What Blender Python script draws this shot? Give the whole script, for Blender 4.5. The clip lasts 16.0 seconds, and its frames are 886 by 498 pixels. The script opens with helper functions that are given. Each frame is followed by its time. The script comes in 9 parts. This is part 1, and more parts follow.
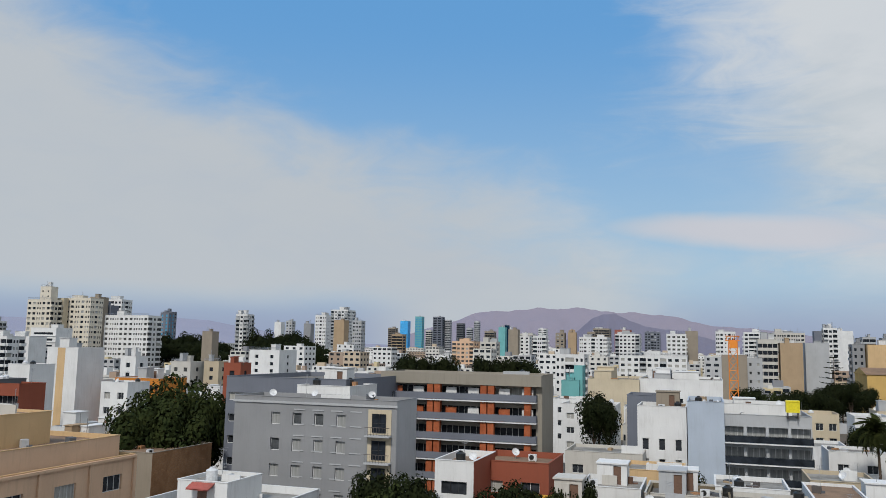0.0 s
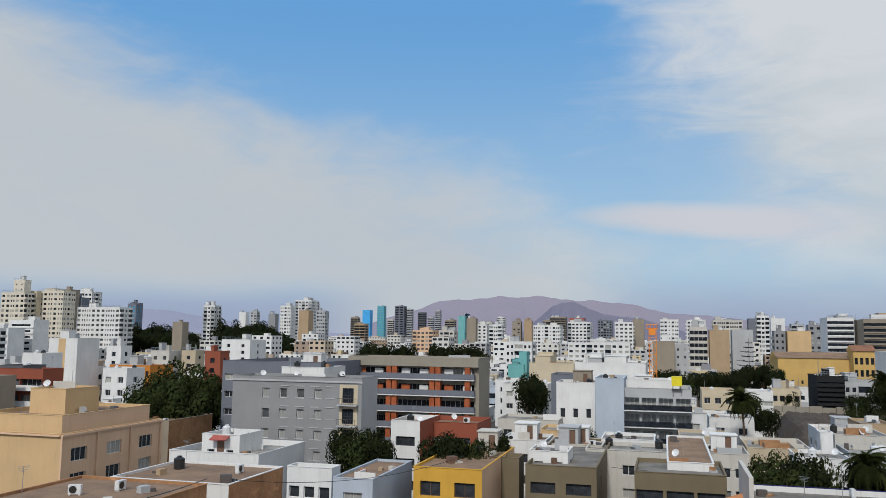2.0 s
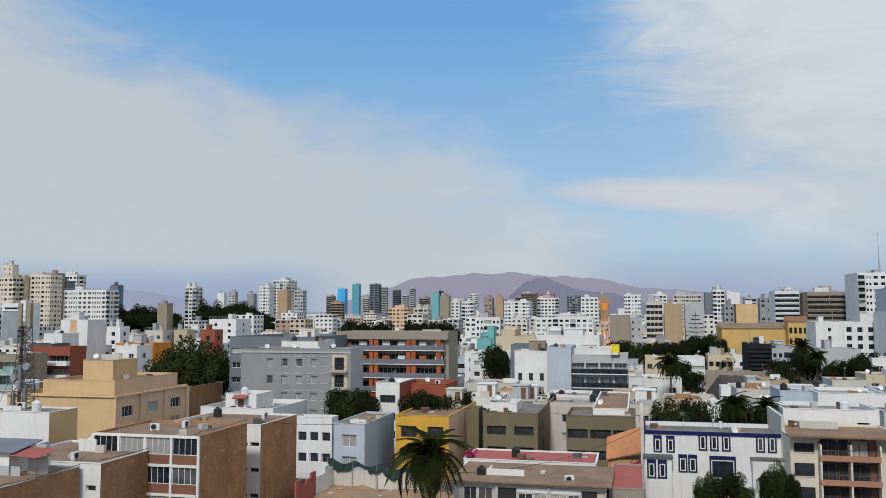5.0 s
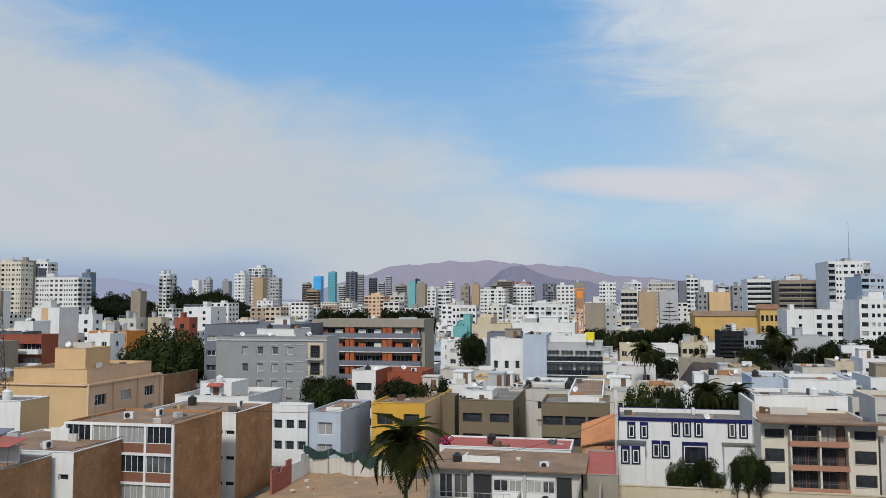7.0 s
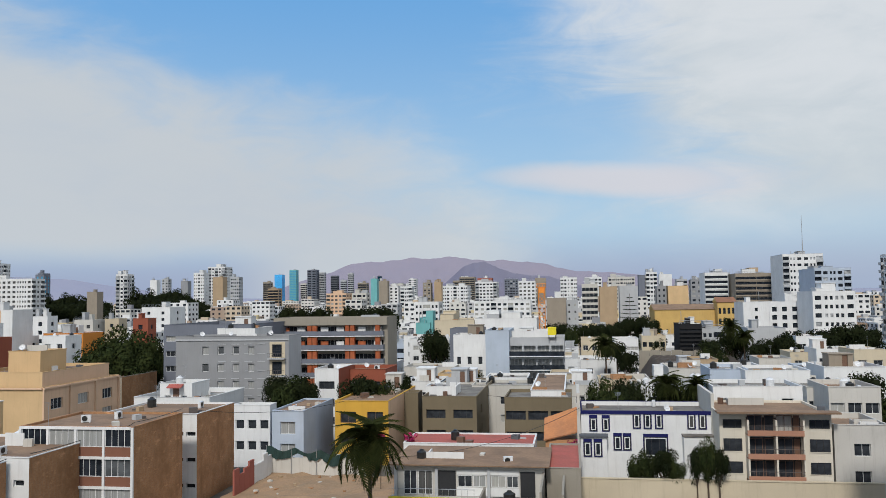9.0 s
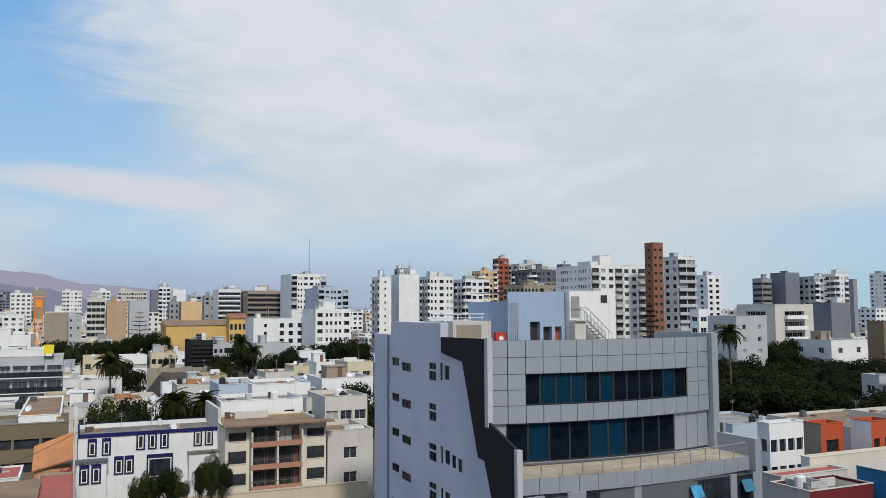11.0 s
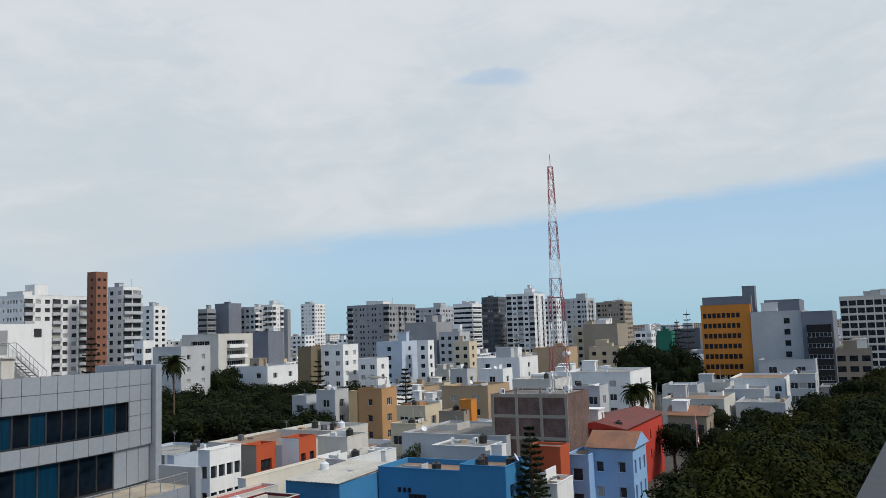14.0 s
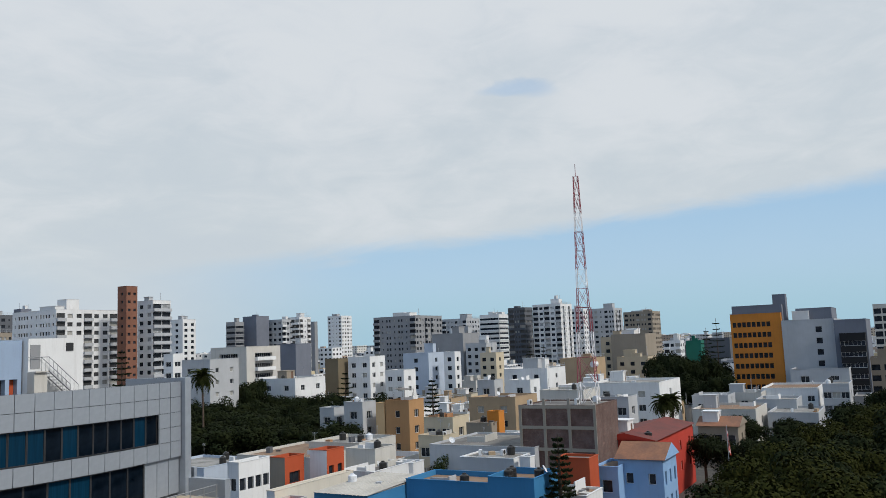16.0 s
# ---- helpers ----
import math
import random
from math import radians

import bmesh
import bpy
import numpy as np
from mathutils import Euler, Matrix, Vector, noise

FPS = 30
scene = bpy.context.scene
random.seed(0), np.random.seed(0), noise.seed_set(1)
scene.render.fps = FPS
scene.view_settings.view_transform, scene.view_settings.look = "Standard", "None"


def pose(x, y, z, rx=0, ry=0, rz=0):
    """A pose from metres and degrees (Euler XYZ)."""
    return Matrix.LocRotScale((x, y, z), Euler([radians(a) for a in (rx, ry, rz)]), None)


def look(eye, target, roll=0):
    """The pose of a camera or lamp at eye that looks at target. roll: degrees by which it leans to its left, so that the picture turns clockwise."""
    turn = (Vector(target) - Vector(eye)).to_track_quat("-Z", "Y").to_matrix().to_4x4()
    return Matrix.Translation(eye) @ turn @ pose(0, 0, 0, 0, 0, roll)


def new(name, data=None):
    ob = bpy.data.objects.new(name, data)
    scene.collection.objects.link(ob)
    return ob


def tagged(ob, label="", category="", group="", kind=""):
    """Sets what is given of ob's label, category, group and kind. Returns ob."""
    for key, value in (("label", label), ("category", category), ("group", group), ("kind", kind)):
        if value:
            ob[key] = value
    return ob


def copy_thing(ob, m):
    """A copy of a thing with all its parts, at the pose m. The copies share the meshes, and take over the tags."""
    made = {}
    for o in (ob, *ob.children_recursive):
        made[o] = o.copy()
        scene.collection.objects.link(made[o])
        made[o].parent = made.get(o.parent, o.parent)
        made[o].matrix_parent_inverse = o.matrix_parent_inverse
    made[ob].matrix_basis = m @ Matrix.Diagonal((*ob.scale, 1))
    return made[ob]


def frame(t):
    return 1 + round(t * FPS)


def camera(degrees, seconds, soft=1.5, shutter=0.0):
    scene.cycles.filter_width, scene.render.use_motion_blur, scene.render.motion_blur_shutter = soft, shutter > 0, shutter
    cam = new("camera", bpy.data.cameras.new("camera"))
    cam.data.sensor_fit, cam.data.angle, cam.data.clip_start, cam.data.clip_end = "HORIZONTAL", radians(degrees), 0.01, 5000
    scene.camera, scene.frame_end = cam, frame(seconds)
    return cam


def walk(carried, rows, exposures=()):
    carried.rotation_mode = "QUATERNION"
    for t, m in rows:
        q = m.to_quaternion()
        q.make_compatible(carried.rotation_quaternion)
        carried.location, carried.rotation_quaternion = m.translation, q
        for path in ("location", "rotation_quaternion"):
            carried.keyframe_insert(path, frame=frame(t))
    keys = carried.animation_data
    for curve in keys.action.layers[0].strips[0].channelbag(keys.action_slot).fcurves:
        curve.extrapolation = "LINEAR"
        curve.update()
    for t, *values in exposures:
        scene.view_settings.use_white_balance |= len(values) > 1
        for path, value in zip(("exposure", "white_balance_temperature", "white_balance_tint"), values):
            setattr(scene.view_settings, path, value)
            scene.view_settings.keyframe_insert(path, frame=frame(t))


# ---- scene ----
cam = camera(57.6, 16.0, soft=0.45)
PATH = [
    (0.0, pose(-0.82, 50.13, 22.0, 97.06, -1.07, 0.94)),
    (0.5, pose(-0.48, 36.92, 22.0, 96.39, -0.92, 0.75)),
    (1.0, pose(-0.12, 23.68, 22.0, 95.59, -1.23, 0.30)),
    (1.5, pose(0.53, 23.76, 22.0, 96.18, -1.16, -1.27)),
    (2.0, pose(0.71, 23.83, 22.0, 96.29, -0.69, -1.72)),
    (2.5, pose(0.58, 13.29, 22.0, 96.34, 0.11, -2.48)),
    (3.0, pose(0.00, 0.00, 22.0, 95.48, -0.04, -1.62)),
    (3.5, pose(0.00, 0.00, 22.0, 94.76, -0.61, -0.98)),
    (4.0, pose(0.00, 0.00, 22.0, 94.69, -1.20, -0.80)),
    (4.2, pose(0.00, 0.00, 22.0, 94.72, -0.70, -2.12)),
    (6.3, pose(0.00, 0.00, 22.0, 93.97, 0.30, -4.41)),
    (6.5, pose(0.00, 0.00, 22.0, 93.62, 0.17, -4.86)),
    (7.0, pose(0.00, 0.00, 22.0, 93.80, 0.09, -5.21)),
    (7.5, pose(0.00, 0.00, 22.0, 93.76, -0.03, -4.83)),
    (8.0, pose(0.00, 0.00, 22.0, 93.65, 0.71, -6.14)),
    (8.2, pose(0.00, 0.00, 22.0, 93.47, 0.83, -6.60)),
    (10.3, pose(0.00, 0.00, 22.0, 95.27, -0.62, -19.64)),
    (10.5, pose(0.00, 0.00, 22.0, 94.90, -0.06, -26.41)),
    (11.0, pose(0.00, 0.00, 22.0, 94.37, 0.21, -41.42)),
    (11.5, pose(0.00, 0.00, 22.0, 95.46, 0.60, -53.86)),
    (12.0, pose(0.00, 0.00, 22.0, 96.21, 0.86, -67.33)),
    (12.5, pose(0.00, 0.00, 22.0, 95.54, 2.07, -75.46)),
    (13.0, pose(0.00, 0.00, 22.0, 96.26, 2.04, -78.02)),
    (13.5, pose(0.00, 0.00, 22.0, 95.90, 2.04, -78.26)),
    (14.0, pose(0.00, 0.00, 22.0, 95.84, 1.90, -79.25)),
    (14.5, pose(0.00, 0.00, 22.0, 96.14, 2.08, -79.32)),
    (15.0, pose(0.00, 0.00, 22.0, 96.58, 1.90, -78.65)),
    (15.5, pose(0.00, 0.00, 22.0, 96.50, 2.42, -78.63)),
    (16.0, pose(0.00, 0.00, 22.0, 96.70, 2.30, -77.37)),
]
walk(cam, PATH, ((0, -0.13), (1.5, -0.08), (2.5, -0.09), (4, -0.06), (8, 0.0), (11, 0.06), (16, 0.03)))

# world: clear sky behind high thin cloud
SUN_AZ, SUN_EL = 160.0, 46.0      # degrees: azimuth counted left from +y, elevation


def build_world():
    w = bpy.data.worlds.new("sky")
    scene.world = w
    w.use_nodes = True
    nt = w.node_tree
    nt.nodes.clear()
    N, L = nt.nodes.new, nt.links.new

    def mth(op, a, b=None, c=None):
        n = N("ShaderNodeMath")
        n.operation = op
        for i, x in enumerate((a, b, c)):
            if x is None:
                continue
            if isinstance(x, (int, float)):
                n.inputs[i].default_value = x
            else:
                L(x, n.inputs[i])
        return n.outputs[0]

    def ramp(x, lo, hi):
        n = N("ShaderNodeMapRange")
        n.interpolation_type = "SMOOTHSTEP"
        n.inputs["From Min"].default_value = lo
        n.inputs["From Max"].default_value = hi
        L(x, n.inputs["Value"])
        return n.outputs[0]

    def mix(fac, a, b):
        n = N("ShaderNodeMix")
        n.data_type = "RGBA"
        L(fac, n.inputs["Factor"])
        for s, x in ((n.inputs["A"], a), (n.inputs["B"], b)):
            if isinstance(x, tuple):
                s.default_value = (*x, 1)
            else:
                L(x, s)
        return n.outputs["Result"]

    co = N("ShaderNodeTexCoord").outputs["Generated"]
    sep = N("ShaderNodeSeparateXYZ")
    L(co, sep.inputs[0])
    X, Y, Z = sep.outputs
    az = mth("MULTIPLY", mth("ARCTAN2", mth("MULTIPLY", X, -1.0), Y), 57.2958)
    el = mth("MULTIPLY", mth("ARCSINE", Z), 57.2958)

    def cloud(scale, detail, stretch, rough=0.55, dist=0.3):
        mp = N("ShaderNodeMapping")
        L(co, mp.inputs["Vector"])
        mp.inputs["Scale"].default_value = (1, 1, stretch)
        n = N("ShaderNodeTexNoise")
        n.inputs["Scale"].default_value = scale
        n.inputs["Detail"].default_value = detail
        n.inputs["Roughness"].default_value = rough
        n.inputs["Distortion"].default_value = dist
        L(mp.outputs[0], n.inputs["Vector"])
        return mth("SUBTRACT", n.outputs["Fac"], 0.5)

    big = cloud(3.0, 6, 2.2)
    fine = cloud(9.0, 7, 2.6, 0.6, 0.8)
    wisp = cloud(5.5, 9, 4.5, 0.62, 1.4)
    wob = mth("ADD", mth("MULTIPLY", big, 14.0), mth("MULTIPLY", fine, 7.0))
    # left bank of cloud: its upper edge falls from upper left to the middle
    edge_l = mth("ADD", mth("MULTIPLY", az, 0.33), 10.7)
    left = ramp(mth("ADD", mth("SUBTRACT", edge_l, el), mth("MULTIPLY", wob, 0.9)), -4.2, 4.2)
    # right bank: everything right of a ragged edge, thin near that edge, with a clear gap low in it
    edge_r = mth("SUBTRACT", -14.5, mth("MULTIPLY", ramp(el, 13.5, 10.0), 6.0))
    right = ramp(mth("ADD", mth("SUBTRACT", edge_r, az), mth("ADD", mth("MULTIPLY", wisp, 16.0), mth("MULTIPLY", wob, 0.9))), -6.0, 12.0)
    gx = mth("DIVIDE", mth("ADD", mth("ADD", az, 17.2), mth("MULTIPLY", wob, 0.35)), 6.2)
    gy = mth("DIVIDE", mth("SUBTRACT", mth("ADD", el, mth("MULTIPLY", wisp, 5.0)), 12.0), 3.0)
    gap = ramp(mth("ADD", mth("MULTIPLY", gx, gx), mth("MULTIPLY", gy, gy)), 1.6, 0.1)
    right = mth("MULTIPLY", right, mth("SUBTRACT", 1.0, mth("MULTIPLY", gap, 0.8)))
    # streak of cloud
    sx = mth("DIVIDE", mth("ADD", az, 20.6), 10.2)
    sy = mth("DIVIDE", mth("SUBTRACT", mth("ADD", mth("ADD", el, mth("MULTIPLY", wob, 0.10)), mth("MULTIPLY", mth("ADD", az, 20.0), -0.05)), 8.1), mth("SUBTRACT", 1.35, mth("MULTIPLY", sx, 0.3)))
    streak = ramp(mth("ADD", mth("MULTIPLY", sx, sx), mth("MULTIPLY", sy, sy)), 1.5, 0.1)
    low = mth("MULTIPLY", ramp(el, 8.0, 4.0), ramp(az, -24.0, -8.0))
    left = mth("MULTIPLY", left, mth("SUBTRACT", 1.0, mth("MULTIPLY", mth("MULTIPLY", ramp(mth("ADD", el, mth("MULTIPLY", wob, 0.1)), 4.6, 2.2), ramp(az, 1.0, 9.0)), 0.85)))
    low = mth("MULTIPLY", low, mth("SUBTRACT", 0.8, mth("MULTIPLY", ramp(az, 1.0, 9.0), 0.8)))
    # far right: clear strip under the cloud deck
    deck = mth("ADD", mth("MULTIPLY", mth("ADD", az, 64.0), -0.075), 6.3)
    strip = ramp(mth("ADD", mth("SUBTRACT", deck, el), mth("ADD", mth("MULTIPLY", wob, 0.16), mth("MULTIPLY", wisp, 1.6))), -0.7, 0.9)
    strip = mth("MULTIPLY", strip, ramp(az, -52.0, -74.0))
    # one small hole in the deck
    hx = mth("DIVIDE", mth("ADD", az, 83.5), 2.6)
    hy = mth("DIVIDE", mth("SUBTRACT", mth("ADD", el, mth("MULTIPLY", wob, 0.22)), 17.3), 0.6)
    hole = mth("MULTIPLY", ramp(mth("ADD", mth("MULTIPLY", hx, hx), mth("MULTIPLY", hy, hy)), 1.7, 0.0), 0.36)
    m = mth("MAXIMUM", mth("MAXIMUM", left, right), mth("MAXIMUM", mth("MULTIPLY", streak, 0.9), low))
    m = mth("MULTIPLY", m, mth("SUBTRACT", 1.0, mth("MULTIPLY", mth("MAXIMUM", strip, hole), 0.92)))
    # lavender haze low over the city
    hz = mth("MULTIPLY", mth("MULTIPLY", ramp(mth("ADD", el, mth("MULTIPLY", wob, 0.2)), 7.5, 3.0), ramp(az, -9.0, -18.0)), ramp(az, -56.0, -40.0))
    m = mth("MULTIPLY", m, mth("SUBTRACT", 1.0, mth("MULTIPLY", hz, 0.75)))
    # behind the camera the sky is covered
    back = ramp(Y, -0.3, -0.65)
    m = mth("MAXIMUM", m, mth("MULTIPLY", back, 0.85))

    sky = N("ShaderNodeTexSky")
    sky.sky_type = "NISHITA"
    sky.sun_disc = False
    sky.sun_elevation = radians(SUN_EL)
    sky.sun_rotation = radians(-SUN_AZ)
    sky.dust_density = 2.0
    skyc = N("ShaderNodeVectorMath")
    skyc.operation = "SCALE"
    L(sky.outputs[0], skyc.inputs[0])
    skyc.inputs["Scale"].default_value = 0.10
    blue = mix(ramp(el, 2.0, 24.0), (0.42, 0.62, 0.80), (0.14, 0.395, 0.77))
    haze = mix(ramp(az, -30.0, -75.0), (0.31, 0.39, 0.60), (0.37, 0.61, 0.755))
    blue = mix(ramp(el, 5.5, 1.0), blue, haze)
    base = N("ShaderNodeMix")
    base.data_type = "RGBA"
    base.inputs["Factor"].default_value = 0.85
    L(skyc.outputs[0], base.inputs["A"])
    L(blue, base.inputs["B"])
    white = mix(ramp(mth("ADD", mth("MULTIPLY", big, 60.0), mth("ADD", el, mth("MULTIPLY", fine, 25.0))), 2.0, 22.0), (0.58, 0.64, 0.68), (0.66, 0.70, 0.74))
    white = mix(mth("MULTIPLY", ramp(az, -22.0, 2.0), ramp(az, 80.0, 40.0)), white, (0.54, 0.585, 0.63))
    white = mix(mth("MULTIPLY", ramp(mth("ADD", big, mth("MULTIPLY", fine, 0.5)), 0.10, -0.22), 0.22), white, (0.44, 0.52, 0.63))
    white = mix(mth("MULTIPLY", streak, 0.8), white, (0.66, 0.645, 0.69))
    col = mix(m, base.outputs["Result"], white)
    bg = N("ShaderNodeBackground")
    L(col, bg.inputs["Color"])
    bg.inputs["Strength"].default_value = 1.0
    out = N("ShaderNodeOutputWorld")
    L(bg.outputs[0], out.inputs["Surface"])


build_world()
sun = new("sun", bpy.data.lights.new("sun", "SUN"))
sun.data.energy, sun.data.angle, sun.data.color = 2.65, radians(7), (1.0, 0.95, 0.87)
_a, _e = radians(SUN_AZ), radians(SUN_EL)
sun.matrix_world = look((-math.sin(_a) * math.cos(_e) * 300, math.cos(_a) * math.cos(_e) * 300, math.sin(_e) * 300), (0, 0, 0))

# ---- materials ----
MATS = {}


def nodes_of(name):
    m = bpy.data.materials.new(name)
    m.use_nodes = True
    nt = m.node_tree
    return m, nt, nt.nodes["Principled BSDF"]


def tex(nt, scale, detail=4, stretch=(1, 1, 1), kind="Object", rough=0.55):
    c = nt.nodes.new("ShaderNodeTexCoord")
    mp = nt.nodes.new("ShaderNodeMapping")
    mp.inputs["Scale"].default_value = stretch
    n = nt.nodes.new("ShaderNodeTexNoise")
    n.inputs["Scale"].default_value = scale
    n.inputs["Detail"].default_value = detail
    n.inputs["Roughness"].default_value = rough
    nt.links.new(c.outputs[kind], mp.inputs["Vector"])
    nt.links.new(mp.outputs[0], n.inputs["Vector"])
    return n.outputs["Fac"]


def rng(nt, x, lo, hi, a=0.0, b=1.0):
    n = nt.nodes.new("ShaderNodeMapRange")
    for k, v in (("From Min", lo), ("From Max", hi), ("To Min", a), ("To Max", b)):
        n.inputs[k].default_value = v
    nt.links.new(x, n.inputs["Value"])
    return n.outputs[0]


def mixc(nt, fac, a, b, blend="MIX"):
    n = nt.nodes.new("ShaderNodeMix")
    n.data_type, n.blend_type = "RGBA", blend
    for s, x in ((n.inputs["Factor"], fac), (n.inputs["A"], a), (n.inputs["B"], b)):
        if isinstance(x, tuple):
            s.default_value = (*x, 1)
        elif isinstance(x, (int, float)):
            s.default_value = x
        else:
            nt.links.new(x, s)
    return n.outputs["Result"]


def bump(nt, bsdf, h, strength, dist=0.02):
    b = nt.nodes.new("ShaderNodeBump")
    b.inputs["Strength"].default_value = strength
    b.inputs["Distance"].default_value = dist
    nt.links.new(h, b.inputs["Height"])
    nt.links.new(b.outputs[0], bsdf.inputs["Normal"])


def paint(name, rgb, rough=0.85, dirt=0.5, spec=0.25):
    """Painted render: large patches, rain streaks below ledges, fine grain."""
    m, nt, b = nodes_of(name)
    patch = rng(nt, tex(nt, 0.22, 5), 0.3, 0.7)
    streak = rng(nt, tex(nt, 1.0, 6, (2.2, 2.2, 0.22), rough=0.7), 0.52, 0.80)
    fine = tex(nt, 7.0, 5)
    dk = tuple(c * (0.80 + 0.04 * i) for i, c in enumerate(reversed(rgb)))[::-1]
    col = mixc(nt, patch, tuple(c * 0.84 for c in rgb), rgb)
    f = nt.nodes.new("ShaderNodeMath")
    f.operation = "MULTIPLY"
    nt.links.new(streak, f.inputs[0])
    f.inputs[1].default_value = dirt
    grime = tuple(0.55 * c + 0.02 for c in dk)
    col = mixc(nt, f.outputs[0], col, grime)
    col = mixc(nt, rng(nt, fine, 0.3, 0.7, 0.0, 0.12), col, tuple(c * 0.6 for c in rgb))
    nt.links.new(col, b.inputs["Base Color"])
    b.inputs["Roughness"].default_value = rough
    b.inputs["Specular IOR Level"].default_value = spec
    bump(nt, b, fine, 0.25)
    MATS[name] = m
    return m


def roof_mat(name, rgb, patchc):
    m, nt, b = nodes_of(name)
    big = rng(nt, tex(nt, 0.35, 6, rough=0.65), 0.42, 0.62)
    fine = tex(nt, 4.0, 6)
    col = mixc(nt, big, rgb, patchc)
    col = mixc(nt, rng(nt, fine, 0.35, 0.7, 0, 0.4), col, tuple(c * 0.5 for c in rgb))
    nt.links.new(col, b.inputs["Base Color"])
    b.inputs["Roughness"].default_value = 0.9
    bump(nt, b, fine, 0.4, 0.03)
    MATS[name] = m


def brick_mat(name, c1, c2, mortar, sx=0.25, sz=0.09):
    m, nt, b = nodes_of(name)
    c = nt.nodes.new("ShaderNodeTexCoord")
    s = nt.nodes.new("ShaderNodeSeparateXYZ")
    nt.links.new(c.outputs["Object"], s.inputs[0])
    add = nt.nodes.new("ShaderNodeMath")
    nt.links.new(s.outputs[0], add.inputs[0])
    nt.links.new(s.outputs[1], add.inputs[1])
    cb = nt.nodes.new("ShaderNodeCombineXYZ")
    nt.links.new(add.outputs[0], cb.inputs[0])
    nt.links.new(s.outputs[2], cb.inputs[1])
    t = nt.nodes.new("ShaderNodeTexBrick")
    t.inputs["Scale"].default_value = 1.0
    t.inputs["Brick Width"].default_value = sx
    t.inputs["Row Height"].default_value = sz
    t.inputs["Mortar Size"].default_value = 0.012
    for k, v in (("Color1", c1), ("Color2", c2), ("Mortar", mortar)):
        t.inputs[k].default_value = (*v, 1)
    nt.links.new(cb.outputs[0], t.inputs["Vector"])
    col = mixc(nt, rng(nt, tex(nt, 0.45, 7, rough=0.72), 0.40, 0.62, 0.0, 0.9), t.outputs["Color"], tuple(0.55 * x for x in c1))
    col = mixc(nt, rng(nt, tex(nt, 0.9, 5, (0.6, 0.6, 1.6), rough=0.7), 0.60, 0.68, 0.0, 0.55), col, tuple(min(1, 1.35 * x + 0.03) for x in c1))
    col = mixc(nt, rng(nt, tex(nt, 1.1, 3, (1, 1, 0.12)), 0.55, 0.8, 0, 0.5), col, tuple(0.5 * x for x in c2))
    nt.links.new(col, b.inputs["Base Color"])
    b.inputs["Roughness"].default_value = 0.9
    bump(nt, b, t.outputs["Fac"], -0.4, 0.01)
    MATS[name] = m


def glass_mat(name, dark, curtain, share, rough=0.08):
    """Opaque window panes: the dim room behind is put into the dark colour; some with curtains drawn."""
    m, nt, b = nodes_of(name)
    r = nt.nodes.new("ShaderNodeObjectInfo").outputs["Random"]
    pick = rng(nt, r, 1 - share - 0.02, 1 - share + 0.02)
    fold = rng(nt, tex(nt, 3.0, 2, (3, 3, 0.1)), 0.3, 0.7)
    cur = mixc(nt, fold, tuple(c * 0.7 for c in curtain), curtain)
    dk = mixc(nt, rng(nt, tex(nt, 0.8, 3), 0.35, 0.65), dark, tuple(c * 2.2 + 0.004 for c in dark))
    nt.links.new(mixc(nt, pick, dk, cur), b.inputs["Base Color"])
    b.inputs["Roughness"].default_value = rough
    b.inputs["Specular IOR Level"].default_value = 0.10
    MATS[name] = m


def plain(name, rgb, rough=0.6, metal=0.0, grain=0.25, scale=5.0):
    m, nt, b = nodes_of(name)
    n = tex(nt, scale, 5)
    nt.links.new(mixc(nt, rng(nt, n, 0.3, 0.75), rgb, tuple(c * (1 - grain) for c in rgb)), b.inputs["Base Color"])
    b.inputs["Roughness"].default_value, b.inputs["Metallic"].default_value = rough, metal
    bump(nt, b, n, 0.12)
    MATS[name] = m


def leaf_mat(name, c1, c2):
    m, nt, b = nodes_of(name)
    g = nt.nodes.new("ShaderNodeNewGeometry")
    o = nt.nodes.new("ShaderNodeObjectInfo").outputs["Random"]
    col = mixc(nt, g.outputs["Random Per Island"], c1, c2)
    col = mixc(nt, rng(nt, o, 0, 1, 0, 0.45), col, tuple(c * 0.55 for c in c1))
    col = mixc(nt, rng(nt, tex(nt, 0.5, 3), 0.4, 0.7, 0, 0.4), col, (c2[0] * 1.3, c2[1] * 1.05, c2[2] * 0.8))
    nt.links.new(col, b.inputs["Base Color"])
    b.inputs["Roughness"].default_value = 0.8
    b.inputs["Specular IOR Level"].default_value = 0.04
    MATS[name] = m


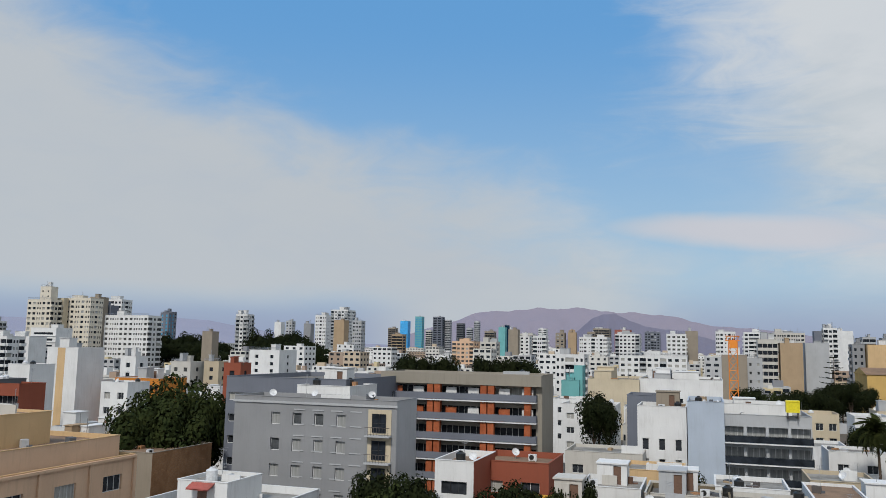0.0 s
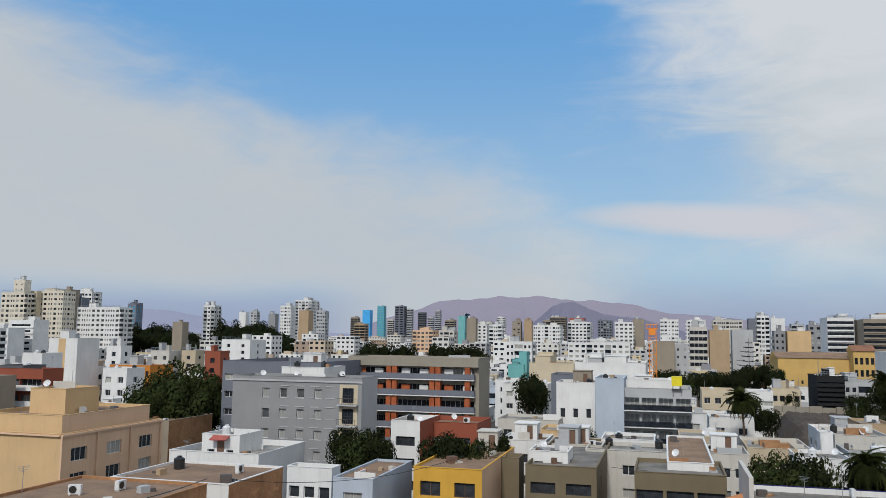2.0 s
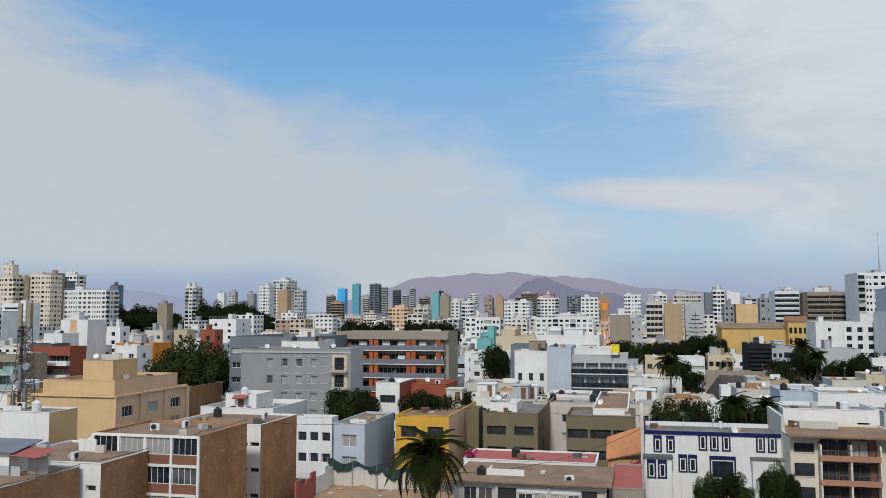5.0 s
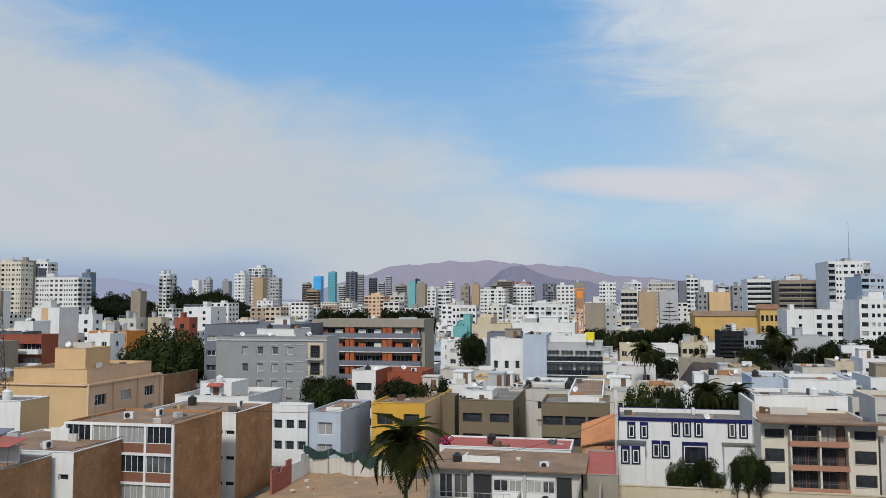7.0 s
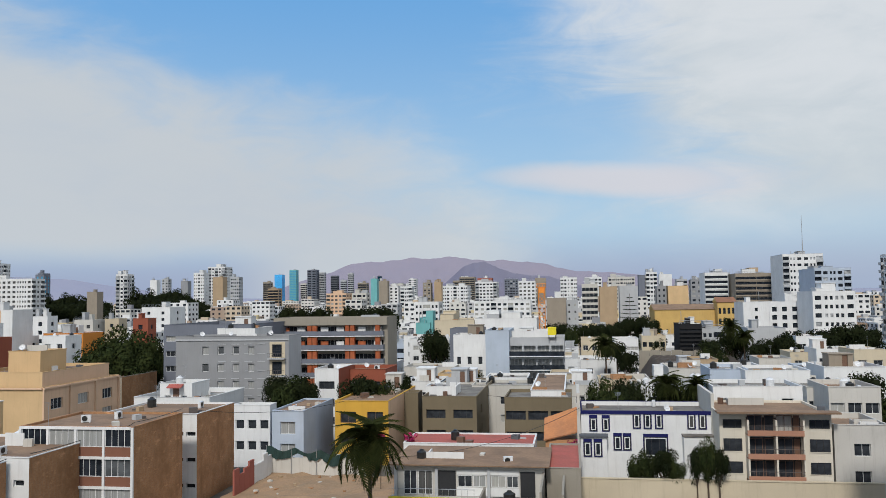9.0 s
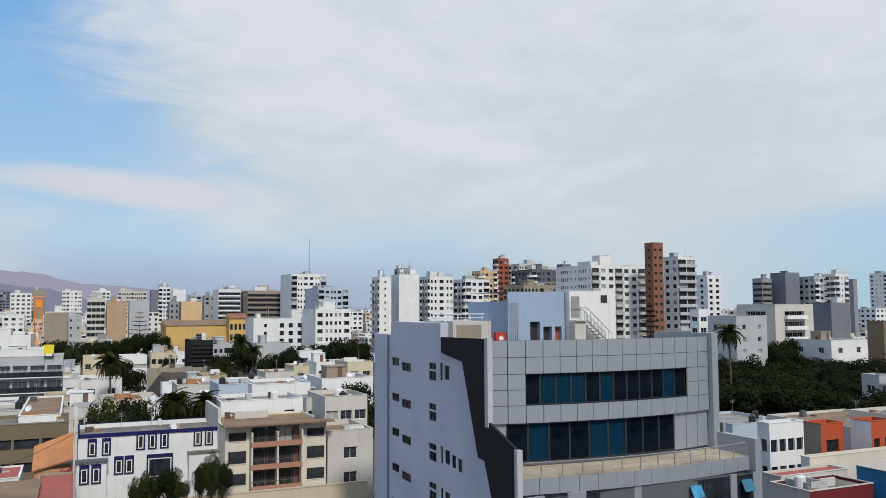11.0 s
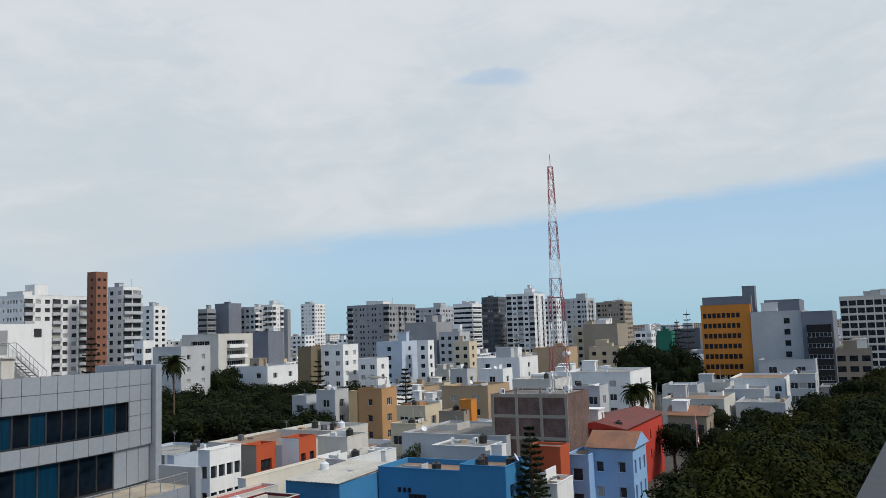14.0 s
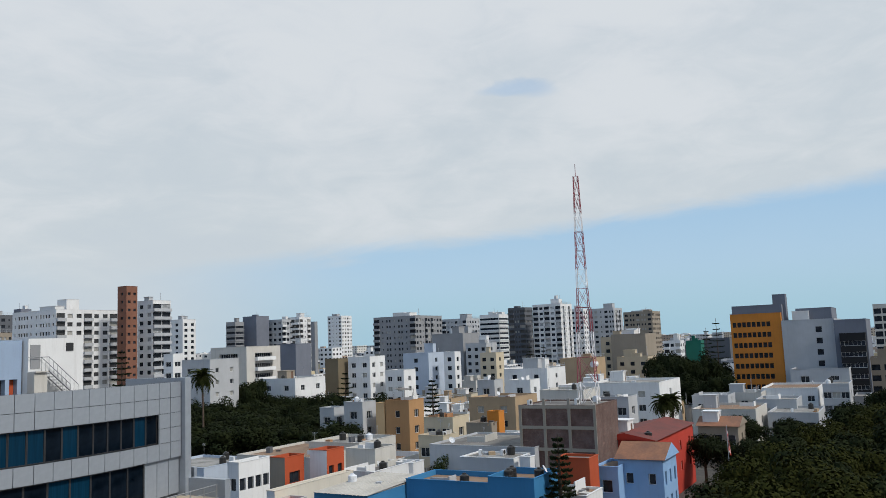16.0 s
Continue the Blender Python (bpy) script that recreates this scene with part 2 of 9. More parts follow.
for nm, c, d in (
    ("white", (0.76, 0.77, 0.78), 0.5), ("offwhite", (0.66, 0.64, 0.60), 0.6), ("cream", (0.68, 0.59, 0.44), 0.4),
    ("beige", (0.58, 0.49, 0.36), 0.4), ("peach", (0.84, 0.58, 0.40), 0.45), ("sand", (0.74, 0.52, 0.29), 0.45),
    ("yellow", (0.74, 0.43, 0.07), 0.3), ("church", (0.70, 0.47, 0.17), 0.4), ("olive", (0.215, 0.175, 0.115), 0.35),
    ("grey", (0.33, 0.34, 0.36), 0.3), ("lightgrey", (0.52, 0.54, 0.57), 0.35), ("darkgrey", (0.13, 0.14, 0.16), 0.3),
    ("bluegrey", (0.33, 0.38, 0.50), 0.3), ("paleblue", (0.52, 0.60, 0.72), 0.3), ("skyblue", (0.30, 0.50, 0.80), 0.3),
    ("blue", (0.05, 0.235, 0.48), 0.35), ("red", (0.55, 0.06, 0.04), 0.3), ("rust", (0.52, 0.10, 0.04), 0.35),
    ("orange", (0.66, 0.25, 0.045), 0.35), ("brown", (0.26, 0.12, 0.08), 0.3), ("tan", (0.50, 0.37, 0.24), 0.4),
    ("teal", (0.20, 0.52, 0.54), 0.3), ("green", (0.02, 0.16, 0.12), 0.3), ("concrete", (0.36, 0.33, 0.28), 0.5),
    ("taupe", (0.36, 0.31, 0.25), 0.45), ("black", (0.02, 0.021, 0.024), 0.2), ("slate", (0.20, 0.22, 0.27), 0.3),
    ("redbrick", (0.34, 0.10, 0.06), 0.4), ("pinkred", (0.42, 0.14, 0.11), 0.3), ("lilac", (0.60, 0.62, 0.76), 0.25),
    ("navy", (0.012, 0.015, 0.11), 0.2), ("plantblue", (0.36, 0.47, 0.64), 0.3), ("ochre_dark", (0.50, 0.29, 0.14), 0.4), ("maroon", (0.17, 0.022, 0.03), 0.3), ("ivory", (0.80, 0.745, 0.64), 0.35),
):
    paint(nm, tuple((0.98 if nm == "white" else 0.86) * x for x in c), dirt=d)
brick_mat("brick", (0.44, 0.222, 0.10), (0.34, 0.162, 0.07), (0.34, 0.22, 0.135))
brick_mat("darkbrick", (0.155, 0.088, 0.074), (0.12, 0.072, 0.062), (0.16, 0.13, 0.12))
brick_mat("orangebrick", (0.46, 0.11, 0.035), (0.40, 0.09, 0.03), (0.36, 0.14, 0.07))
roof_mat("roof_tan", (0.265, 0.17, 0.107), (0.18, 0.115, 0.075))
roof_mat("soil_dark", (0.075, 0.055, 0.042), (0.042, 0.034, 0.027))
roof_mat("roof_grey", (0.21, 0.195, 0.175), (0.11, 0.10, 0.09))
roof_mat("roof_white", (0.31, 0.30, 0.28), (0.15, 0.14, 0.125))
roof_mat("roof_red", (0.40, 0.10, 0.08), (0.30, 0.09, 0.07))
roof_mat("roof_tile", (0.27, 0.125, 0.07), (0.18, 0.09, 0.06))
roof_mat("soil", (0.34, 0.22, 0.13), (0.26, 0.18, 0.11))
glass_mat("glass", (0.022, 0.025, 0.03), (0.42, 0.42, 0.40), 0.16)
glass_mat("glass_dark", (0.012, 0.015, 0.02), (0.10, 0.10, 0.10), 0.1)
glass_mat("glass_blue", (0.0015, 0.004, 0.008), (0.004, 0.030, 0.062), 0.40, 0.05)
glass_mat("glass_shade", (0.20, 0.21, 0.22), (0.40, 0.40, 0.38), 0.4, 0.2)
glass_mat("glass_curtain", (0.05, 0.055, 0.06), (0.34, 0.35, 0.35), 0.7)
glass_mat("glass_pale", (0.16, 0.24, 0.26), (0.34, 0.45, 0.46), 0.5, 0.1)
# blue of the reflected sky put into the pane colour
glass_mat("vent_sky_glass", (0.03, 0.13, 0.22), (0.05, 0.18, 0.28), 0.4, 0.06)
glass_mat("glass_sky", (0.05, 0.26, 0.50), (0.10, 0.38, 0.62), 0.4, 0.1)
plain("frame_white", (0.72, 0.73, 0.74), 0.5)
plain("frame_dark", (0.022, 0.023, 0.027), 0.6)
plain("frame_brown", (0.16, 0.09, 0.06), 0.6)
plain("metal", (0.45, 0.46, 0.48), 0.4, 0.7)
plain("steel_red", (0.26, 0.05, 0.07), 0.5)
plain("steel_white", (0.75, 0.75, 0.77), 0.5)
plain("steel_orange", (0.85, 0.28, 0.03), 0.5)
plain("steel_dark", (0.10, 0.085, 0.08), 0.6)
plain("plastic_black", (0.02, 0.02, 0.02), 0.4)
plain("plastic_white", (0.70, 0.72, 0.75), 0.4)
plain("plastic_yellow", (0.80, 0.68, 0.02), 0.5)
plain("bark", (0.10, 0.07, 0.05), 0.9, 0, 0.5, 3.0)
plain("net", (0.02, 0.05, 0.045), 0.9)
leaf_mat("leaf", (0.016, 0.026, 0.010), (0.036, 0.048, 0.017))
leaf_mat("leaf_dark", (0.010, 0.015, 0.007), (0.018, 0.025, 0.010))
leaf_mat("leaf_light", (0.018, 0.022, 0.0055), (0.030, 0.033, 0.0075))
leaf_mat("leaf_palm", (0.018, 0.027, 0.009), (0.052, 0.060, 0.019))
leaf_mat("leaf_dry", (0.13, 0.085, 0.035), (0.22, 0.15, 0.06))
leaf_mat("leaf_pine", (0.014, 0.022, 0.012), (0.03, 0.042, 0.02))
leaf_mat("flower", (0.30, 0.02, 0.10), (0.42, 0.05, 0.14))

# ---- mesh helpers; u runs along the streets, v across them ----
STREET = -17.0
GRID = pose(0, 0, 0, 0, 0, STREET)


class Soup:
    """Vertices, faces and material slots for one mesh."""

    def __init__(self):
        self.v, self.f, self.m = [], [], []

    def quad(self, a, b, c, d, m=0):
        n = len(self.v)
        self.v += [a, b, c, d]
        self.f.append((n, n + 1, n + 2, n + 3))
        self.m.append(m)

    def tri(self, a, b, c, m=0):
        n = len(self.v)
        self.v += [a, b, c]
        self.f.append((n, n + 1, n + 2))
        self.m.append(m)

    def box(self, x0, x1, y0, y1, z0, z1, m=0):
        p = [(x, y, z) for z in (z0, z1) for y in (y0, y1) for x in (x0, x1)]
        n = len(self.v)
        self.v += p
        for q in ((0, 2, 3, 1), (4, 5, 7, 6), (0, 1, 5, 4), (2, 6, 7, 3), (0, 4, 6, 2), (1, 3, 7, 5)):
            self.f.append(tuple(n + i for i in q))
            self.m.append(m)

    def bar(self, a, b, r, m=0, sides=4, r2=None):
        a, b = Vector(a), Vector(b)
        d = (b - a).normalized()
        s = d.orthogonal().normalized()
        t = d.cross(s)
        r2 = r if r2 is None else r2
        n = len(self.v)
        for p, q in ((a, r), (b, r2)):
            for i in range(sides):
                g = 2 * math.pi * (i + 0.5) / sides
                self.v.append(tuple(p + s * q * math.cos(g) + t * q * math.sin(g)))
        for i in range(sides):
            j = (i + 1) % sides
            self.f.append((n + i, n + j, n + sides + j, n + sides + i))
            self.m.append(m)
        self.f.append(tuple(n + i for i in reversed(range(sides))))
        self.f.append(tuple(n + sides + i for i in range(sides)))
        self.m += [m, m]

    def mesh(self, name, mats, smooth=False):
        me = bpy.data.meshes.new(name)
        me.from_pydata([tuple(p) for p in self.v], [], self.f)
        for x in mats:
            me.materials.append(MATS[x])
        me.polygons.foreach_set("material_index", self.m)
        if smooth:
            me.polygons.foreach_set("use_smooth", [True] * len(self.f))
        me.update()
        return me


def part(name, soup, mats, parent, label="", smooth=False):
    me = soup if isinstance(soup, bpy.types.Mesh) else soup.mesh(name, mats, smooth)
    ob = new(name, me)
    ob.parent = parent
    if label:
        tagged(ob, label)
    return ob


def thing(name, u, v, z=0.0, turn=0.0, label="", category="", group="", kind=""):
    ob = new(name)
    ob.matrix_world = GRID @ pose(u, v, z, 0, 0, turn)
    ob.empty_display_size = 0.5
    return tagged(ob, label, category, group, kind)


WINDOWS = {}


def window_mesh(w, h, glass="glass", frame="frame_white", cols=2, rows=1):
    """A window in the xz plane, looking to -y: one frame with its mullions round sunk panes."""
    key = (round(w, 1), round(h, 1), glass, frame, cols, rows)
    if key in WINDOWS:
        return WINDOWS[key]
    w, h = max(0.3, round(w, 1)), max(0.3, round(h, 1))
    b, q = min(0.06, w * 0.1), 0.025
    xs, zs = [-w / 2, -w / 2 + b], [0, b]
    for i in range(1, cols):
        x = -w / 2 + w * i / cols
        xs += [x - q, x + q]
    for i in range(1, rows):
        zs += [h * i / rows - q, h * i / rows + q]
    xs += [w / 2 - b, w / 2]
    zs += [h - b, h]
    s, seen = Soup(), {}

    def vert(x, y, z):
        k = (round(x, 4), round(y, 4), round(z, 4))
        if k not in seen:
            seen[k] = len(s.v)
            s.v.append(k)
        return seen[k]

    def face(pts, m):
        s.f.append(tuple(vert(*p) for p in pts))
        s.m.append(m)

    f, g = -0.03, 0.015
    for i in range(len(xs) - 1):
        for j in range(len(zs) - 1):
            a, c, d, e = xs[i], xs[i + 1], zs[j], zs[j + 1]
            if i % 2 and j % 2:
                face([(a, g, d), (c, g, d), (c, g, e), (a, g, e)], 1)
                face([(a, f, d), (c, f, d), (c, g, d), (a, g, d)], 0)
                face([(a, g, e), (c, g, e), (c, f, e), (a, f, e)], 0)
                face([(a, f, d), (a, g, d), (a, g, e), (a, f, e)], 0)
                face([(c, g, d), (c, f, d), (c, f, e), (c, g, e)], 0)
            else:
                face([(a, f, d), (c, f, d), (c, f, e), (a, f, e)], 0)
    WINDOWS[key] = s.mesh("window", (frame, glass))
    return WINDOWS[key]


def wall_sheet(s, W, H, holes, put, deep, m=0, z0=0.0):
    """One wall of W by H with rectangular holes, each with reveals of that depth."""
    xs = sorted({0.0, W, *[a for h in holes for a in h[:2]]})
    zs = sorted({z0, H, *[a for h in holes for a in h[2:4]]})
    zcol = {}
    for i in range(len(xs) - 1):
        run = None
        for j in range(len(zs) - 1):
            cx, cz = (xs[i] + xs[i + 1]) / 2, (zs[j] + zs[j + 1]) / 2
            hit = any(h[0] < cx < h[1] and h[2] < cz < h[3] for h in holes)
            if not hit:
                run = run if run is not None else zs[j]
            if run is not None and (hit or j == len(zs) - 2):
                top = zs[j] if hit else zs[j + 1]
                s.quad(put(xs[i], 0, run), put(xs[i + 1], 0, run), put(xs[i + 1], 0, top), put(xs[i], 0, top), m)
                run = None
    for a, b, c, d, *_ in holes:
        s.quad(put(a, 0, c), put(b, 0, c), put(b, deep, c), put(a, deep, c), m)
        s.quad(put(a, deep, d), put(b, deep, d), put(b, 0, d), put(a, 0, d), m)
        s.quad(put(a, 0, c), put(a, deep, c), put(a, deep, d), put(a, 0, d), m)
        s.quad(put(b, deep, c), put(b, 0, c), put(b, 0, d), put(b, deep, d), m)


USED = []
ROOFS = []
WOODS = []


def openings(spec, W, H, fs):
    """Rectangles of a facade: 'g' punched windows, 'r' ribbons, 'p' balconies."""
    if not spec:
        return []
    kind, cols, ww, wh = spec[:4]
    skip = spec[4] if len(spec) > 4 else 0
    lo, hi = spec[5:7] if len(spec) > 6 else (0.0, 1.0)
    out, ny = [], max(1, int((H - 0.4) / fs))
    for j in range(ny):
        base = H - 0.5 - (j + 1) * fs + (fs - wh) * 0.45
        if kind == "p":
            base = H - 0.45 - (j + 1) * fs + 0.12
        if base < 0.1:
            break
        if j < skip:
            continue
        for i in range(cols):
            c = W * (lo + (hi - lo) * (i + 0.5) / cols)
            w = min(ww, W * (hi - lo) / cols - 0.12)
            out.append((c - w / 2, c + w / 2, base, base + wh, j, i))
    return out


def bays(s, W, H, fs, put, seed, trim):
    """Openings of a tower front in columns: windows, pairs, loggias with proud parapets, and blind strips."""
    q = random.Random(seed)
    n = max(1, round(W / q.uniform(2.7, 3.6)))
    bw, out = W / n, []
    kinds = [q.choice("wwdnwdbw") for _ in range((n + 1) // 2)]
    if "b" not in kinds and n > 2 and q.random() < 0.6:
        kinds[q.randrange(len(kinds))] = "b"
    kinds = kinds + kinds[::-1][n % 2:]
    floors = max(1, int((H - 0.6) / fs))
    for j in range(floors):
        z = H - 0.3 - (j + 1) * fs
        if z < 0.4:
            break
        for i, k in enumerate(kinds):
            x, shade = i * bw, 3 if q.random() < 0.22 else 2
            if k == "w":
                w = min(1.9, bw * 0.62)
                out.append((x + (bw - w) / 2, x + (bw + w) / 2, z + 0.95, z + 2.3, shade))
            elif k == "d":
                for g in (0.26, 0.74):
                    out.append((x + bw * g - 0.45, x + bw * g + 0.45, z + 1.0, z + 2.2, shade))
            elif k == "n":
                out.append((x + bw / 2 - 0.35, x + bw / 2 + 0.35, z + 1.2, z + 2.1, shade))
            elif k == "b":
                out.append((x + 0.12, x + bw - 0.12, z + 0.12, z + fs - 0.3, shade))
                a, b, o, m = x + 0.02, x + bw - 0.02, -0.75, trim
                s.quad(put(a, o, z - 0.1), put(b, o, z - 0.1), put(b, o, z + 0.95), put(a, o, z + 0.95), m)
                s.quad(put(a, o, z + 0.95), put(b, o, z + 0.95), put(b, o + 0.15, z + 0.95), put(a, o + 0.15, z + 0.95), m)
                s.quad(put(a, 0, z - 0.1), put(a, o, z - 0.1), put(a, o, z + 0.95), put(a, 0, z + 0.95), m)
                s.quad(put(b, o, z - 0.1), put(b, 0, z - 0.1), put(b, 0, z + 0.95), put(b, o, z + 0.95), m)
                s.quad(put(a, 0, z - 0.1), put(b, 0, z - 0.1), put(b, o, z - 0.1), put(a, o, z - 0.1), m)
    return out


def bld(u0, u1, v0, v1, h, wall, F=None, R=None, L=None, fs=2.8, roof="roof_grey", parapet=0.6, name="house", label="", category="house",
        glass="glass", frame="frame_white", side=None, z=0.0, trim=None, rail=None, cap=None, group="", deep=0.28, keep=True, far=False):
    """A building with flat roof between street coordinates, its openings and its roof edge."""
    W, D = u1 - u0, v1 - v0
    far = far or math.hypot(u0, v0) > 236
    if label and len(label.split()) < 4:
        label += " among city roofs"
    top = thing(name, u0, v0, z, 0, label or f"flat-roofed {wall} {name.replace('_', ' ')} among city houses", category, group)
    if keep:
        USED.append((u0, u1, v0, v1))
        ROOFS.append((u0, u1, v0, v1, h, wall))
    s = Soup()
    faces = (("F", W, lambda x, y, q: (x, y, q), F), ("R", D, lambda x, y, q: (W - y, x, q), R),
             ("B", W, lambda x, y, q: (W - x, D - y, q), None), ("L", D, lambda x, y, q: (y, D - x, q), L))
    turn = {"F": 0, "R": 90, "B": 180, "L": 270}
    ledges = Soup()
    mixed = far and any(p and p[0] == "r" and p[2] < 6 for p in (F, R, L))
    for f, wid, put, spec in faces:
        dp = 0.9 if spec and spec[0] == "p" else deep
        hs = openings(spec, wid, h, fs) if not (mixed and spec) else bays(ledges, wid, h, fs, put, int(abs(u0 * 7 + v0 * 13)) + ord(f), int(u0 * 3) % 3 == 0)
        if mixed and spec:
            wall_sheet(s, wid, h + parapet, [q[:4] for q in hs], put, 0.25, 1 if side and f in ("R", "L") else 0)
            for a, b, c, d, dk in hs:
                s.quad(put(a, 0.25, c), put(b, 0.25, c), put(b, 0.25, d), put(a, 0.25, d), dk)
            continue
        wall_sheet(s, wid, h + parapet, hs, put, dp, 1 if side and f in ("R", "L") else 0)
        for a, b, c, d, j, i in hs:
            if far:      # too small to pick apart: panes closed into the wall
                s.quad(put(a, dp, c), put(b, dp, c), put(b, dp, d), put(a, dp, d), 2)
                continue
            cols = max(1, round((b - a) / 0.9))
            me = window_mesh(b - a, d - c, glass, frame, cols)
            ob = part("window", me, None, top)
            ob.matrix_local = Matrix.Translation(put((a + b) / 2, dp - 0.04, c)) @ pose(0, 0, 0, 0, 0, turn[f])
        if spec and spec[0] == "p":
            for j in sorted({q[4] for q in hs}):
                row = [q for q in hs if q[4] == j]
                a, b, c = row[0][0] - 0.2, row[-1][1] + 0.2, row[0][2]
                bs = Soup()
                bs.box(0, b - a, -1.15, -0.003, -0.16, 0, 0)
                if rail:
                    bs.box(0, b - a, -1.13, -1.08, 0.95, 1.0, 1)
                    bs.box(0.02, b - a - 0.02, -1.12, -1.09, 0.06, 0.93, 1)
                    bs.box(0, 0.06, -1.15, -0.003, 0, 1.0, 1)
                    bs.box(b - a - 0.06, b - a, -1.15, -0.003, 0, 1.0, 1)
                else:
                    bs.box(0, b - a, -1.15, -1.03, 0, 0.85, 0)
                    bs.box(0, 0.12, -1.03, -0.003, 0, 0.85, 0)
                    bs.box(b - a - 0.12, b - a, -1.03, -0.003, 0, 0.85, 0)
                ob = part("balcony", bs, (trim or wall, rail or trim or wall), top)
                ob.matrix_local = Matrix.Translation(put(a, 0, c)) @ pose(0, 0, 0, 0, 0, turn[f])
    # inner faces of the parapet
    t = 0.15
    s.quad((t, t, h), (t, t, h + parapet), (W - t, t, h + parapet), (W - t, t, h))
    s.quad((W - t, D - t, h), (W - t, D - t, h + parapet), (t, D - t, h + parapet), (t, D - t, h))
    s.quad((t, D - t, h), (t, D - t, h + parapet), (t, t, h + parapet), (t, t, h))
    s.quad((W - t, t, h), (W - t, t, h + parapet), (W - t, D - t, h + parapet), (W - t, D - t, h))
    if far and glass == "glass":
        glass = "glass_dark"
    bands = Soup()
    if far and not mixed and any(p and p[0] == "r" for p in (F, R, L)):      # floor slabs stand out as bands
        for f, wid, put, spec in faces:
            if not spec:
                continue
            for c in sorted({q[2] for q in openings(spec, wid, h, fs)}):
                a, b, o, k = c - 0.75, c - 0.45, -0.4, 0
                bands.quad(put(0, o, a), put(wid, o, a), put(wid, o, b), put(0, o, b), k)
                bands.quad(put(0, o, b), put(wid, o, b), put(wid, 0, b), put(0, 0, b), k)
                bands.quad(put(0, 0, a), put(wid, 0, a), put(wid, o, a), put(0, o, a), k)
    if bands.f:
        tagged(part("banding", bands, (wall,), top), kind="stuff")
    if ledges.f:
        tagged(part("balcony_front", ledges, (wall, trim or ("white" if wall not in ("white", "offwhite", "ivory") else "lightgrey")), top), kind="stuff")
    part("wall", s, (wall, side or wall, glass, "glass_shade"), top)
    if far and "stair" not in name and "roof" not in name and W > 4.5 and D > 4.5 and "church" not in name:
        q = random.Random(int(abs(u0 * 11 + v0 * 3)))
        for _ in range(q.randint(1, 3)):
            e, x, y = Soup(), q.uniform(0.05, 0.6) * W, q.uniform(0.1, 0.5) * D
            a, b, c = x + q.uniform(0.14, 0.36) * W, y + q.uniform(0.2, 0.4) * D, h + q.uniform(1.2, 3.4)
            e.box(x, a, y, b, h, c)
            e.box(x - 0.15, a + 0.15, y - 0.15, b + 0.15, c, c + 0.15)
            part("lift_house", e, (q.choice((wall, wall, "white", "lightgrey")),), top)
        for _ in range(q.randint(1, 3)):
            e, x, y = Soup(), q.uniform(0.1, 0.9) * W, q.uniform(0.1, 0.5) * D
            e.bar((x, y, h), (x, y, h + q.uniform(1.5, 4.5)), 0.09)
            part("vent_pipe", e, ("metal",), top)
        if q.random() < 0.5:
            e = Soup()
            for k in (0.55, 1.05):
                e.bar((0.1, 0.1, h + parapet + k), (W - 0.1, 0.1, h + parapet + k), 0.05)
            for k in range(int(W / 1.6) + 1):
                e.bar((0.1 + k * 1.6, 0.1, h + parapet), (0.1 + k * 1.6, 0.1, h + parapet + 1.05), 0.04)
            part("roof_railing", e, ("metal",), top)
    r = Soup()
    r.box(t, W - t, t, D - t, h - 0.2, h)
    part("roof", r, (roof,), top)
    c, o, k = Soup(), 0.05, h + parapet
    c.box(-o, W + o, -o, t, k, k + 0.07)
    c.box(-o, W + o, D - t, D + o, k, k + 0.07)
    c.box(-o, t, t, D - t, k, k + 0.07)
    c.box(W - t, W + o, t, D - t, k, k + 0.07)
    part("coping", c, (cap or wall,), top)
    return top


def tank(u, v, z, r=0.6, h=1.3, mat="plastic_black", label="round black plastic water tank on a roof"):
    top = thing("water_tank", u, v, z, 0, label, "water tank", "roof water tanks")
    s, n = Soup(), 14
    prof = [(r * 0.96, 0), (r, 0.08), (r, h * 0.45), (r * 0.97, h * 0.5), (r, h * 0.55), (r, h * 0.85), (r * 0.45, h), (0.02, h + 0.02)]
    ring(s, prof, n)
    part("body", s, (mat,), top, smooth=False)
    c = Soup()
    ring(c, [(r * 0.42, h - 0.01), (r * 0.42, h + 0.09), (0.02, h + 0.12)], n)
    part("lid", c, (mat,), top)
    return top


def ring(s, prof, n, m=0):
    k = len(s.v)
    for r, z in prof:
        for i in range(n):
            a = 2 * math.pi * i / n
            s.v.append((r * math.cos(a), r * math.sin(a), z))
    for j in range(len(prof) - 1):
        for i in range(n):
            i2 = (i + 1) % n
            s.f.append((k + j * n + i, k + j * n + i2, k + (j + 1) * n + i2, k + (j + 1) * n + i))
            s.m.append(m)


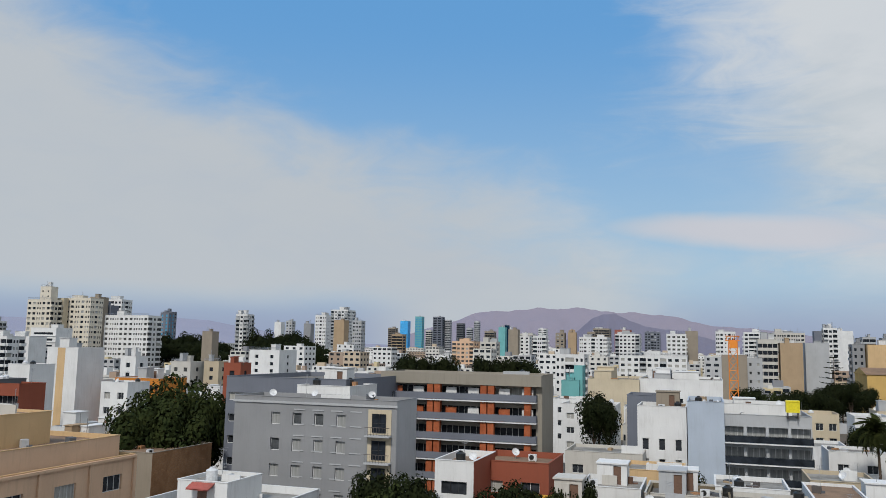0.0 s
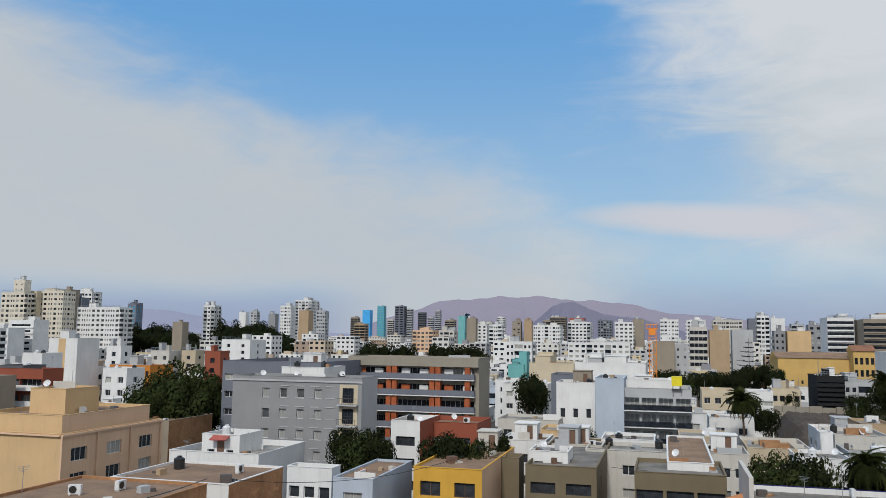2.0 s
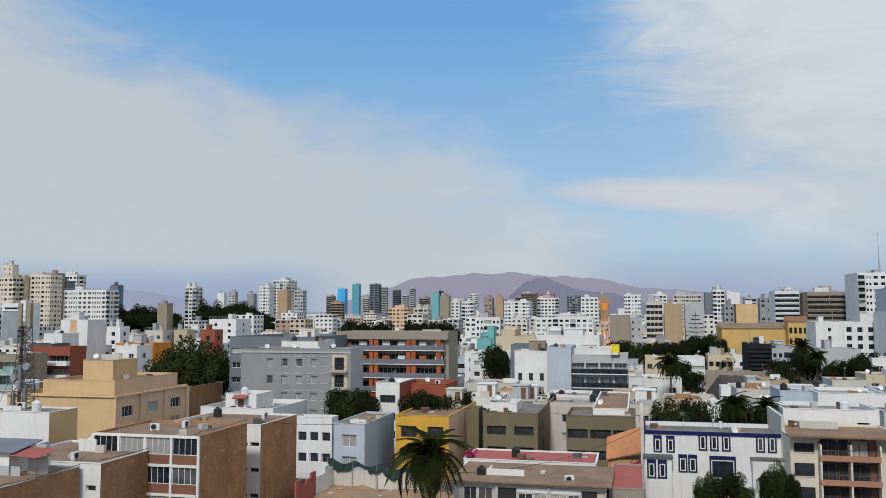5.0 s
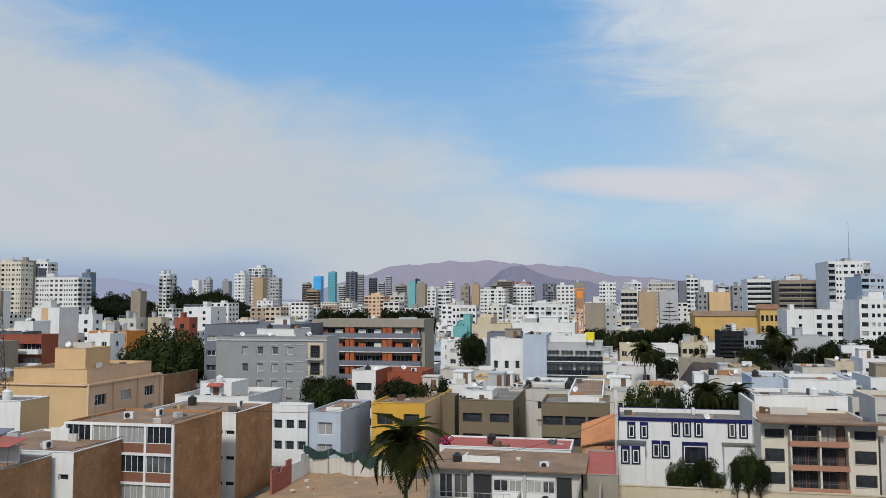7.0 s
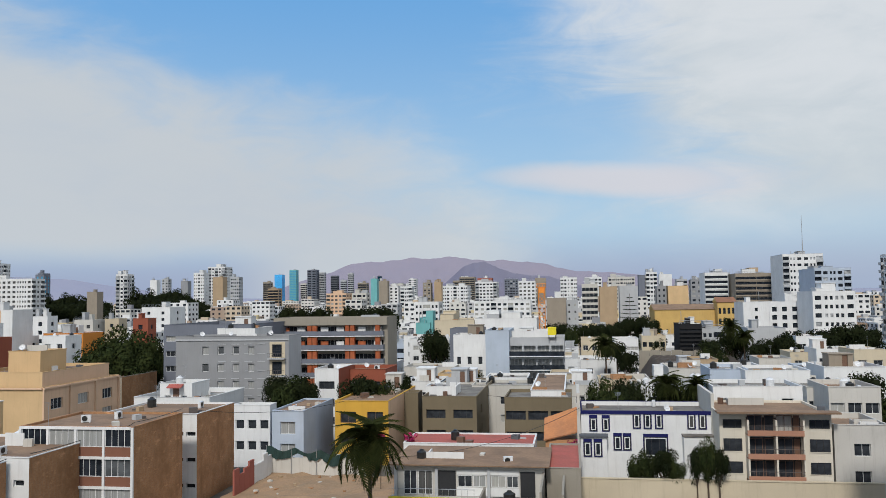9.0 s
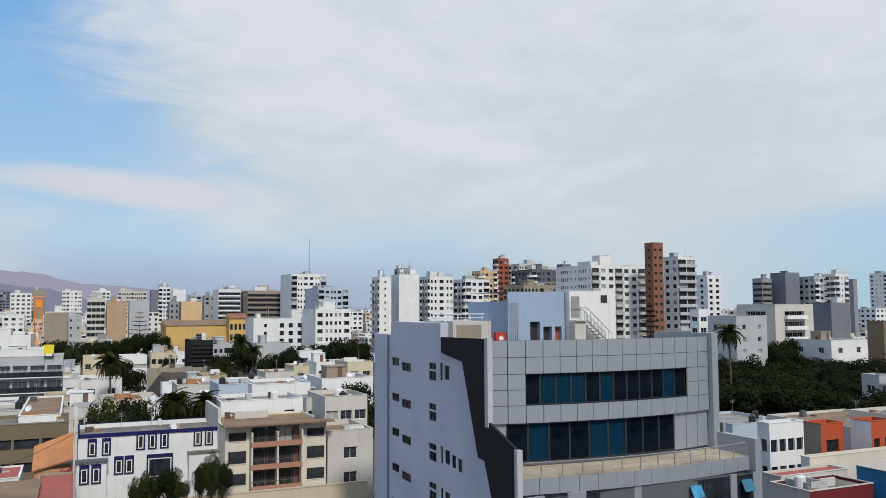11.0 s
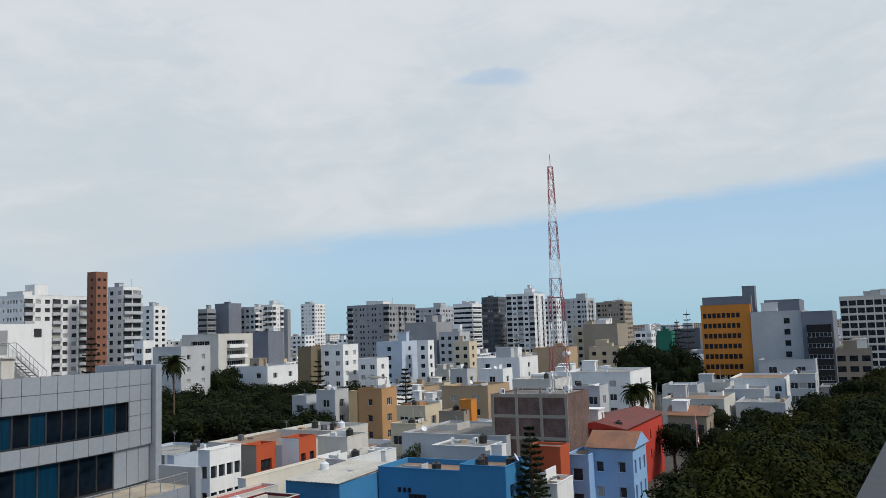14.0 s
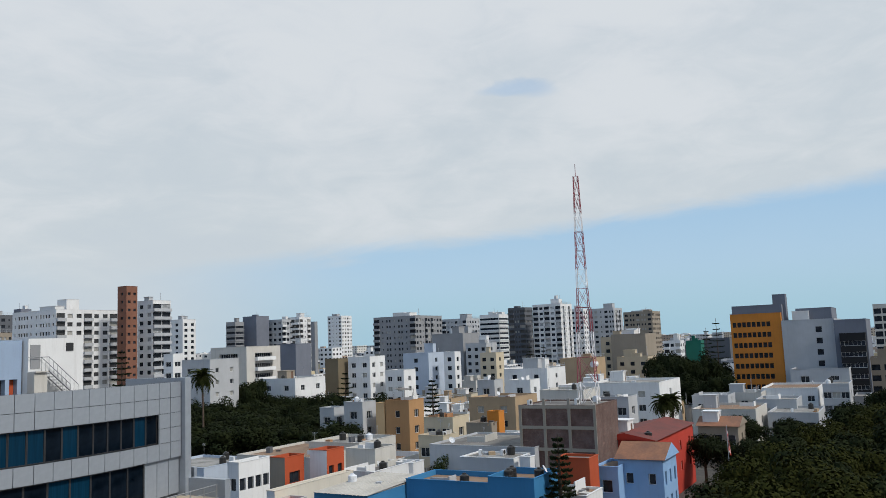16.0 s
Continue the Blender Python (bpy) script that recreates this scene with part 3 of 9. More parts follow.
# ---- trees ----
def crown_mesh(name, mat, seed, r, h, clumps, leaves, size, flat=0.8, spread=1.0):
    rnd = random.Random(seed)
    s = Soup()
    for _ in range(clumps):
        while True:
            p = Vector((rnd.uniform(-1, 1), rnd.uniform(-1, 1), rnd.uniform(-1, 1)))
            if 0.5 < p.length < 1:
                break
        k = 0.75 + 0.25 * math.sin(3.1 * p.x + seed) * math.cos(2.3 * p.y + seed)
        c = Vector((p.x * r * k, p.y * r * k, h + p.z * r * flat * k))
        cr = rnd.uniform(0.22, 0.40) * r * spread
        for _ in range(leaves):
            d = Vector((rnd.gauss(0, 1), rnd.gauss(0, 1), rnd.gauss(0.25, 1))).normalized()
            q = c + d * cr * rnd.uniform(0.80, 1.05)
            nrm = (d + Vector((rnd.gauss(0, 0.16), rnd.gauss(0, 0.16), rnd.gauss(0, 0.16)))).normalized()
            a = nrm.orthogonal().normalized()
            a = Matrix.Rotation(rnd.uniform(0, 6.3), 3, nrm) @ a
            b = nrm.cross(a)
            e = size * rnd.uniform(0.6, 1.3)
            s.quad(q - a * e, q - b * e * 0.55, q + a * e, q + b * e * 0.55)
    return s.mesh(name, (mat,))


TREES = []


def tree_kind(seed, mat, label, r=3.0, trunk=3.2, clumps=28, leaves=170, size=0.19):
    top = thing("tree", 0, 0, -100, 0, label, "tree", "street and park trees")
    t, rnd = Soup(), random.Random(seed)
    t.bar((0, 0, 0), (0.1, 0.05, trunk), 0.28, 0, 8, 0.2)
    for i in range(6):
        a = i * 1.05 + rnd.random()
        e = Vector((math.cos(a) * r * 0.6, math.sin(a) * r * 0.6, trunk + r * rnd.uniform(0.5, 0.9)))
        mid = Vector((e.x * 0.45, e.y * 0.45, trunk + r * 0.35))
        t.bar((0.1, 0.05, trunk - 0.25), mid, 0.14, 0, 6, 0.09)
        t.bar(mid, e, 0.09, 0, 5, 0.03)
    part("trunk", t, ("bark",), top)
    part("crown", crown_mesh("crown", mat, seed, r, trunk + r * 0.7, clumps, leaves, size, 0.8, 1.25), None, top)
    TREES.append(top)
    return top


tree_kind(1, "leaf", "broad green street tree with a dense rounded crown")
tree_kind(2, "leaf_dark", "dark green park tree with a dense uneven crown")
tree_kind(3, "leaf_dark", "dark green park tree with a tall ragged crown", 2.8, 3.6)
tree_kind(4, "leaf_light", "olive green tree with a wide leafy crown", 3.4, 3.4, 26, 330, 0.165)
FIRST = [True] * 4


def tree(u, v, top, r, kind=0, z=0.0):
    """A tree whose crown reaches top metres and is r metres in radius."""
    ob = TREES[kind]
    WOODS.append((u, v))
    h0, r0 = (6.9 + 0.6, 3.2) if kind < 2 else ((7.4 + 0.5, 3.0) if kind == 2 else (8.2 + 0.6, 3.6))
    m = GRID @ pose(u, v, z, 0, 0, (u * 37 + v * 61) % 360) @ Matrix.Diagonal((r / r0, r / r0, (top - z) / h0, 1))
    if FIRST[kind]:
        FIRST[kind] = False
        ob.matrix_world = m
        TREES[kind] = ob
        return ob
    c = copy_thing(ob, m)
    c.matrix_basis = m
    return c

# ---- ground and distance ----
def ground():
    s, n, R = Soup(), 96, 4900.0
    rad = [0, 60, 140, 300, 700, 1500, 3000, R]
    for j in range(len(rad) - 1):
        for i in range(n):
            a, b = 2 * math.pi * i / n, 2 * math.pi * (i + 1) / n
            p = [(r * math.cos(g), r * math.sin(g), 0) for r, g in ((rad[j], a), (rad[j + 1], a), (rad[j + 1], b), (rad[j], b))]
            if j == 0:
                s.tri(p[0], p[1], p[2])
            else:
                s.quad(*p)
    tagged(new("ground", s.mesh("ground", ("asphalt",))), "dark grey asphalt and dusty ground between houses", "ground", "", "structure")


roof_mat("asphalt", (0.055, 0.053, 0.05), (0.10, 0.088, 0.075))
# distance haze is mixed into these violet base colours
roof_mat("hazed_hill", (0.295, 0.265, 0.325), (0.215, 0.20, 0.27))
roof_mat("hazed_spur", (0.19, 0.18, 0.25), (0.14, 0.14, 0.20))
roof_mat("hazed_range", (0.30, 0.31, 0.41), (0.27, 0.28, 0.385))
ground()


def ridge(name, mat, R, az0, az1, shape, seed, label, deep=500):
    """A mountain ridge: a folded sheet whose crest follows shape(k), k from 0 to 1, in degrees above the horizon."""
    s, nu, nv = Soup(), 160, 14
    rows = []
    for i in range(nu + 1):
        k = i / nu
        a = radians(az0 + (az1 - az0) * k)
        crest = R * math.tan(radians(shape(k))) + 22
        for j in range(nv + 1):
            q = j / nv
            r = R - deep * (1 - q)
            h = crest * q ** 1.4
            f = noise.fractal(Vector((k * 14 + seed, q * 5, seed)), 0.9, 2.0, 5)
            h = max(-2, h + f * crest * 0.16 * math.sin(math.pi * min(1, q * 1.05)) + (f * crest * 0.07 if q > 0.9 else 0))
            s.v.append((-math.sin(a) * r, math.cos(a) * r, h - (3 if j == 0 else 0)))
    for i in range(nu):
        for j in range(nv):
            a = i * (nv + 1) + j
            s.f.append((a, a + nv + 1, a + nv + 2, a + 1))
            s.m.append(0)
    tagged(new(name, s.mesh(name, (mat,), True)), label, "mountain", "", "structure")


def bell(k, c, w):
    return math.exp(-((k - c) / w) ** 2)


def near_crest(k):
    return float(np.interp(k, (0, 0.1, 0.18, 0.26, 0.37, 0.5, 0.57, 0.66, 0.8, 1), (0.7, 1.8, 2.6, 2.85, 2.9, 2.72, 2.5, 1.85, 1.5, 0.5)))


# the ridges carry their haze as surface colour
ridge("mountain_far", "hazed_range", 4700, 45, -40, lambda k: 0.2 + 1.5 * bell(k, 0.3, 0.09) + 1.3 * bell(k, 0.13, 0.1) + 0.35 * bell(k, 0.8, 0.15), 3.0, "mountain range behind the city, haze painted grey-violet", 900)
ridge("mountain_near", "hazed_hill", 4200, 4, -28, near_crest, 9.0, "bare mountain with violet haze in its colour", 900)
ridge("mountain_spur", "hazed_spur", 3700, -6.5, -21, lambda k: 0.15 + 2.1 * bell(k, 0.25, 0.16) + 1.35 * bell(k, 0.55, 0.25), 5.0, "darker spur below the bare mountain, tinted with haze", 700)

# ---- buildings ----
BRICKA = bld(-52.41, -40.88, 70.63, 80.34, 10.28, 'brick', name='house', fs=2.75, roof='roof_tan', frame='frame_white', label='brown brick house with white-framed front bays and bare flat roof', parapet=0.15, side='brick')
bld(-52.35, -41.02, 83.92, 93.74, 9.62, 'white', F=('g', 8, 1.1, 0.5), roof='roof_tan', side='brick', parapet=0.15, label='white-fronted house with a blind brown brick side wall', name='house')
bld(-57.85, -46.26, 63.42, 74.42, 8.78, 'white', F=('g', 6, 1.0, 0.55), roof='roof_tan', side='brick', parapet=0.15, label='low white-fronted house with a blind brown brick side wall', name='house')
bld(-59.0, -48.2, 53.2, 63.1, 8.5, 'lightgrey', F=('g', 4, 2.0, 1.6), roof='roof_tan', side='brick', parapet=0.15, label='grey-fronted house with a blind brown brick side wall')
bld(-69.77, -61.57, 75.45, 79.97, 11.49, 'white', side='sand', F=('g', 3, 1.2, 1.0, 1), roof='roof_grey', parapet=0.1, label='white house with an ochre side wall', name='house')
PEACHH = bld(-87.94, -70.43, 99.02, 117.35, 10.43, 'sand', side='peach', R=('g', 3, 2.6, 1.5), roof='roof_tan', parapet=0.5, label='ochre and peach painted apartment house with flat roof', category='house', name='apartment_house')
bld(-82.74, -71.08, 99.85, 115.73, 12.45, 'sand', side='peach', roof='roof_tan', parapet=0.4, label='ochre top storey set back on the roof', name='roof_storey')
bld(-79.80, -74.78, 104.54, 110.49, 15.21, 'sand', roof='roof_tan', parapet=0.2, label='ochre stair tower on the roof', name='stair_tower')
bld(-85.18, -75.44, 126.71, 138.35, 9.00, 'taupe', side='brick', roof='roof_tan', label='low house with a brown brick side wall', name='house')
bld(-60.40, -49.27, 104.51, 116.29, 8.45, 'white', F=('g', 3, 1.2, 1.2), roof='roof_white', label='white low house with a bright roof terrace', name='house')
ROOFRM = bld(-58.11, -53.27, 107.43, 112.95, 10.33, 'white', F=('g', 2, 0.9, 1.2), roof='roof_white', parapet=0.3, label='white roof room with a small red-tiled awning', name='roof_room')
GREYB = bld(-68.85, -48.2, 132.71, 139.20, 15.70, 'grey', glass='glass_curtain', F=('g', 4, 1.15, 1.4, 0, 0.20, 0.74), side='lightgrey', roof='roof_grey', fs=2.95, label='grey rendered apartment block with small square windows', name='apartment_building', category='apartment building', parapet=0.4)
bld(-64.22, -57.00, 139.40, 147.92, 16.87, 'white', roof='roof_white', label='white lift house on a grey roof', name='roof_room', parapet=0.3)
bld(-76.30, -58.91, 142.36, 166.25, 17.26, 'slate', roof='roof_grey', F=('r', 4, 3.5, 1.0), label='dark grey apartment block behind a lighter one', name='apartment_building', category='apartment building', R=('r', 2, 3.5, 1.0))
RED = bld(-61.19, -37.32, 160.67, 169.23, 17.93, 'concrete', F=('p', 3, 6.2, 1.9), rail='slate', trim='white', roof='roof_grey', glass='glass', label='concrete and red brick apartment block with long glazed balconies', name='apartment_building', category='apartment building', side='concrete')
bld(-45.32, -40.20, 103.52, 105.85, 7.61, 'white', F=('g', 3, 1.2, 1.2), roof='roof_white', label='white terraced house with worn paint', name='house')
bld(-38.79, -34.54, 100.53, 113.54, 7.66, 'paleblue', F=('g', 1, 2.0, 1.6), glass='glass_curtain', side='paleblue', roof='roof_tan', frame='frame_white', label='pale blue house with a grilled window and tan roof', parapet=0.2, name='house')
bld(-32.09, -24.69, 106.28, 125.04, 8.25, 'yellow', F=('g', 2, 2.2, 1.5), side='peach', roof='roof_tan', frame='frame_brown', label='bright yellow house with brown windows', parapet=0.2, name='house')
bld(-25.70, -22.62, 116.52, 119.84, 7.78, 'olive', roof='roof_grey', label='olive stair wall of a house', name='house')
bld(-21.11, -13.50, 111.82, 137.12, 8.03, 'olive', F=('g', 2, 2.7, 1.2), R=('g', 2, 1.0, 1.3), roof='roof_grey', frame='frame_dark', label='olive painted house with a white roof room', parapet=0.4, name='house')
bld(-21.47, -17.04, 116.42, 121.49, 9.11, 'white', F=('g', 2, 1.0, 2.0), roof='roof_grey', parapet=0.2, label='white roof room with red roof panel', name='roof_room', frame='frame_brown', R=('g', 1, 1.0, 2.0))
bld(-9.55, -0.47, 111.04, 121.04, 8.03, 'olive', F=('g', 3, 2.7, 1.2), roof='roof_grey', frame='frame_dark', label='olive painted house with wide windows', parapet=0.4, R=('g', 1, 2.7, 1.2), name='house')
bld(-6.23, -1.40, 115.94, 141.34, 8.69, 'white', F=('g', 2, 1.0, 2.0), roof='roof_tan', parapet=0.2, label='white roof room beside an orange wall', name='roof_room', frame='frame_brown', R=('g', 1, 1.0, 2.0))
NEARH = bld(-17.53, -3.06, 77.90, 86.90, 5.83, 'offwhite', roof='roof_tan', label='low house with tan roof, glazed front and a yellow balcony edge', parapet=0.1, deep=0.6, name='house')
bld(-19.47, -4.66, 91.22, 98.22, 5.59, 'white', roof='roof_red', label='low white house with a faded red roof', parapet=0.1, name='house')
NAVY = bld(0.60, 15.20, 94.86, 103.86, 8.43, 'white', roof='roof_grey', label='white house with navy window surrounds and a navy roof band', parapet=0.5, cap='navy', name='house')
LOGGIA = bld(15.03, 26.25, 90.06, 101.06, 9.23, 'ivory', roof='roof_tan', label='cream apartment house with brown-edged loggias', parapet=0.2, name='house')
bld(-41.09, -37.12, 125.03, 133.45, 10.54, 'white', F=('g', 1, 2.6, 1.2), side='redbrick', roof='roof_tan', frame='frame_dark', label='white and red house with barred window', name='house')
bld(-38.73, -30.97, 131.47, 140.39, 9.89, 'redbrick', F=('g', 2, 2.0, 1.2), roof='roof_tan', label='red painted house with white lower wall', R=('g', 1, 2.0, 1.2), name='house')
bld(-25.03, -18.25, 168.62, 177.62, 13.83, 'white', F=('g', 3, 0.9, 1.6, 1), roof='roof_grey', label='white house with tall narrow windows', name='house')
bld(-27.54, -20.32, 180.42, 189.07, 14.69, 'slate', roof='roof_grey', label='dark grey roof storey', name='roof_storey')
bld(-18.10, -13.22, 167.27, 181.27, 14.75, 'paleblue', roof='roof_grey', label='pale blue blind gable of an apartment house', name='house')
bld(-13.35, -1.97, 168.83, 180.83, 13.12, 'lightgrey', F=('p', 4, 2.45, 2.1), rail='glass_dark', trim='white', glass='glass_curtain', roof='roof_grey', label='dark framed apartment house with glazed balconies', name='apartment_house')
bld(-13.93, -3.90, 174.77, 183.77, 14.26, 'white', F=('r', 3, 3.0, 1.2), roof='roof_grey', label='white roof storey with dark windows', name='roof_storey')
bld(-44.56, -31.66, 259.22, 289.22, 14.49, 'cream', roof='roof_grey', label='long cream hall with a dark roof edge', name='hall')
bld(-31.89, -11.62, 261.10, 291.10, 14.87, 'white', roof='roof_grey', F=('g', 3, 1.2, 1.2, 1), label='long white hall', name='hall')
bld(-55.80, -50.59, 285.08, 290.59, 12.96, 'teal', roof='roof_grey', label='turquoise house', name='house')
bld(-52.33, -49.85, 286.48, 292.48, 17.19, 'teal', roof='roof_grey', label='turquoise stair tower', name='stair_tower')
NAVE = bld(31.61, 56.44, 327.04, 349.04, 15.87, 'church', F=('g', 8, 0.7, 1.2), fs=13, roof='roof_tile', label='long yellow church nave with brown roof', name='church', category='church', far=True)
CTOWER = bld(54.44, 61.01, 320.85, 329.85, 18.53, 'church', F=('g', 4, 1.0, 2.2), roof='roof_tile', label='yellow church tower with arched openings', name='church_tower', category='church', fs=4, far=True)
bld(31.21, 37.67, 249.63, 263.63, 12.87, 'black', F=('r', 1, 9, 0.4), fs=1.2, roof='roof_grey', glass='glass_dark', label='black slatted office front', name='office_building')
bld(38.35, 48.16, 254.35, 268.35, 11.42, 'lightgrey', F=('r', 2, 4, 1.6), roof='roof_grey', label='light grey modern house', name='house')
bld(53.05, 64.17, 261.51, 275.51, 11.07, 'lightgrey', roof='roof_grey', label='plain light grey blind wall house', name='house')
bld(20.05, 27.08, 248.89, 257.89, 9.51, 'cream', F=('g', 4, 1.2, 1.4), roof='roof_tan', label='cream house with white windows', L=('g', 1, 1.2, 1.4), name='house')
bld(1.97, 9.17, 224.93, 233.93, 10.06, 'cream', F=('g', 3, 1.4, 1.4), roof='roof_tan', label='cream house with small windows', L=('g', 1, 1.4, 1.4), name='house')
bld(10.29, 16.44, 214.58, 223.58, 10.51, 'white', F=('r', 2, 3, 1.0), roof='roof_white', label='white modern house', L=('r', 1, 3, 1.0), name='house')
bld(58.32, 66.94, 293.39, 309.39, 18.77, 'white', F=('g', 1, 1.0, 1.2), roof='roof_white', name='apartment_house', label='white apartment house with a blind wall')
bld(66.83, 80.06, 292.92, 308.92, 18.78, 'white', F=('g', 4, 1.6, 1.6), roof='roof_white', name='apartment_house', label='white apartment house with regular windows', far=True)
bld(75.52, 88.38, 272.95, 290.95, 22.10, 'white', F=('r', 4, 4.0, 1.5), roof='roof_white', name='apartment_house', label='white stepped apartment house with ribbon windows')
bld(104.15, 123.27, 425.04, 450.04, 41.29, 'white', F=('r', 10, 3.0, 1.7), roof='roof_grey', fs=3.1, glass='glass_dark', name='office_tower', category='office tower', label='white office tower with dark window bands', far=True)
bld(105.91, 121.10, 378.33, 403.33, 32.61, 'paleblue', F=('r', 6, 3.6, 1.5), roof='roof_grey', name='apartment_tower', category='apartment tower', label='pale blue and white apartment tower', far=True)
bld(73.92, 86.35, 473.26, 493.26, 34.07, 'white', F=('r', 1, 30, 1.5), roof='roof_grey', glass='glass_dark', name='apartment_tower', category='apartment tower', label='white tower with dark ribbon windows', far=True)
bld(87.81, 109.50, 459.52, 479.52, 32.94, 'taupe', F=('r', 2, 12, 1.4), roof='roof_grey', glass='glass_dark', name='apartment_tower', category='apartment tower', label='taupe apartment tower with wide balconies', far=True)
bld(96.80, 101.54, 467.60, 476.60, 36.23, 'tan', roof='roof_grey', name='stair_tower', label='tan lift house', far=True)
bld(4.52, 12.01, 399.91, 408.91, 27.63, 'offwhite', F=('g', 4, 1.8, 1.6), roof='roof_grey', name='apartment_tower', category='apartment tower', label='off-white apartment tower with square windows', L=('g', 1, 1.8, 1.6), far=True)
bld(12.80, 21.10, 397.64, 406.64, 26.20, 'tan', roof='roof_grey', name='apartment_tower', category='apartment tower', label='tan tower with a blind side', far=True)
bld(22.66, 31.47, 404.09, 413.09, 26.52, 'lightgrey', roof='roof_grey', name='apartment_tower', category='apartment tower', label='light grey tower with a blind wall', far=True)
bld(41.81, 46.53, 417.67, 426.67, 26.34, 'grey', F=('r', 2, 4, 1.5), roof='roof_grey', name='apartment_tower', category='apartment tower', label='grey apartment tower with balconies', L=('r', 1, 4, 1.5), far=True)
bld(47.02, 56.77, 414.76, 423.76, 26.27, 'sand', roof='roof_tan', name='apartment_tower', category='apartment tower', label='ochre tower with a blind side wall', far=True)
bld(-10.54, -2.74, 329.93, 336.18, 21.15, 'taupe', roof='roof_grey', name='apartment_house', label='taupe blind apartment house', far=True)
bld(-2.79, 2.15, 335.00, 341.00, 20.22, 'lightgrey', F=('r', 2, 3, 1.3), roof='roof_grey', name='apartment_house', label='light grey apartment house', R=('r', 1, 3, 1.3), far=True)
bld(-9.10, 3.42, 619.99, 630.01, 36.28, 'white', F=('r', 3, 3.0, 1.4), roof='roof_grey', name='apartment_tower', category='apartment tower', label='distant white apartment building', R=('r', 1, 3.0, 1.4), far=True)
bld(48.95, 56.23, 557.52, 566.52, 37.41, 'white', F=('r', 2, 3.0, 1.4), roof='roof_grey', name='apartment_tower', category='apartment tower', label='distant white apartment building', L=('r', 1, 3.0, 1.4), far=True)
bld(61.70, 70.44, 596.35, 605.35, 36.86, 'white', roof='roof_grey', name='apartment_tower', category='apartment tower', label='distant white building with a blind wall', far=True)
bld(44.18, 48.32, 558.09, 567.09, 35.59, 'slate', roof='roof_grey', name='apartment_tower', category='apartment tower', label='distant slate grey building with a blind wall', far=True)
bld(68.59, 75.42, 555.35, 564.35, 32.38, 'lightgrey', F=('r', 2, 3.0, 1.4), roof='roof_grey', name='apartment_tower', category='apartment tower', label='distant light grey apartment building', L=('r', 1, 3.0, 1.4), far=True)
bld(74.64, 82.00, 534.29, 543.29, 31.55, 'grey', F=('r', 2, 3.0, 1.4), roof='roof_grey', name='apartment_tower', category='apartment tower', label='distant grey apartment building', L=('r', 1, 3.0, 1.4), far=True)
bld(9.75, 23.05, 649.79, 658.79, 36.87, 'white', F=('r', 3, 3.0, 1.4), roof='roof_grey', name='apartment_tower', category='apartment tower', label='distant white apartment building', L=('r', 1, 3.0, 1.4), far=True)
bld(27.56, 47.82, 638.89, 647.89, 36.47, 'offwhite', F=('r', 5, 3.0, 1.4), roof='roof_grey', name='apartment_tower', category='apartment tower', label='distant off-white apartment building', L=('r', 1, 3.0, 1.4), far=True)
bld(89.86, 94.48, 491.43, 500.43, 32.56, 'lightgrey', roof='roof_grey', name='apartment_tower', category='apartment tower', label='distant light grey building with a blind wall', far=True)
bld(-40.82, -28.06, 619.04, 629.25, 34.32, 'white', F=('r', 3, 3.0, 1.4), roof='roof_grey', name='apartment_tower', category='apartment tower', label='distant white apartment building', R=('r', 1, 3.0, 1.4), far=True)
bld(-74.71, -59.78, 897.49, 909.42, 42.14, 'slate', F=('r', 3, 3.0, 1.4), roof='roof_grey', name='apartment_tower', category='apartment tower', label='distant slate grey apartment building', R=('r', 1, 3.0, 1.4), far=True)
bld(-83.31, -64.74, 696.08, 717.53, 35.65, 'white', F=('r', 5, 3.0, 1.4), roof='roof_grey', name='apartment_tower', category='apartment tower', label='distant white apartment building', R=('r', 1, 3.0, 1.4), far=True)
bld(-104.53, -88.64, 894.80, 912.23, 44.14, 'pinkred', roof='roof_grey', name='apartment_tower', category='apartment tower', label='distant brick red building with a blind wall', far=True)
bld(-103.54, -83.49, 643.24, 665.97, 31.98, 'white', F=('r', 4, 3.0, 1.4), roof='roof_grey', name='apartment_tower', category='apartment tower', label='distant white apartment building', R=('r', 1, 3.0, 1.4), far=True)
bld(-135.50, -128.20, 789.06, 796.59, 38.40, 'tan', roof='roof_grey', name='apartment_tower', category='apartment tower', label='distant tan building with a blind wall', far=True)
bld(-220.44, -209.95, 1078.75, 1089.53, 49.50, 'white', F=('r', 3, 3.0, 1.4), roof='roof_grey', name='apartment_tower', category='apartment tower', label='distant white apartment building', R=('r', 1, 3.0, 1.4), far=True)
bld(-146.56, -138.36, 787.21, 795.68, 37.87, 'taupe', F=('r', 2, 3.0, 1.4), roof='roof_grey', name='apartment_tower', category='apartment tower', label='distant taupe apartment building', R=('r', 1, 3.0, 1.4), far=True)
bld(-165.73, -157.99, 681.03, 688.99, 37.82, 'taupe', roof='roof_grey', name='apartment_tower', category='apartment tower', label='distant taupe building with a blind wall', far=True)
bld(-158.26, -149.98, 687.95, 696.48, 32.99, 'white', F=('r', 2, 3.0, 1.4), roof='roof_grey', name='apartment_tower', category='apartment tower', label='distant white apartment building', R=('r', 1, 3.0, 1.4), far=True)
bld(-246.21, -238.12, 970.24, 978.48, 47.70, 'teal', roof='roof_grey', name='apartment_tower', category='apartment tower', label='distant turquoise building with a blind wall', far=True)
bld(-126.50, -117.61, 587.46, 596.73, 31.24, 'white', F=('r', 2, 3.0, 1.4), roof='roof_grey', name='apartment_tower', category='apartment tower', label='distant white apartment building', R=('r', 1, 3.0, 1.4), far=True)
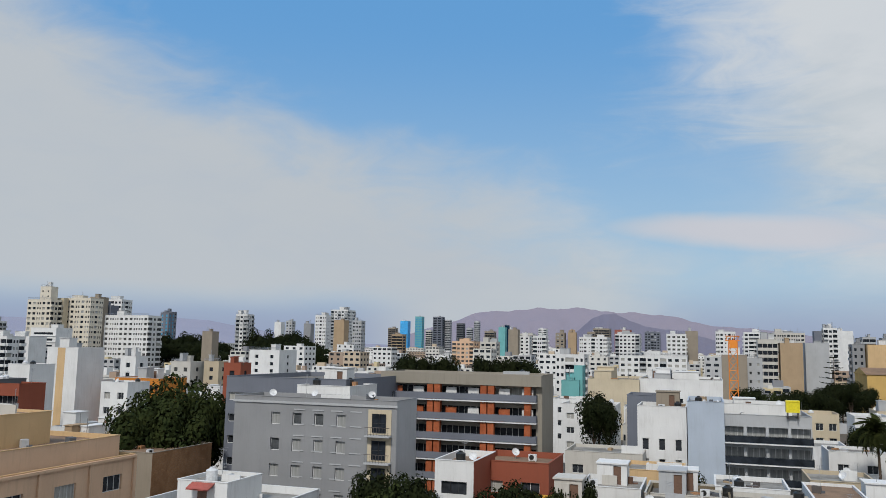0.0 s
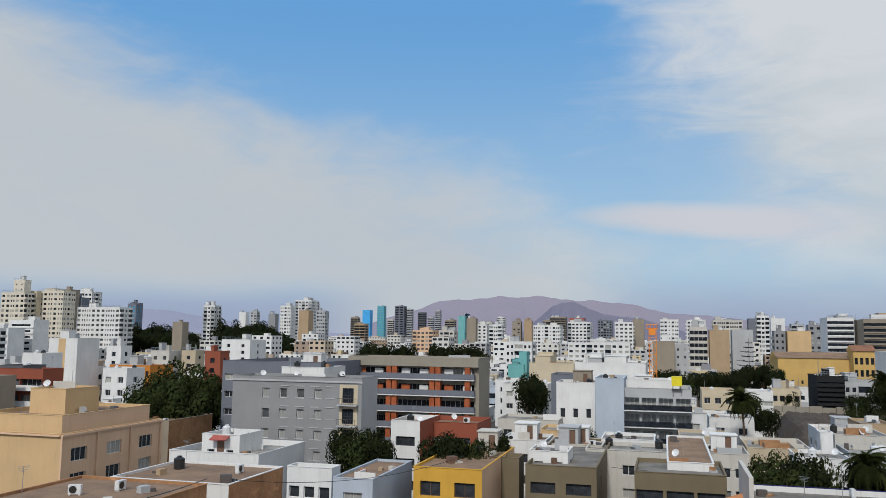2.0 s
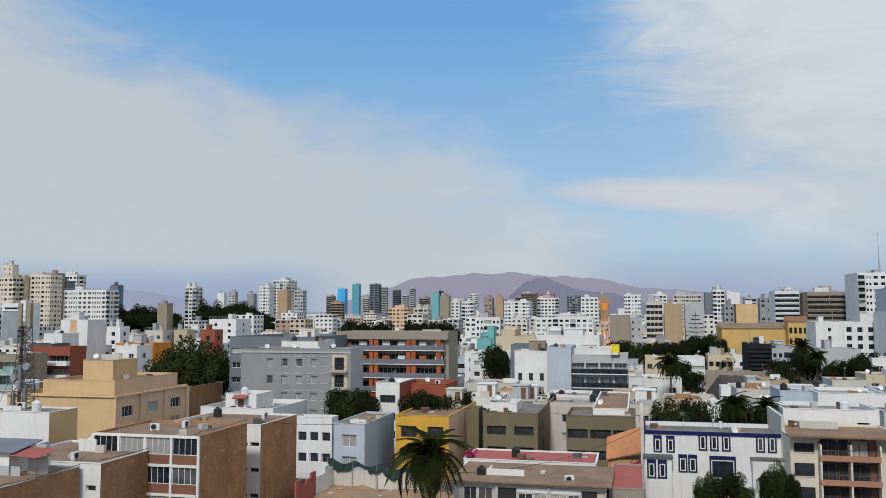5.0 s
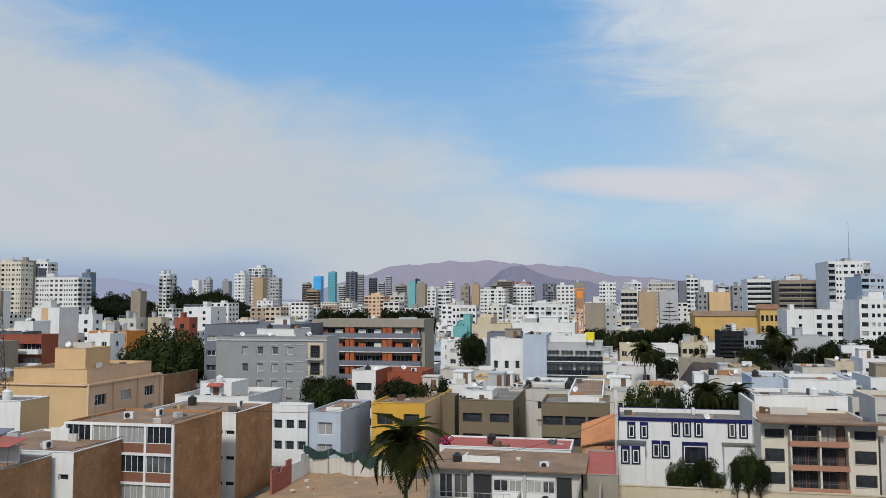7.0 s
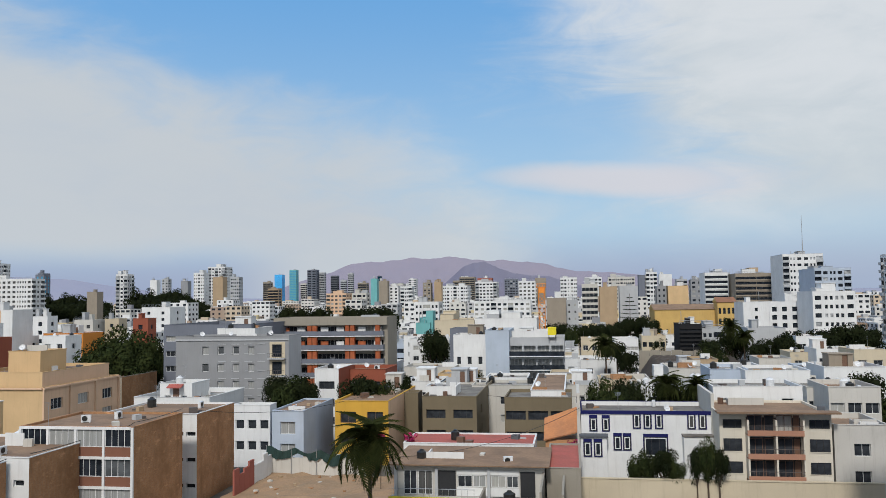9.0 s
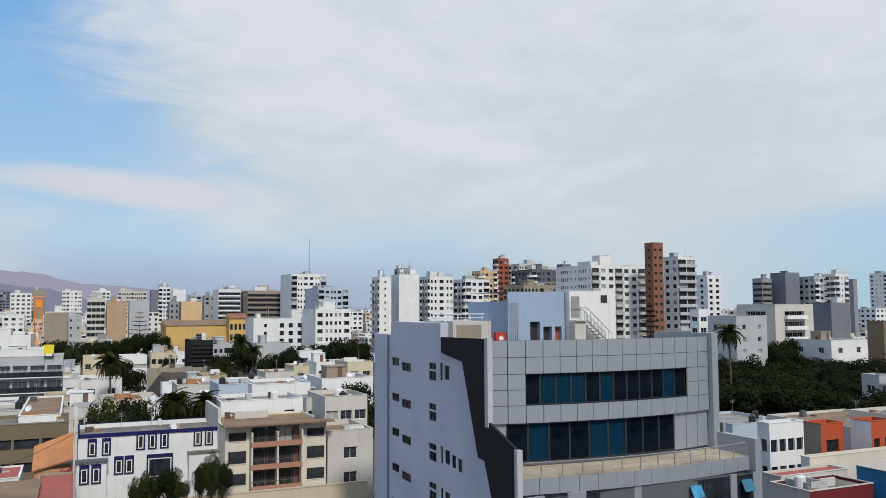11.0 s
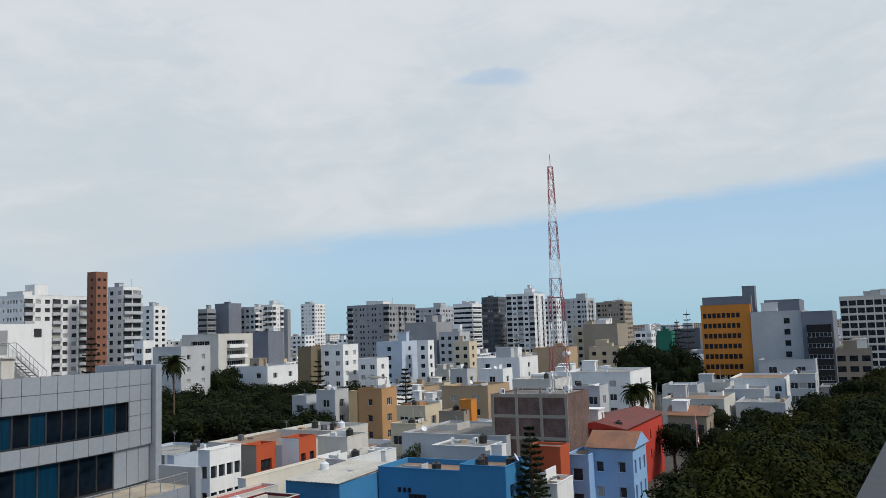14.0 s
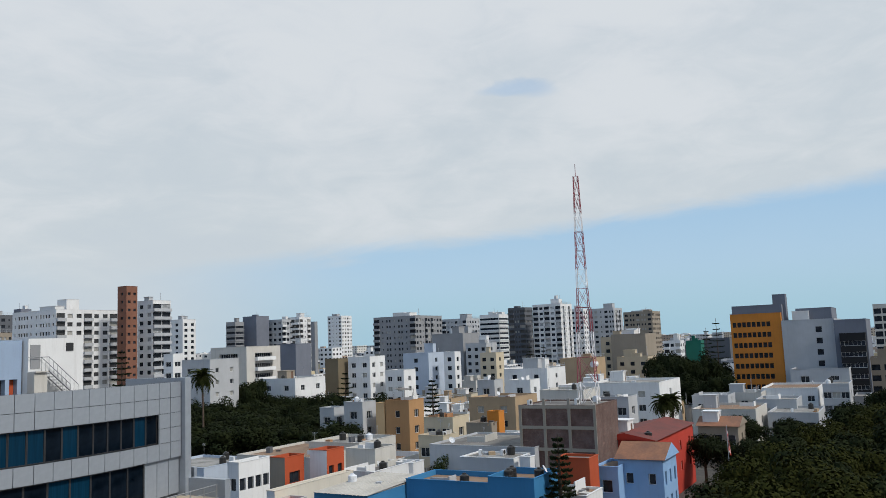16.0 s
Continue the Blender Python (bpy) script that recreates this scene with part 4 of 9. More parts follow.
bld(-69.82, -58.97, 354.20, 366.17, 20.22, 'white', F=('r', 3, 3.0, 1.4), roof='roof_grey', name='apartment_house', category='house', label='distant white apartment building', R=('r', 1, 3.0, 1.4), far=True)
bld(-58.33, -24.59, 478.22, 488.22, 19.79, 'white', F=('r', 8, 3.0, 1.4), roof='roof_grey', name='apartment_house', category='house', label='distant white apartment building', R=('r', 1, 3.0, 1.4), far=True)
bld(-179.60, -164.47, 574.81, 590.75, 26.69, 'peach', F=('r', 3, 3.0, 1.4), roof='roof_grey', name='apartment_tower', category='apartment tower', label='distant peach apartment building', R=('r', 1, 3.0, 1.4), far=True)
bld(-150.56, -140.33, 540.78, 551.44, 26.32, 'offwhite', F=('r', 2, 3.0, 1.4), roof='roof_grey', name='apartment_tower', category='apartment tower', label='distant off-white apartment building', R=('r', 1, 3.0, 1.4), far=True)
bld(-28.96, -20.67, 639.52, 646.15, 36.89, 'taupe', roof='roof_grey', name='apartment_tower', category='apartment tower', label='distant taupe building with a blind wall', far=True)
bld(-679.39, -661.19, 1777.84, 1796.34, 82.68, 'glass_sky', F=('r', 2, 8.0, 2.0), fs=4, roof='roof_grey', glass='glass_sky', name='skyscraper', category='skyscraper', label='distant blue glass high-rise on the skyline', parapet=1, R=('r', 1, 8.0, 2.0), far=True)
bld(-681.59, -664.34, 1883.38, 1900.90, 97.15, 'teal', F=('r', 2, 8.0, 2.0), fs=4, roof='roof_grey', glass='glass_sky', name='skyscraper', category='skyscraper', label='distant turquoise high-rise on the skyline', parapet=1, R=('r', 1, 8.0, 2.0), far=True)
bld(-609.34, -587.45, 1803.31, 1825.68, 93.48, 'slate', F=('r', 2, 8.0, 2.0), fs=4, roof='roof_grey', glass='glass_blue', name='skyscraper', category='skyscraper', label='distant slate grey high-rise on the skyline', parapet=1, R=('r', 1, 8.0, 2.0), far=True)
bld(-585.60, -572.93, 1820.04, 1832.88, 87.25, 'lightgrey', F=('r', 2, 8.0, 2.0), fs=4, roof='roof_grey', glass='glass', name='skyscraper', category='skyscraper', label='distant light grey high-rise on the skyline', parapet=1, R=('r', 1, 8.0, 2.0), far=True)
bld(-440.06, -427.49, 1435.91, 1448.70, 66.77, 'darkgrey', F=('r', 2, 8.0, 2.0), fs=4, roof='roof_grey', glass='glass_dark', name='skyscraper', category='skyscraper', label='distant dark grey high-rise on the skyline', parapet=1, R=('r', 1, 8.0, 2.0), far=True)
bld(-464.46, -453.86, 1636.82, 1647.56, 77.66, 'lightgrey', F=('r', 2, 8.0, 2.0), fs=4, roof='roof_grey', glass='glass', name='skyscraper', category='skyscraper', label='distant light grey high-rise on the skyline', parapet=1, R=('r', 1, 8.0, 2.0), far=True)
bld(-356.94, -349.38, 1457.83, 1463.89, 64.68, 'glass_blue', F=('r', 2, 8.0, 2.0), fs=4, roof='roof_grey', glass='glass_blue', name='skyscraper', category='skyscraper', label='distant dark blue glass high-rise on the skyline', parapet=1, R=('r', 1, 8.0, 2.0), far=True)
bld(-481.26, -469.64, 1209.94, 1221.74, 51.43, 'taupe', F=('r', 2, 8.0, 2.0), fs=3, roof='roof_grey', glass='glass', name='apartment_tower', category='apartment tower', label='distant taupe high-rise on the skyline', parapet=1, R=('r', 1, 8.0, 2.0), far=True)
bld(-328.80, -316.89, 840.10, 852.28, 35.22, 'tan', F=('r', 2, 8.0, 2.0), fs=3, roof='roof_grey', glass='glass', name='apartment_tower', category='apartment tower', label='distant tan high-rise on the skyline', parapet=1, R=('r', 1, 8.0, 2.0), far=True)
bld(-422.89, -412.76, 1440.63, 1450.91, 58.39, 'lightgrey', F=('r', 2, 8.0, 2.0), fs=4, roof='roof_grey', glass='glass', name='skyscraper', category='skyscraper', label='distant light grey high-rise on the skyline', parapet=1, R=('r', 1, 8.0, 2.0), far=True)
bld(-393.84, -386.02, 1134.88, 1142.80, 46.68, 'offwhite', F=('r', 2, 8.0, 2.0), fs=3, roof='roof_grey', glass='glass', name='apartment_tower', category='apartment tower', label='distant off-white high-rise on the skyline', parapet=1, R=('r', 1, 8.0, 2.0), far=True)
bld(-288.09, -275.50, 1063.29, 1076.21, 44.56, 'taupe', F=('r', 2, 8.0, 2.0), fs=3, roof='roof_grey', glass='glass', name='apartment_tower', category='apartment tower', label='distant taupe high-rise on the skyline', parapet=1, R=('r', 1, 8.0, 2.0), far=True)
bld(-222.53, -206.62, 976.71, 993.30, 40.27, 'offwhite', F=('r', 2, 8.0, 2.0), fs=3, roof='roof_grey', glass='glass', name='apartment_tower', category='apartment tower', label='distant off-white high-rise on the skyline', parapet=1, R=('r', 1, 8.0, 2.0), far=True)
bld(-131.89, -124.27, 890.84, 896.93, 41.34, 'taupe', F=('r', 3, 8.0, 2.0), fs=3, roof='roof_grey', glass='glass', name='apartment_tower', category='apartment tower', label='distant taupe high-rise on the skyline', parapet=1, R=('r', 1, 8.0, 2.0), far=True)
bld(-152.14, -131.59, 1090.82, 1113.11, 50.44, 'taupe', F=('r', 3, 8.0, 2.0), fs=3, roof='roof_grey', glass='glass', name='apartment_tower', category='apartment tower', label='distant taupe high-rise on the skyline', parapet=1, R=('r', 1, 8.0, 2.0), far=True)
bld(-77.51, -65.78, 997.43, 1006.81, 41.26, 'slate', F=('r', 3, 8.0, 2.0), fs=3, roof='roof_grey', glass='glass_blue', name='apartment_tower', category='apartment tower', label='distant slate grey high-rise on the skyline', parapet=1, R=('r', 1, 8.0, 2.0), far=True)
bld(-339.7, -310.3, 425.0, 437.0, 36.8, 'white', F=('r', 3, 3, 1.3), R=('r', 2, 3, 1.3), label='wide white apartment block with many small windows', roof='roof_white', name='apartment_tower', category='apartment tower', far=True)
bld(-380.9, -366.2, 470.0, 480.0, 48.7, 'white', F=('r', 3, 3, 1.3), R=('r', 2, 3, 1.3), label='tall white apartment tower with balconies', roof='roof_white', name='apartment_tower', category='apartment tower', far=True)
bld(-314.7, -297.6, 330.0, 340.0, 23.4, 'white', F=('g', 1, 1.2, 1.0), label='plain white block with a blind wall', roof='roof_white', name='apartment_house', category='apartment tower', far=True)
bld(-468.76, -462.01, 650.70, 657.52, 49.35, 'slate', F=('r', 2, 2.94, 1.0), roof='roof_grey', name='apartment_tower', category='apartment tower', label='slate grey apartment tower with banded windows', R=('r', 1, 2.94, 1.0), far=True)
bld(-322.25, -313.44, 532.33, 541.30, 42.44, 'white', F=('r', 2, 3.7, 1.0), roof='roof_grey', name='apartment_tower', category='apartment tower', label='white apartment tower with banded windows', R=('r', 1, 3.7, 1.0), far=True)
bld(-283.64, -277.18, 437.92, 444.48, 28.64, 'taupe', roof='roof_grey', name='apartment_tower', category='apartment tower', label='taupe tower with a blind wall', far=True)
bld(-438.35, -430.69, 788.16, 795.90, 45.62, 'white', roof='roof_grey', name='apartment_tower', category='apartment tower', label='white tower with a blind wall', far=True)
bld(-418.64, -411.49, 775.97, 783.19, 46.33, 'lightgrey', F=('r', 2, 2.7, 1.0), roof='roof_grey', name='apartment_tower', category='apartment tower', label='light grey apartment tower with banded windows', R=('r', 1, 2.7, 1.0), far=True)
bld(-365.40, -358.39, 713.47, 720.56, 42.00, 'grey', roof='roof_grey', name='apartment_tower', category='apartment tower', label='grey tower with a blind wall', far=True)
bld(-311.09, -301.74, 629.38, 638.90, 46.15, 'white', F=('r', 3, 2.52, 1.0), roof='roof_grey', name='apartment_tower', category='apartment tower', label='white apartment tower with banded windows', R=('r', 1, 2.52, 1.0), far=True)
bld(-327.00, -310.92, 689.84, 706.43, 53.59, 'white', F=('r', 3, 3.68, 1.0), roof='roof_grey', name='apartment_tower', category='apartment tower', label='white apartment tower with banded windows', R=('r', 2, 3.68, 1.0), far=True)
bld(-271.68, -263.63, 581.35, 589.55, 40.61, 'tan', roof='roof_grey', name='apartment_tower', category='apartment tower', label='tan tower with a blind wall', far=True)
bld(-280.19, -272.43, 632.26, 640.15, 42.18, 'lightgrey', F=('r', 3, 1.86, 1.0), roof='roof_grey', name='apartment_tower', category='apartment tower', label='light grey apartment tower with banded windows', R=('r', 1, 1.86, 1.0), far=True)
bld(-207.14, -204.65, 257.89, 260.40, 17.99, 'offwhite', roof='roof_white', label='off-white house among flat roofs', name='house', far=True)
bld(-205.89, -202.01, 261.97, 265.90, 17.94, 'white', roof='roof_white', label='white house among flat roofs', name='house', far=True)
bld(-177.39, -172.09, 243.86, 249.27, 17.61, 'white', F=('g', 1, 1.4, 1.3), roof='roof_white', label='white house among flat roofs', R=('g', 1, 1.4, 1.3), name='house')
bld(-151.17, -147.04, 200.67, 204.87, 12.88, 'white', F=('g', 1, 1.4, 1.3), roof='roof_white', label='white house among flat roofs', R=('g', 1, 1.4, 1.3), name='house')
bld(-125.89, -119.73, 176.48, 182.85, 13.94, 'white', F=('g', 2, 1.4, 1.3), roof='roof_white', label='white house among flat roofs', R=('g', 1, 1.4, 1.3), name='house')
bld(-147.63, -144.66, 177.60, 180.61, 15.2, 'white', F=('g', 1, 1.4, 1.3), roof='roof_white', label='white house among flat roofs', R=('g', 1, 1.4, 1.3), name='house')
bld(-189.31, -175.76, 333.30, 347.50, 19.63, 'white', F=('g', 2, 1.4, 1.3), roof='roof_white', label='white house among flat roofs', R=('g', 1, 1.4, 1.3), name='house', far=True)
bld(-131.10, -126.25, 225.93, 230.89, 16.90, 'redbrick', F=('g', 1, 1.4, 1.3), roof='roof_white', label='red-brown house among flat roofs', R=('g', 1, 1.4, 1.3), name='house')
bld(-124.52, -119.05, 145.85, 151.49, 15.44, 'darkgrey', roof='roof_white', label='dark grey house among flat roofs', name='house')
bld(-184.03, -176.47, 276.43, 284.20, 15.64, 'offwhite', F=('g', 2, 1.4, 1.3), roof='roof_white', label='off-white house among flat roofs', R=('g', 1, 1.4, 1.3), name='house', far=True)
bld(-174.87, -169.20, 281.61, 287.41, 15.78, 'beige', F=('g', 1, 1.4, 1.3), roof='roof_white', label='beige house among flat roofs', R=('g', 1, 1.4, 1.3), name='house', far=True)
bld(-124.12, -114.25, 145.41, 150.60, 14.92, 'redbrick', F=('p', 2, 6, 1.9), trim='white', roof='roof_grey', name='apartment_house', label='red-brown apartment house with white balcony bands')
bld(-2.80, 5.54, 189.99, 199.99, 7.36, 'white', F=('g', 2, 1.5, 1.2), roof='roof_white', label='white low house with flat roof', parapet=0.4, name='house')
bld(1.31, 9.02, 179.93, 187.93, 7.80, 'white', F=('g', 2, 1.5, 1.2), roof='roof_white', label='white low house with flat roof', parapet=0.4, name='house')
bld(19.63, 24.99, 124.01, 133.01, 10.72, 'paleblue', roof='roof_white', label='pale blue low house with flat roof', parapet=0.4, name='house')
bld(22.63, 29.13, 132.49, 141.49, 10.28, 'white', F=('g', 3, 1.5, 1.2), roof='roof_white', label='white low house with flat roof', parapet=0.4, name='house')
bld(23.95, 32.68, 120.72, 129.72, 10.81, 'white', F=('g', 4, 1.5, 1.2), roof='roof_white', label='white low house with flat roof', parapet=0.4, name='house')
bld(16.37, 26.58, 101.75, 109.75, 10.62, 'white', fs=1.9, F=('g', 3, 1.3, 1.0), roof='roof_white', label='white low house with flat roof', parapet=0.4, name='house')
bld(37.83, 42.95, 144.46, 153.46, 9.19, 'paleblue', roof='roof_white', label='pale blue low house with flat roof', parapet=0.4, name='house')
bld(30.11, 36.22, 113.24, 122.24, 9.30, 'offwhite', F=('g', 3, 1.5, 1.2), roof='roof_white', label='off-white low house with flat roof', parapet=0.4, name='house')
bld(13.09, 14.60, 139.31, 142.31, 9.93, 'white', roof='roof_white', label='white low house with flat roof', parapet=0.4, name='house')
bld(16.52, 23.54, 148.65, 158.65, 8.75, 'offwhite', F=('g', 2, 1.5, 1.2), roof='roof_white', label='off-white low house with flat roof', parapet=0.4, name='house')
bld(-2.22, 3.84, 134.00, 143.00, 7.29, 'offwhite', F=('g', 3, 1.5, 1.2), roof='roof_white', label='off-white low house with flat roof', parapet=0.4, name='house')
bld(3.96, 10.07, 137.82, 145.82, 7.74, 'beige', F=('g', 2, 1.5, 1.2), roof='roof_white', label='beige low house with flat roof', parapet=0.4, name='house')
bld(9.01, 15.02, 130.45, 138.45, 7.72, 'white', F=('g', 3, 1.5, 1.2), roof='roof_white', label='white low house with flat roof', parapet=0.4, name='house')
bld(15.53, 21.46, 134.73, 142.73, 8.10, 'lightgrey', F=('g', 2, 1.5, 1.2), roof='roof_white', label='light grey low house with flat roof', parapet=0.4, name='house')
bld(-34.40, -23.91, 162.41, 171.41, 7.85, 'offwhite', F=('g', 3, 1.5, 1.2), roof='roof_white', label='off-white low house with flat roof', parapet=0.4, name='house')
bld(-28.11, -21.90, 132.67, 140.67, 8.01, 'white', F=('g', 3, 1.5, 1.2), roof='roof_white', label='white low house with flat roof', parapet=0.4, name='house')
bld(-21.48, -14.33, 131.79, 139.79, 7.87, 'offwhite', F=('g', 3, 1.5, 1.2), roof='roof_white', label='off-white low house with flat roof', parapet=0.4, name='house')
bld(-14.84, -7.78, 136.53, 144.53, 8.26, 'white', F=('g', 3, 1.5, 1.2), roof='roof_white', label='white low house with flat roof', parapet=0.4, name='house')
bld(-16.12, -2.11, 127.68, 135.68, 7.93, 'offwhite', F=('g', 4, 1.5, 1.2), roof='roof_white', label='off-white low house with flat roof', parapet=0.4, name='house')
bld(-25.03, -18.20, 148.44, 156.44, 7.76, 'sand', F=('g', 2, 1.5, 1.2), roof='roof_white', label='ochre low house with flat roof', parapet=0.4, name='house')
bld(-4.47, 2.55, 150.00, 159.00, 7.57, 'beige', F=('g', 2, 1.5, 1.2), roof='roof_white', label='beige low house with flat roof', parapet=0.4, name='house')
bld(22.80, 27.39, 163.08, 172.08, 9.17, 'tan', F=('g', 1, 1.5, 1.2), roof='roof_white', label='tan low house with flat roof', parapet=0.4, name='house')
bld(46.96, 53.90, 188.36, 197.36, 8.77, 'cream', F=('g', 2, 1.5, 1.2), roof='roof_white', label='cream low house with flat roof', parapet=0.4, name='house')
bld(37.53, 43.88, 175.33, 184.33, 8.44, 'offwhite', F=('g', 2, 1.5, 1.2), roof='roof_white', label='off-white low house with flat roof', parapet=0.4, name='house')
bld(-107.07, -89.60, 283.44, 295.44, 16.53, 'white', F=('g', 3, 1.5, 1.2), roof='roof_white', label='white low house with flat roof', parapet=0.4, name='house')
bld(-47.82, -39.65, 225.81, 235.81, 11.22, 'white', F=('g', 2, 1.5, 1.2), roof='roof_white', label='white low house with flat roof', parapet=0.4, name='house')
bld(-43.28, -32.62, 211.63, 221.63, 11.15, 'white', F=('g', 3, 1.5, 1.2), roof='roof_white', label='white low house with flat roof', parapet=0.4, name='house')
bld(-30.00, -10.12, 204.03, 210.03, 10.95, 'offwhite', roof='roof_white', label='off-white low house with flat roof', parapet=0.4, name='house')
bld(112.15, 117.18, 309.44, 318.44, 35.24, 'white', F=('r', 2, 1.16, 1.5), roof='roof_grey', name='apartment_tower', category='apartment tower', label='white apartment tower with banded windows', glass='glass', L=('r', 1, 1.16, 1.5), far=True)
bld(121.15, 130.20, 310.54, 319.54, 36.38, 'white', roof='roof_grey', name='apartment_tower', category='apartment tower', label='white tower with a blind wall', glass='glass', far=True)
bld(131.52, 136.77, 334.08, 343.08, 40.28, 'grey', F=('r', 1, 5.82, 1.5), roof='roof_grey', name='apartment_tower', category='apartment tower', label='grey apartment tower with banded windows', glass='glass', L=('r', 1, 5.82, 1.5), far=True)
bld(133.48, 144.27, 307.18, 318.39, 35.62, 'white', F=('r', 3, 2.58, 1.5), roof='roof_grey', name='apartment_tower', category='apartment tower', label='white apartment tower with banded windows', glass='glass', L=('r', 1, 2.58, 1.5), far=True)
bld(148.98, 160.46, 305.32, 317.23, 34.55, 'white', F=('r', 3, 2.87, 1.5), roof='roof_grey', name='apartment_tower', category='apartment tower', label='white apartment tower with banded windows', glass='glass', L=('r', 1, 2.87, 1.5), far=True)
bld(189.32, 199.11, 369.95, 379.98, 41.81, 'sand', F=('r', 1, 5.63, 1.5), roof='roof_grey', name='apartment_tower', category='apartment tower', label='ochre apartment tower with banded windows', glass='glass', L=('r', 1, 5.63, 1.5), far=True)
bld(203.03, 209.23, 375.93, 382.21, 48.87, 'redbrick', F=('r', 1, 3.22, 1.5), roof='roof_grey', name='apartment_tower', category='apartment tower', label='red-brown apartment tower with banded windows', glass='glass', L=('r', 1, 3.22, 1.5), far=True)
bld(220.72, 235.54, 384.62, 399.92, 46.88, 'offwhite', F=('r', 2, 5.84, 1.5), roof='roof_grey', name='apartment_tower', category='apartment tower', label='off-white apartment tower with banded windows', glass='glass', L=('r', 1, 5.84, 1.5), far=True)
bld(200.03, 219.10, 336.66, 356.59, 41.18, 'darkgrey', F=('r', 2, 5.67, 1.5), roof='roof_grey', name='apartment_tower', category='apartment tower', label='dark grey apartment tower with banded windows', glass='glass', L=('r', 2, 5.67, 1.5), far=True)
bld(259.08, 265.03, 401.09, 407.10, 48.33, 'slate', F=('r', 1, 7.42, 1.5), roof='roof_grey', name='apartment_tower', category='apartment tower', label='slate grey apartment tower with banded windows', glass='glass', L=('r', 1, 7.42, 1.5), far=True)
bld(162.12, 178.72, 278.94, 296.35, 31.52, 'taupe', F=('r', 3, 4.79, 1.5), roof='roof_grey', name='apartment_tower', category='apartment tower', label='taupe apartment tower with banded windows', glass='glass', L=('r', 1, 4.79, 1.5), far=True)
bld(35.39, 43.81, 123.84, 132.84, 10.83, 'white', F=('g', 2, 1.6, 1.3), roof='roof_tan', label='white low house with flat roof', name='house')
bld(30.92, 36.95, 106.75, 115.75, 9.84, 'offwhite', F=('g', 3, 1.6, 1.3), roof='roof_tan', label='off-white low house with flat roof', name='house')
bld(26.54, 31.99, 90.39, 99.39, 7.70, 'offwhite', F=('g', 1, 1.6, 1.3), roof='roof_tan', label='off-white low house with flat roof', name='house')
bld(50.64, 58.77, 181.97, 190.97, 9.67, 'white', F=('g', 3, 1.6, 1.3), roof='roof_tan', label='white low house with flat roof', name='house')
bld(51.43, 56.99, 161.13, 170.13, 10.84, 'cream', F=('g', 2, 1.6, 1.3), roof='roof_tan', label='cream low house with flat roof', name='house')
bld(54.44, 60.63, 212.35, 221.35, 10.91, 'white', F=('g', 2, 1.6, 1.3), roof='roof_tan', label='white low house with flat roof', name='house')
bld(166.13, 189.83, 238.40, 261.68, 37.50, 'white', L=('r', 3, 4, 1.4), label='broad white apartment tower with ribbon windows', roof='roof_grey', name='apartment_tower', category='apartment tower', F=('r', 4, 4, 1.4))
bld(175.79, 180.71, 246.81, 251.71, 41.58, 'white', label='white lift house on a tower', roof='roof_grey', name='stair_tower', category='tower', far=True)
bld(181.66, 186.09, 223.86, 228.27, 44.73, 'brown', L=('g', 1, 1.1, 0.9), fs=2.7, frame='frame_brown', glass='glass_dark', label='brown brick stair tower with small windows', roof='roof_grey', name='apartment_tower', category='apartment tower', F=('g', 2, 1.1, 0.9))
bld(191.14, 198.88, 222.20, 229.87, 40.13, 'white', L=('r', 1, 3.0, 1.3), label='white apartment tower beside a brown tower', roof='roof_grey', name='apartment_tower', category='apartment tower', F=('r', 2, 3.0, 1.3))
bld(282.20, 290.57, 306.93, 315.25, 38.39, 'white', L=('g', 1, 2, 1.4), label='white apartment tower with small windows', roof='roof_grey', name='apartment_tower', category='apartment tower', F=('g', 2, 2, 1.4), far=True)
bld(137.52, 146.84, 140.70, 149.84, 19.92, 'lightgrey', L=('g', 2, 1.1, 1.1), label='light grey apartment house with a blind wall', roof='roof_grey', name='apartment_house', category='apartment tower', F=('g', 2, 1.1, 1.1))
bld(142.96, 146.25, 158.96, 162.22, 21.57, 'white', L=('g', 1, 2, 1.2), label='white house with small windows', roof='roof_grey', name='house', category='house', F=('g', 1, 2, 1.2))
bld(165.68, 179.42, 155.82, 169.17, 22.72, 'offwhite', L=('p', 1, 7, 1.9), trim='white', glass='glass_dark', label='apartment house with white balcony bands', roof='roof_grey', name='apartment_house', category='apartment tower', F=('p', 1, 7, 1.9))
bld(300.72, 306.89, 290.15, 296.28, 36.36, 'grey', L=('r', 1, 8.53, 1.15), label='grey apartment tower with banded windows', roof='roof_grey', name='apartment_tower', category='apartment tower', F=('r', 1, 8.53, 1.15), far=True)
bld(310.77, 320.13, 285.30, 294.56, 39.12, 'slate', label='slate grey tower with a blind wall', roof='roof_grey', name='apartment_tower', category='apartment tower', far=True)
bld(323.00, 332.63, 279.12, 288.64, 37.23, 'lightgrey', L=('r', 2, 3.83, 1.15), label='light grey apartment tower with banded windows', roof='roof_grey', name='apartment_tower', category='apartment tower', F=('r', 1, 3.83, 1.15), far=True)
bld(330.43, 339.81, 273.67, 282.93, 38.23, 'white', L=('r', 2, 2.51, 1.15), label='white apartment tower with banded windows', roof='roof_grey', name='apartment_tower', category='apartment tower', F=('r', 2, 2.51, 1.15), far=True)
bld(327.68, 330.10, 261.52, 263.94, 35.22, 'grey', label='grey tower with a blind wall', roof='roof_grey', name='apartment_tower', category='apartment tower', far=True)
bld(250.78, 260.31, 209.84, 219.22, 23.74, 'slate', label='slate grey tower with a blind wall', roof='roof_grey', name='apartment_tower', category='apartment tower', far=True)
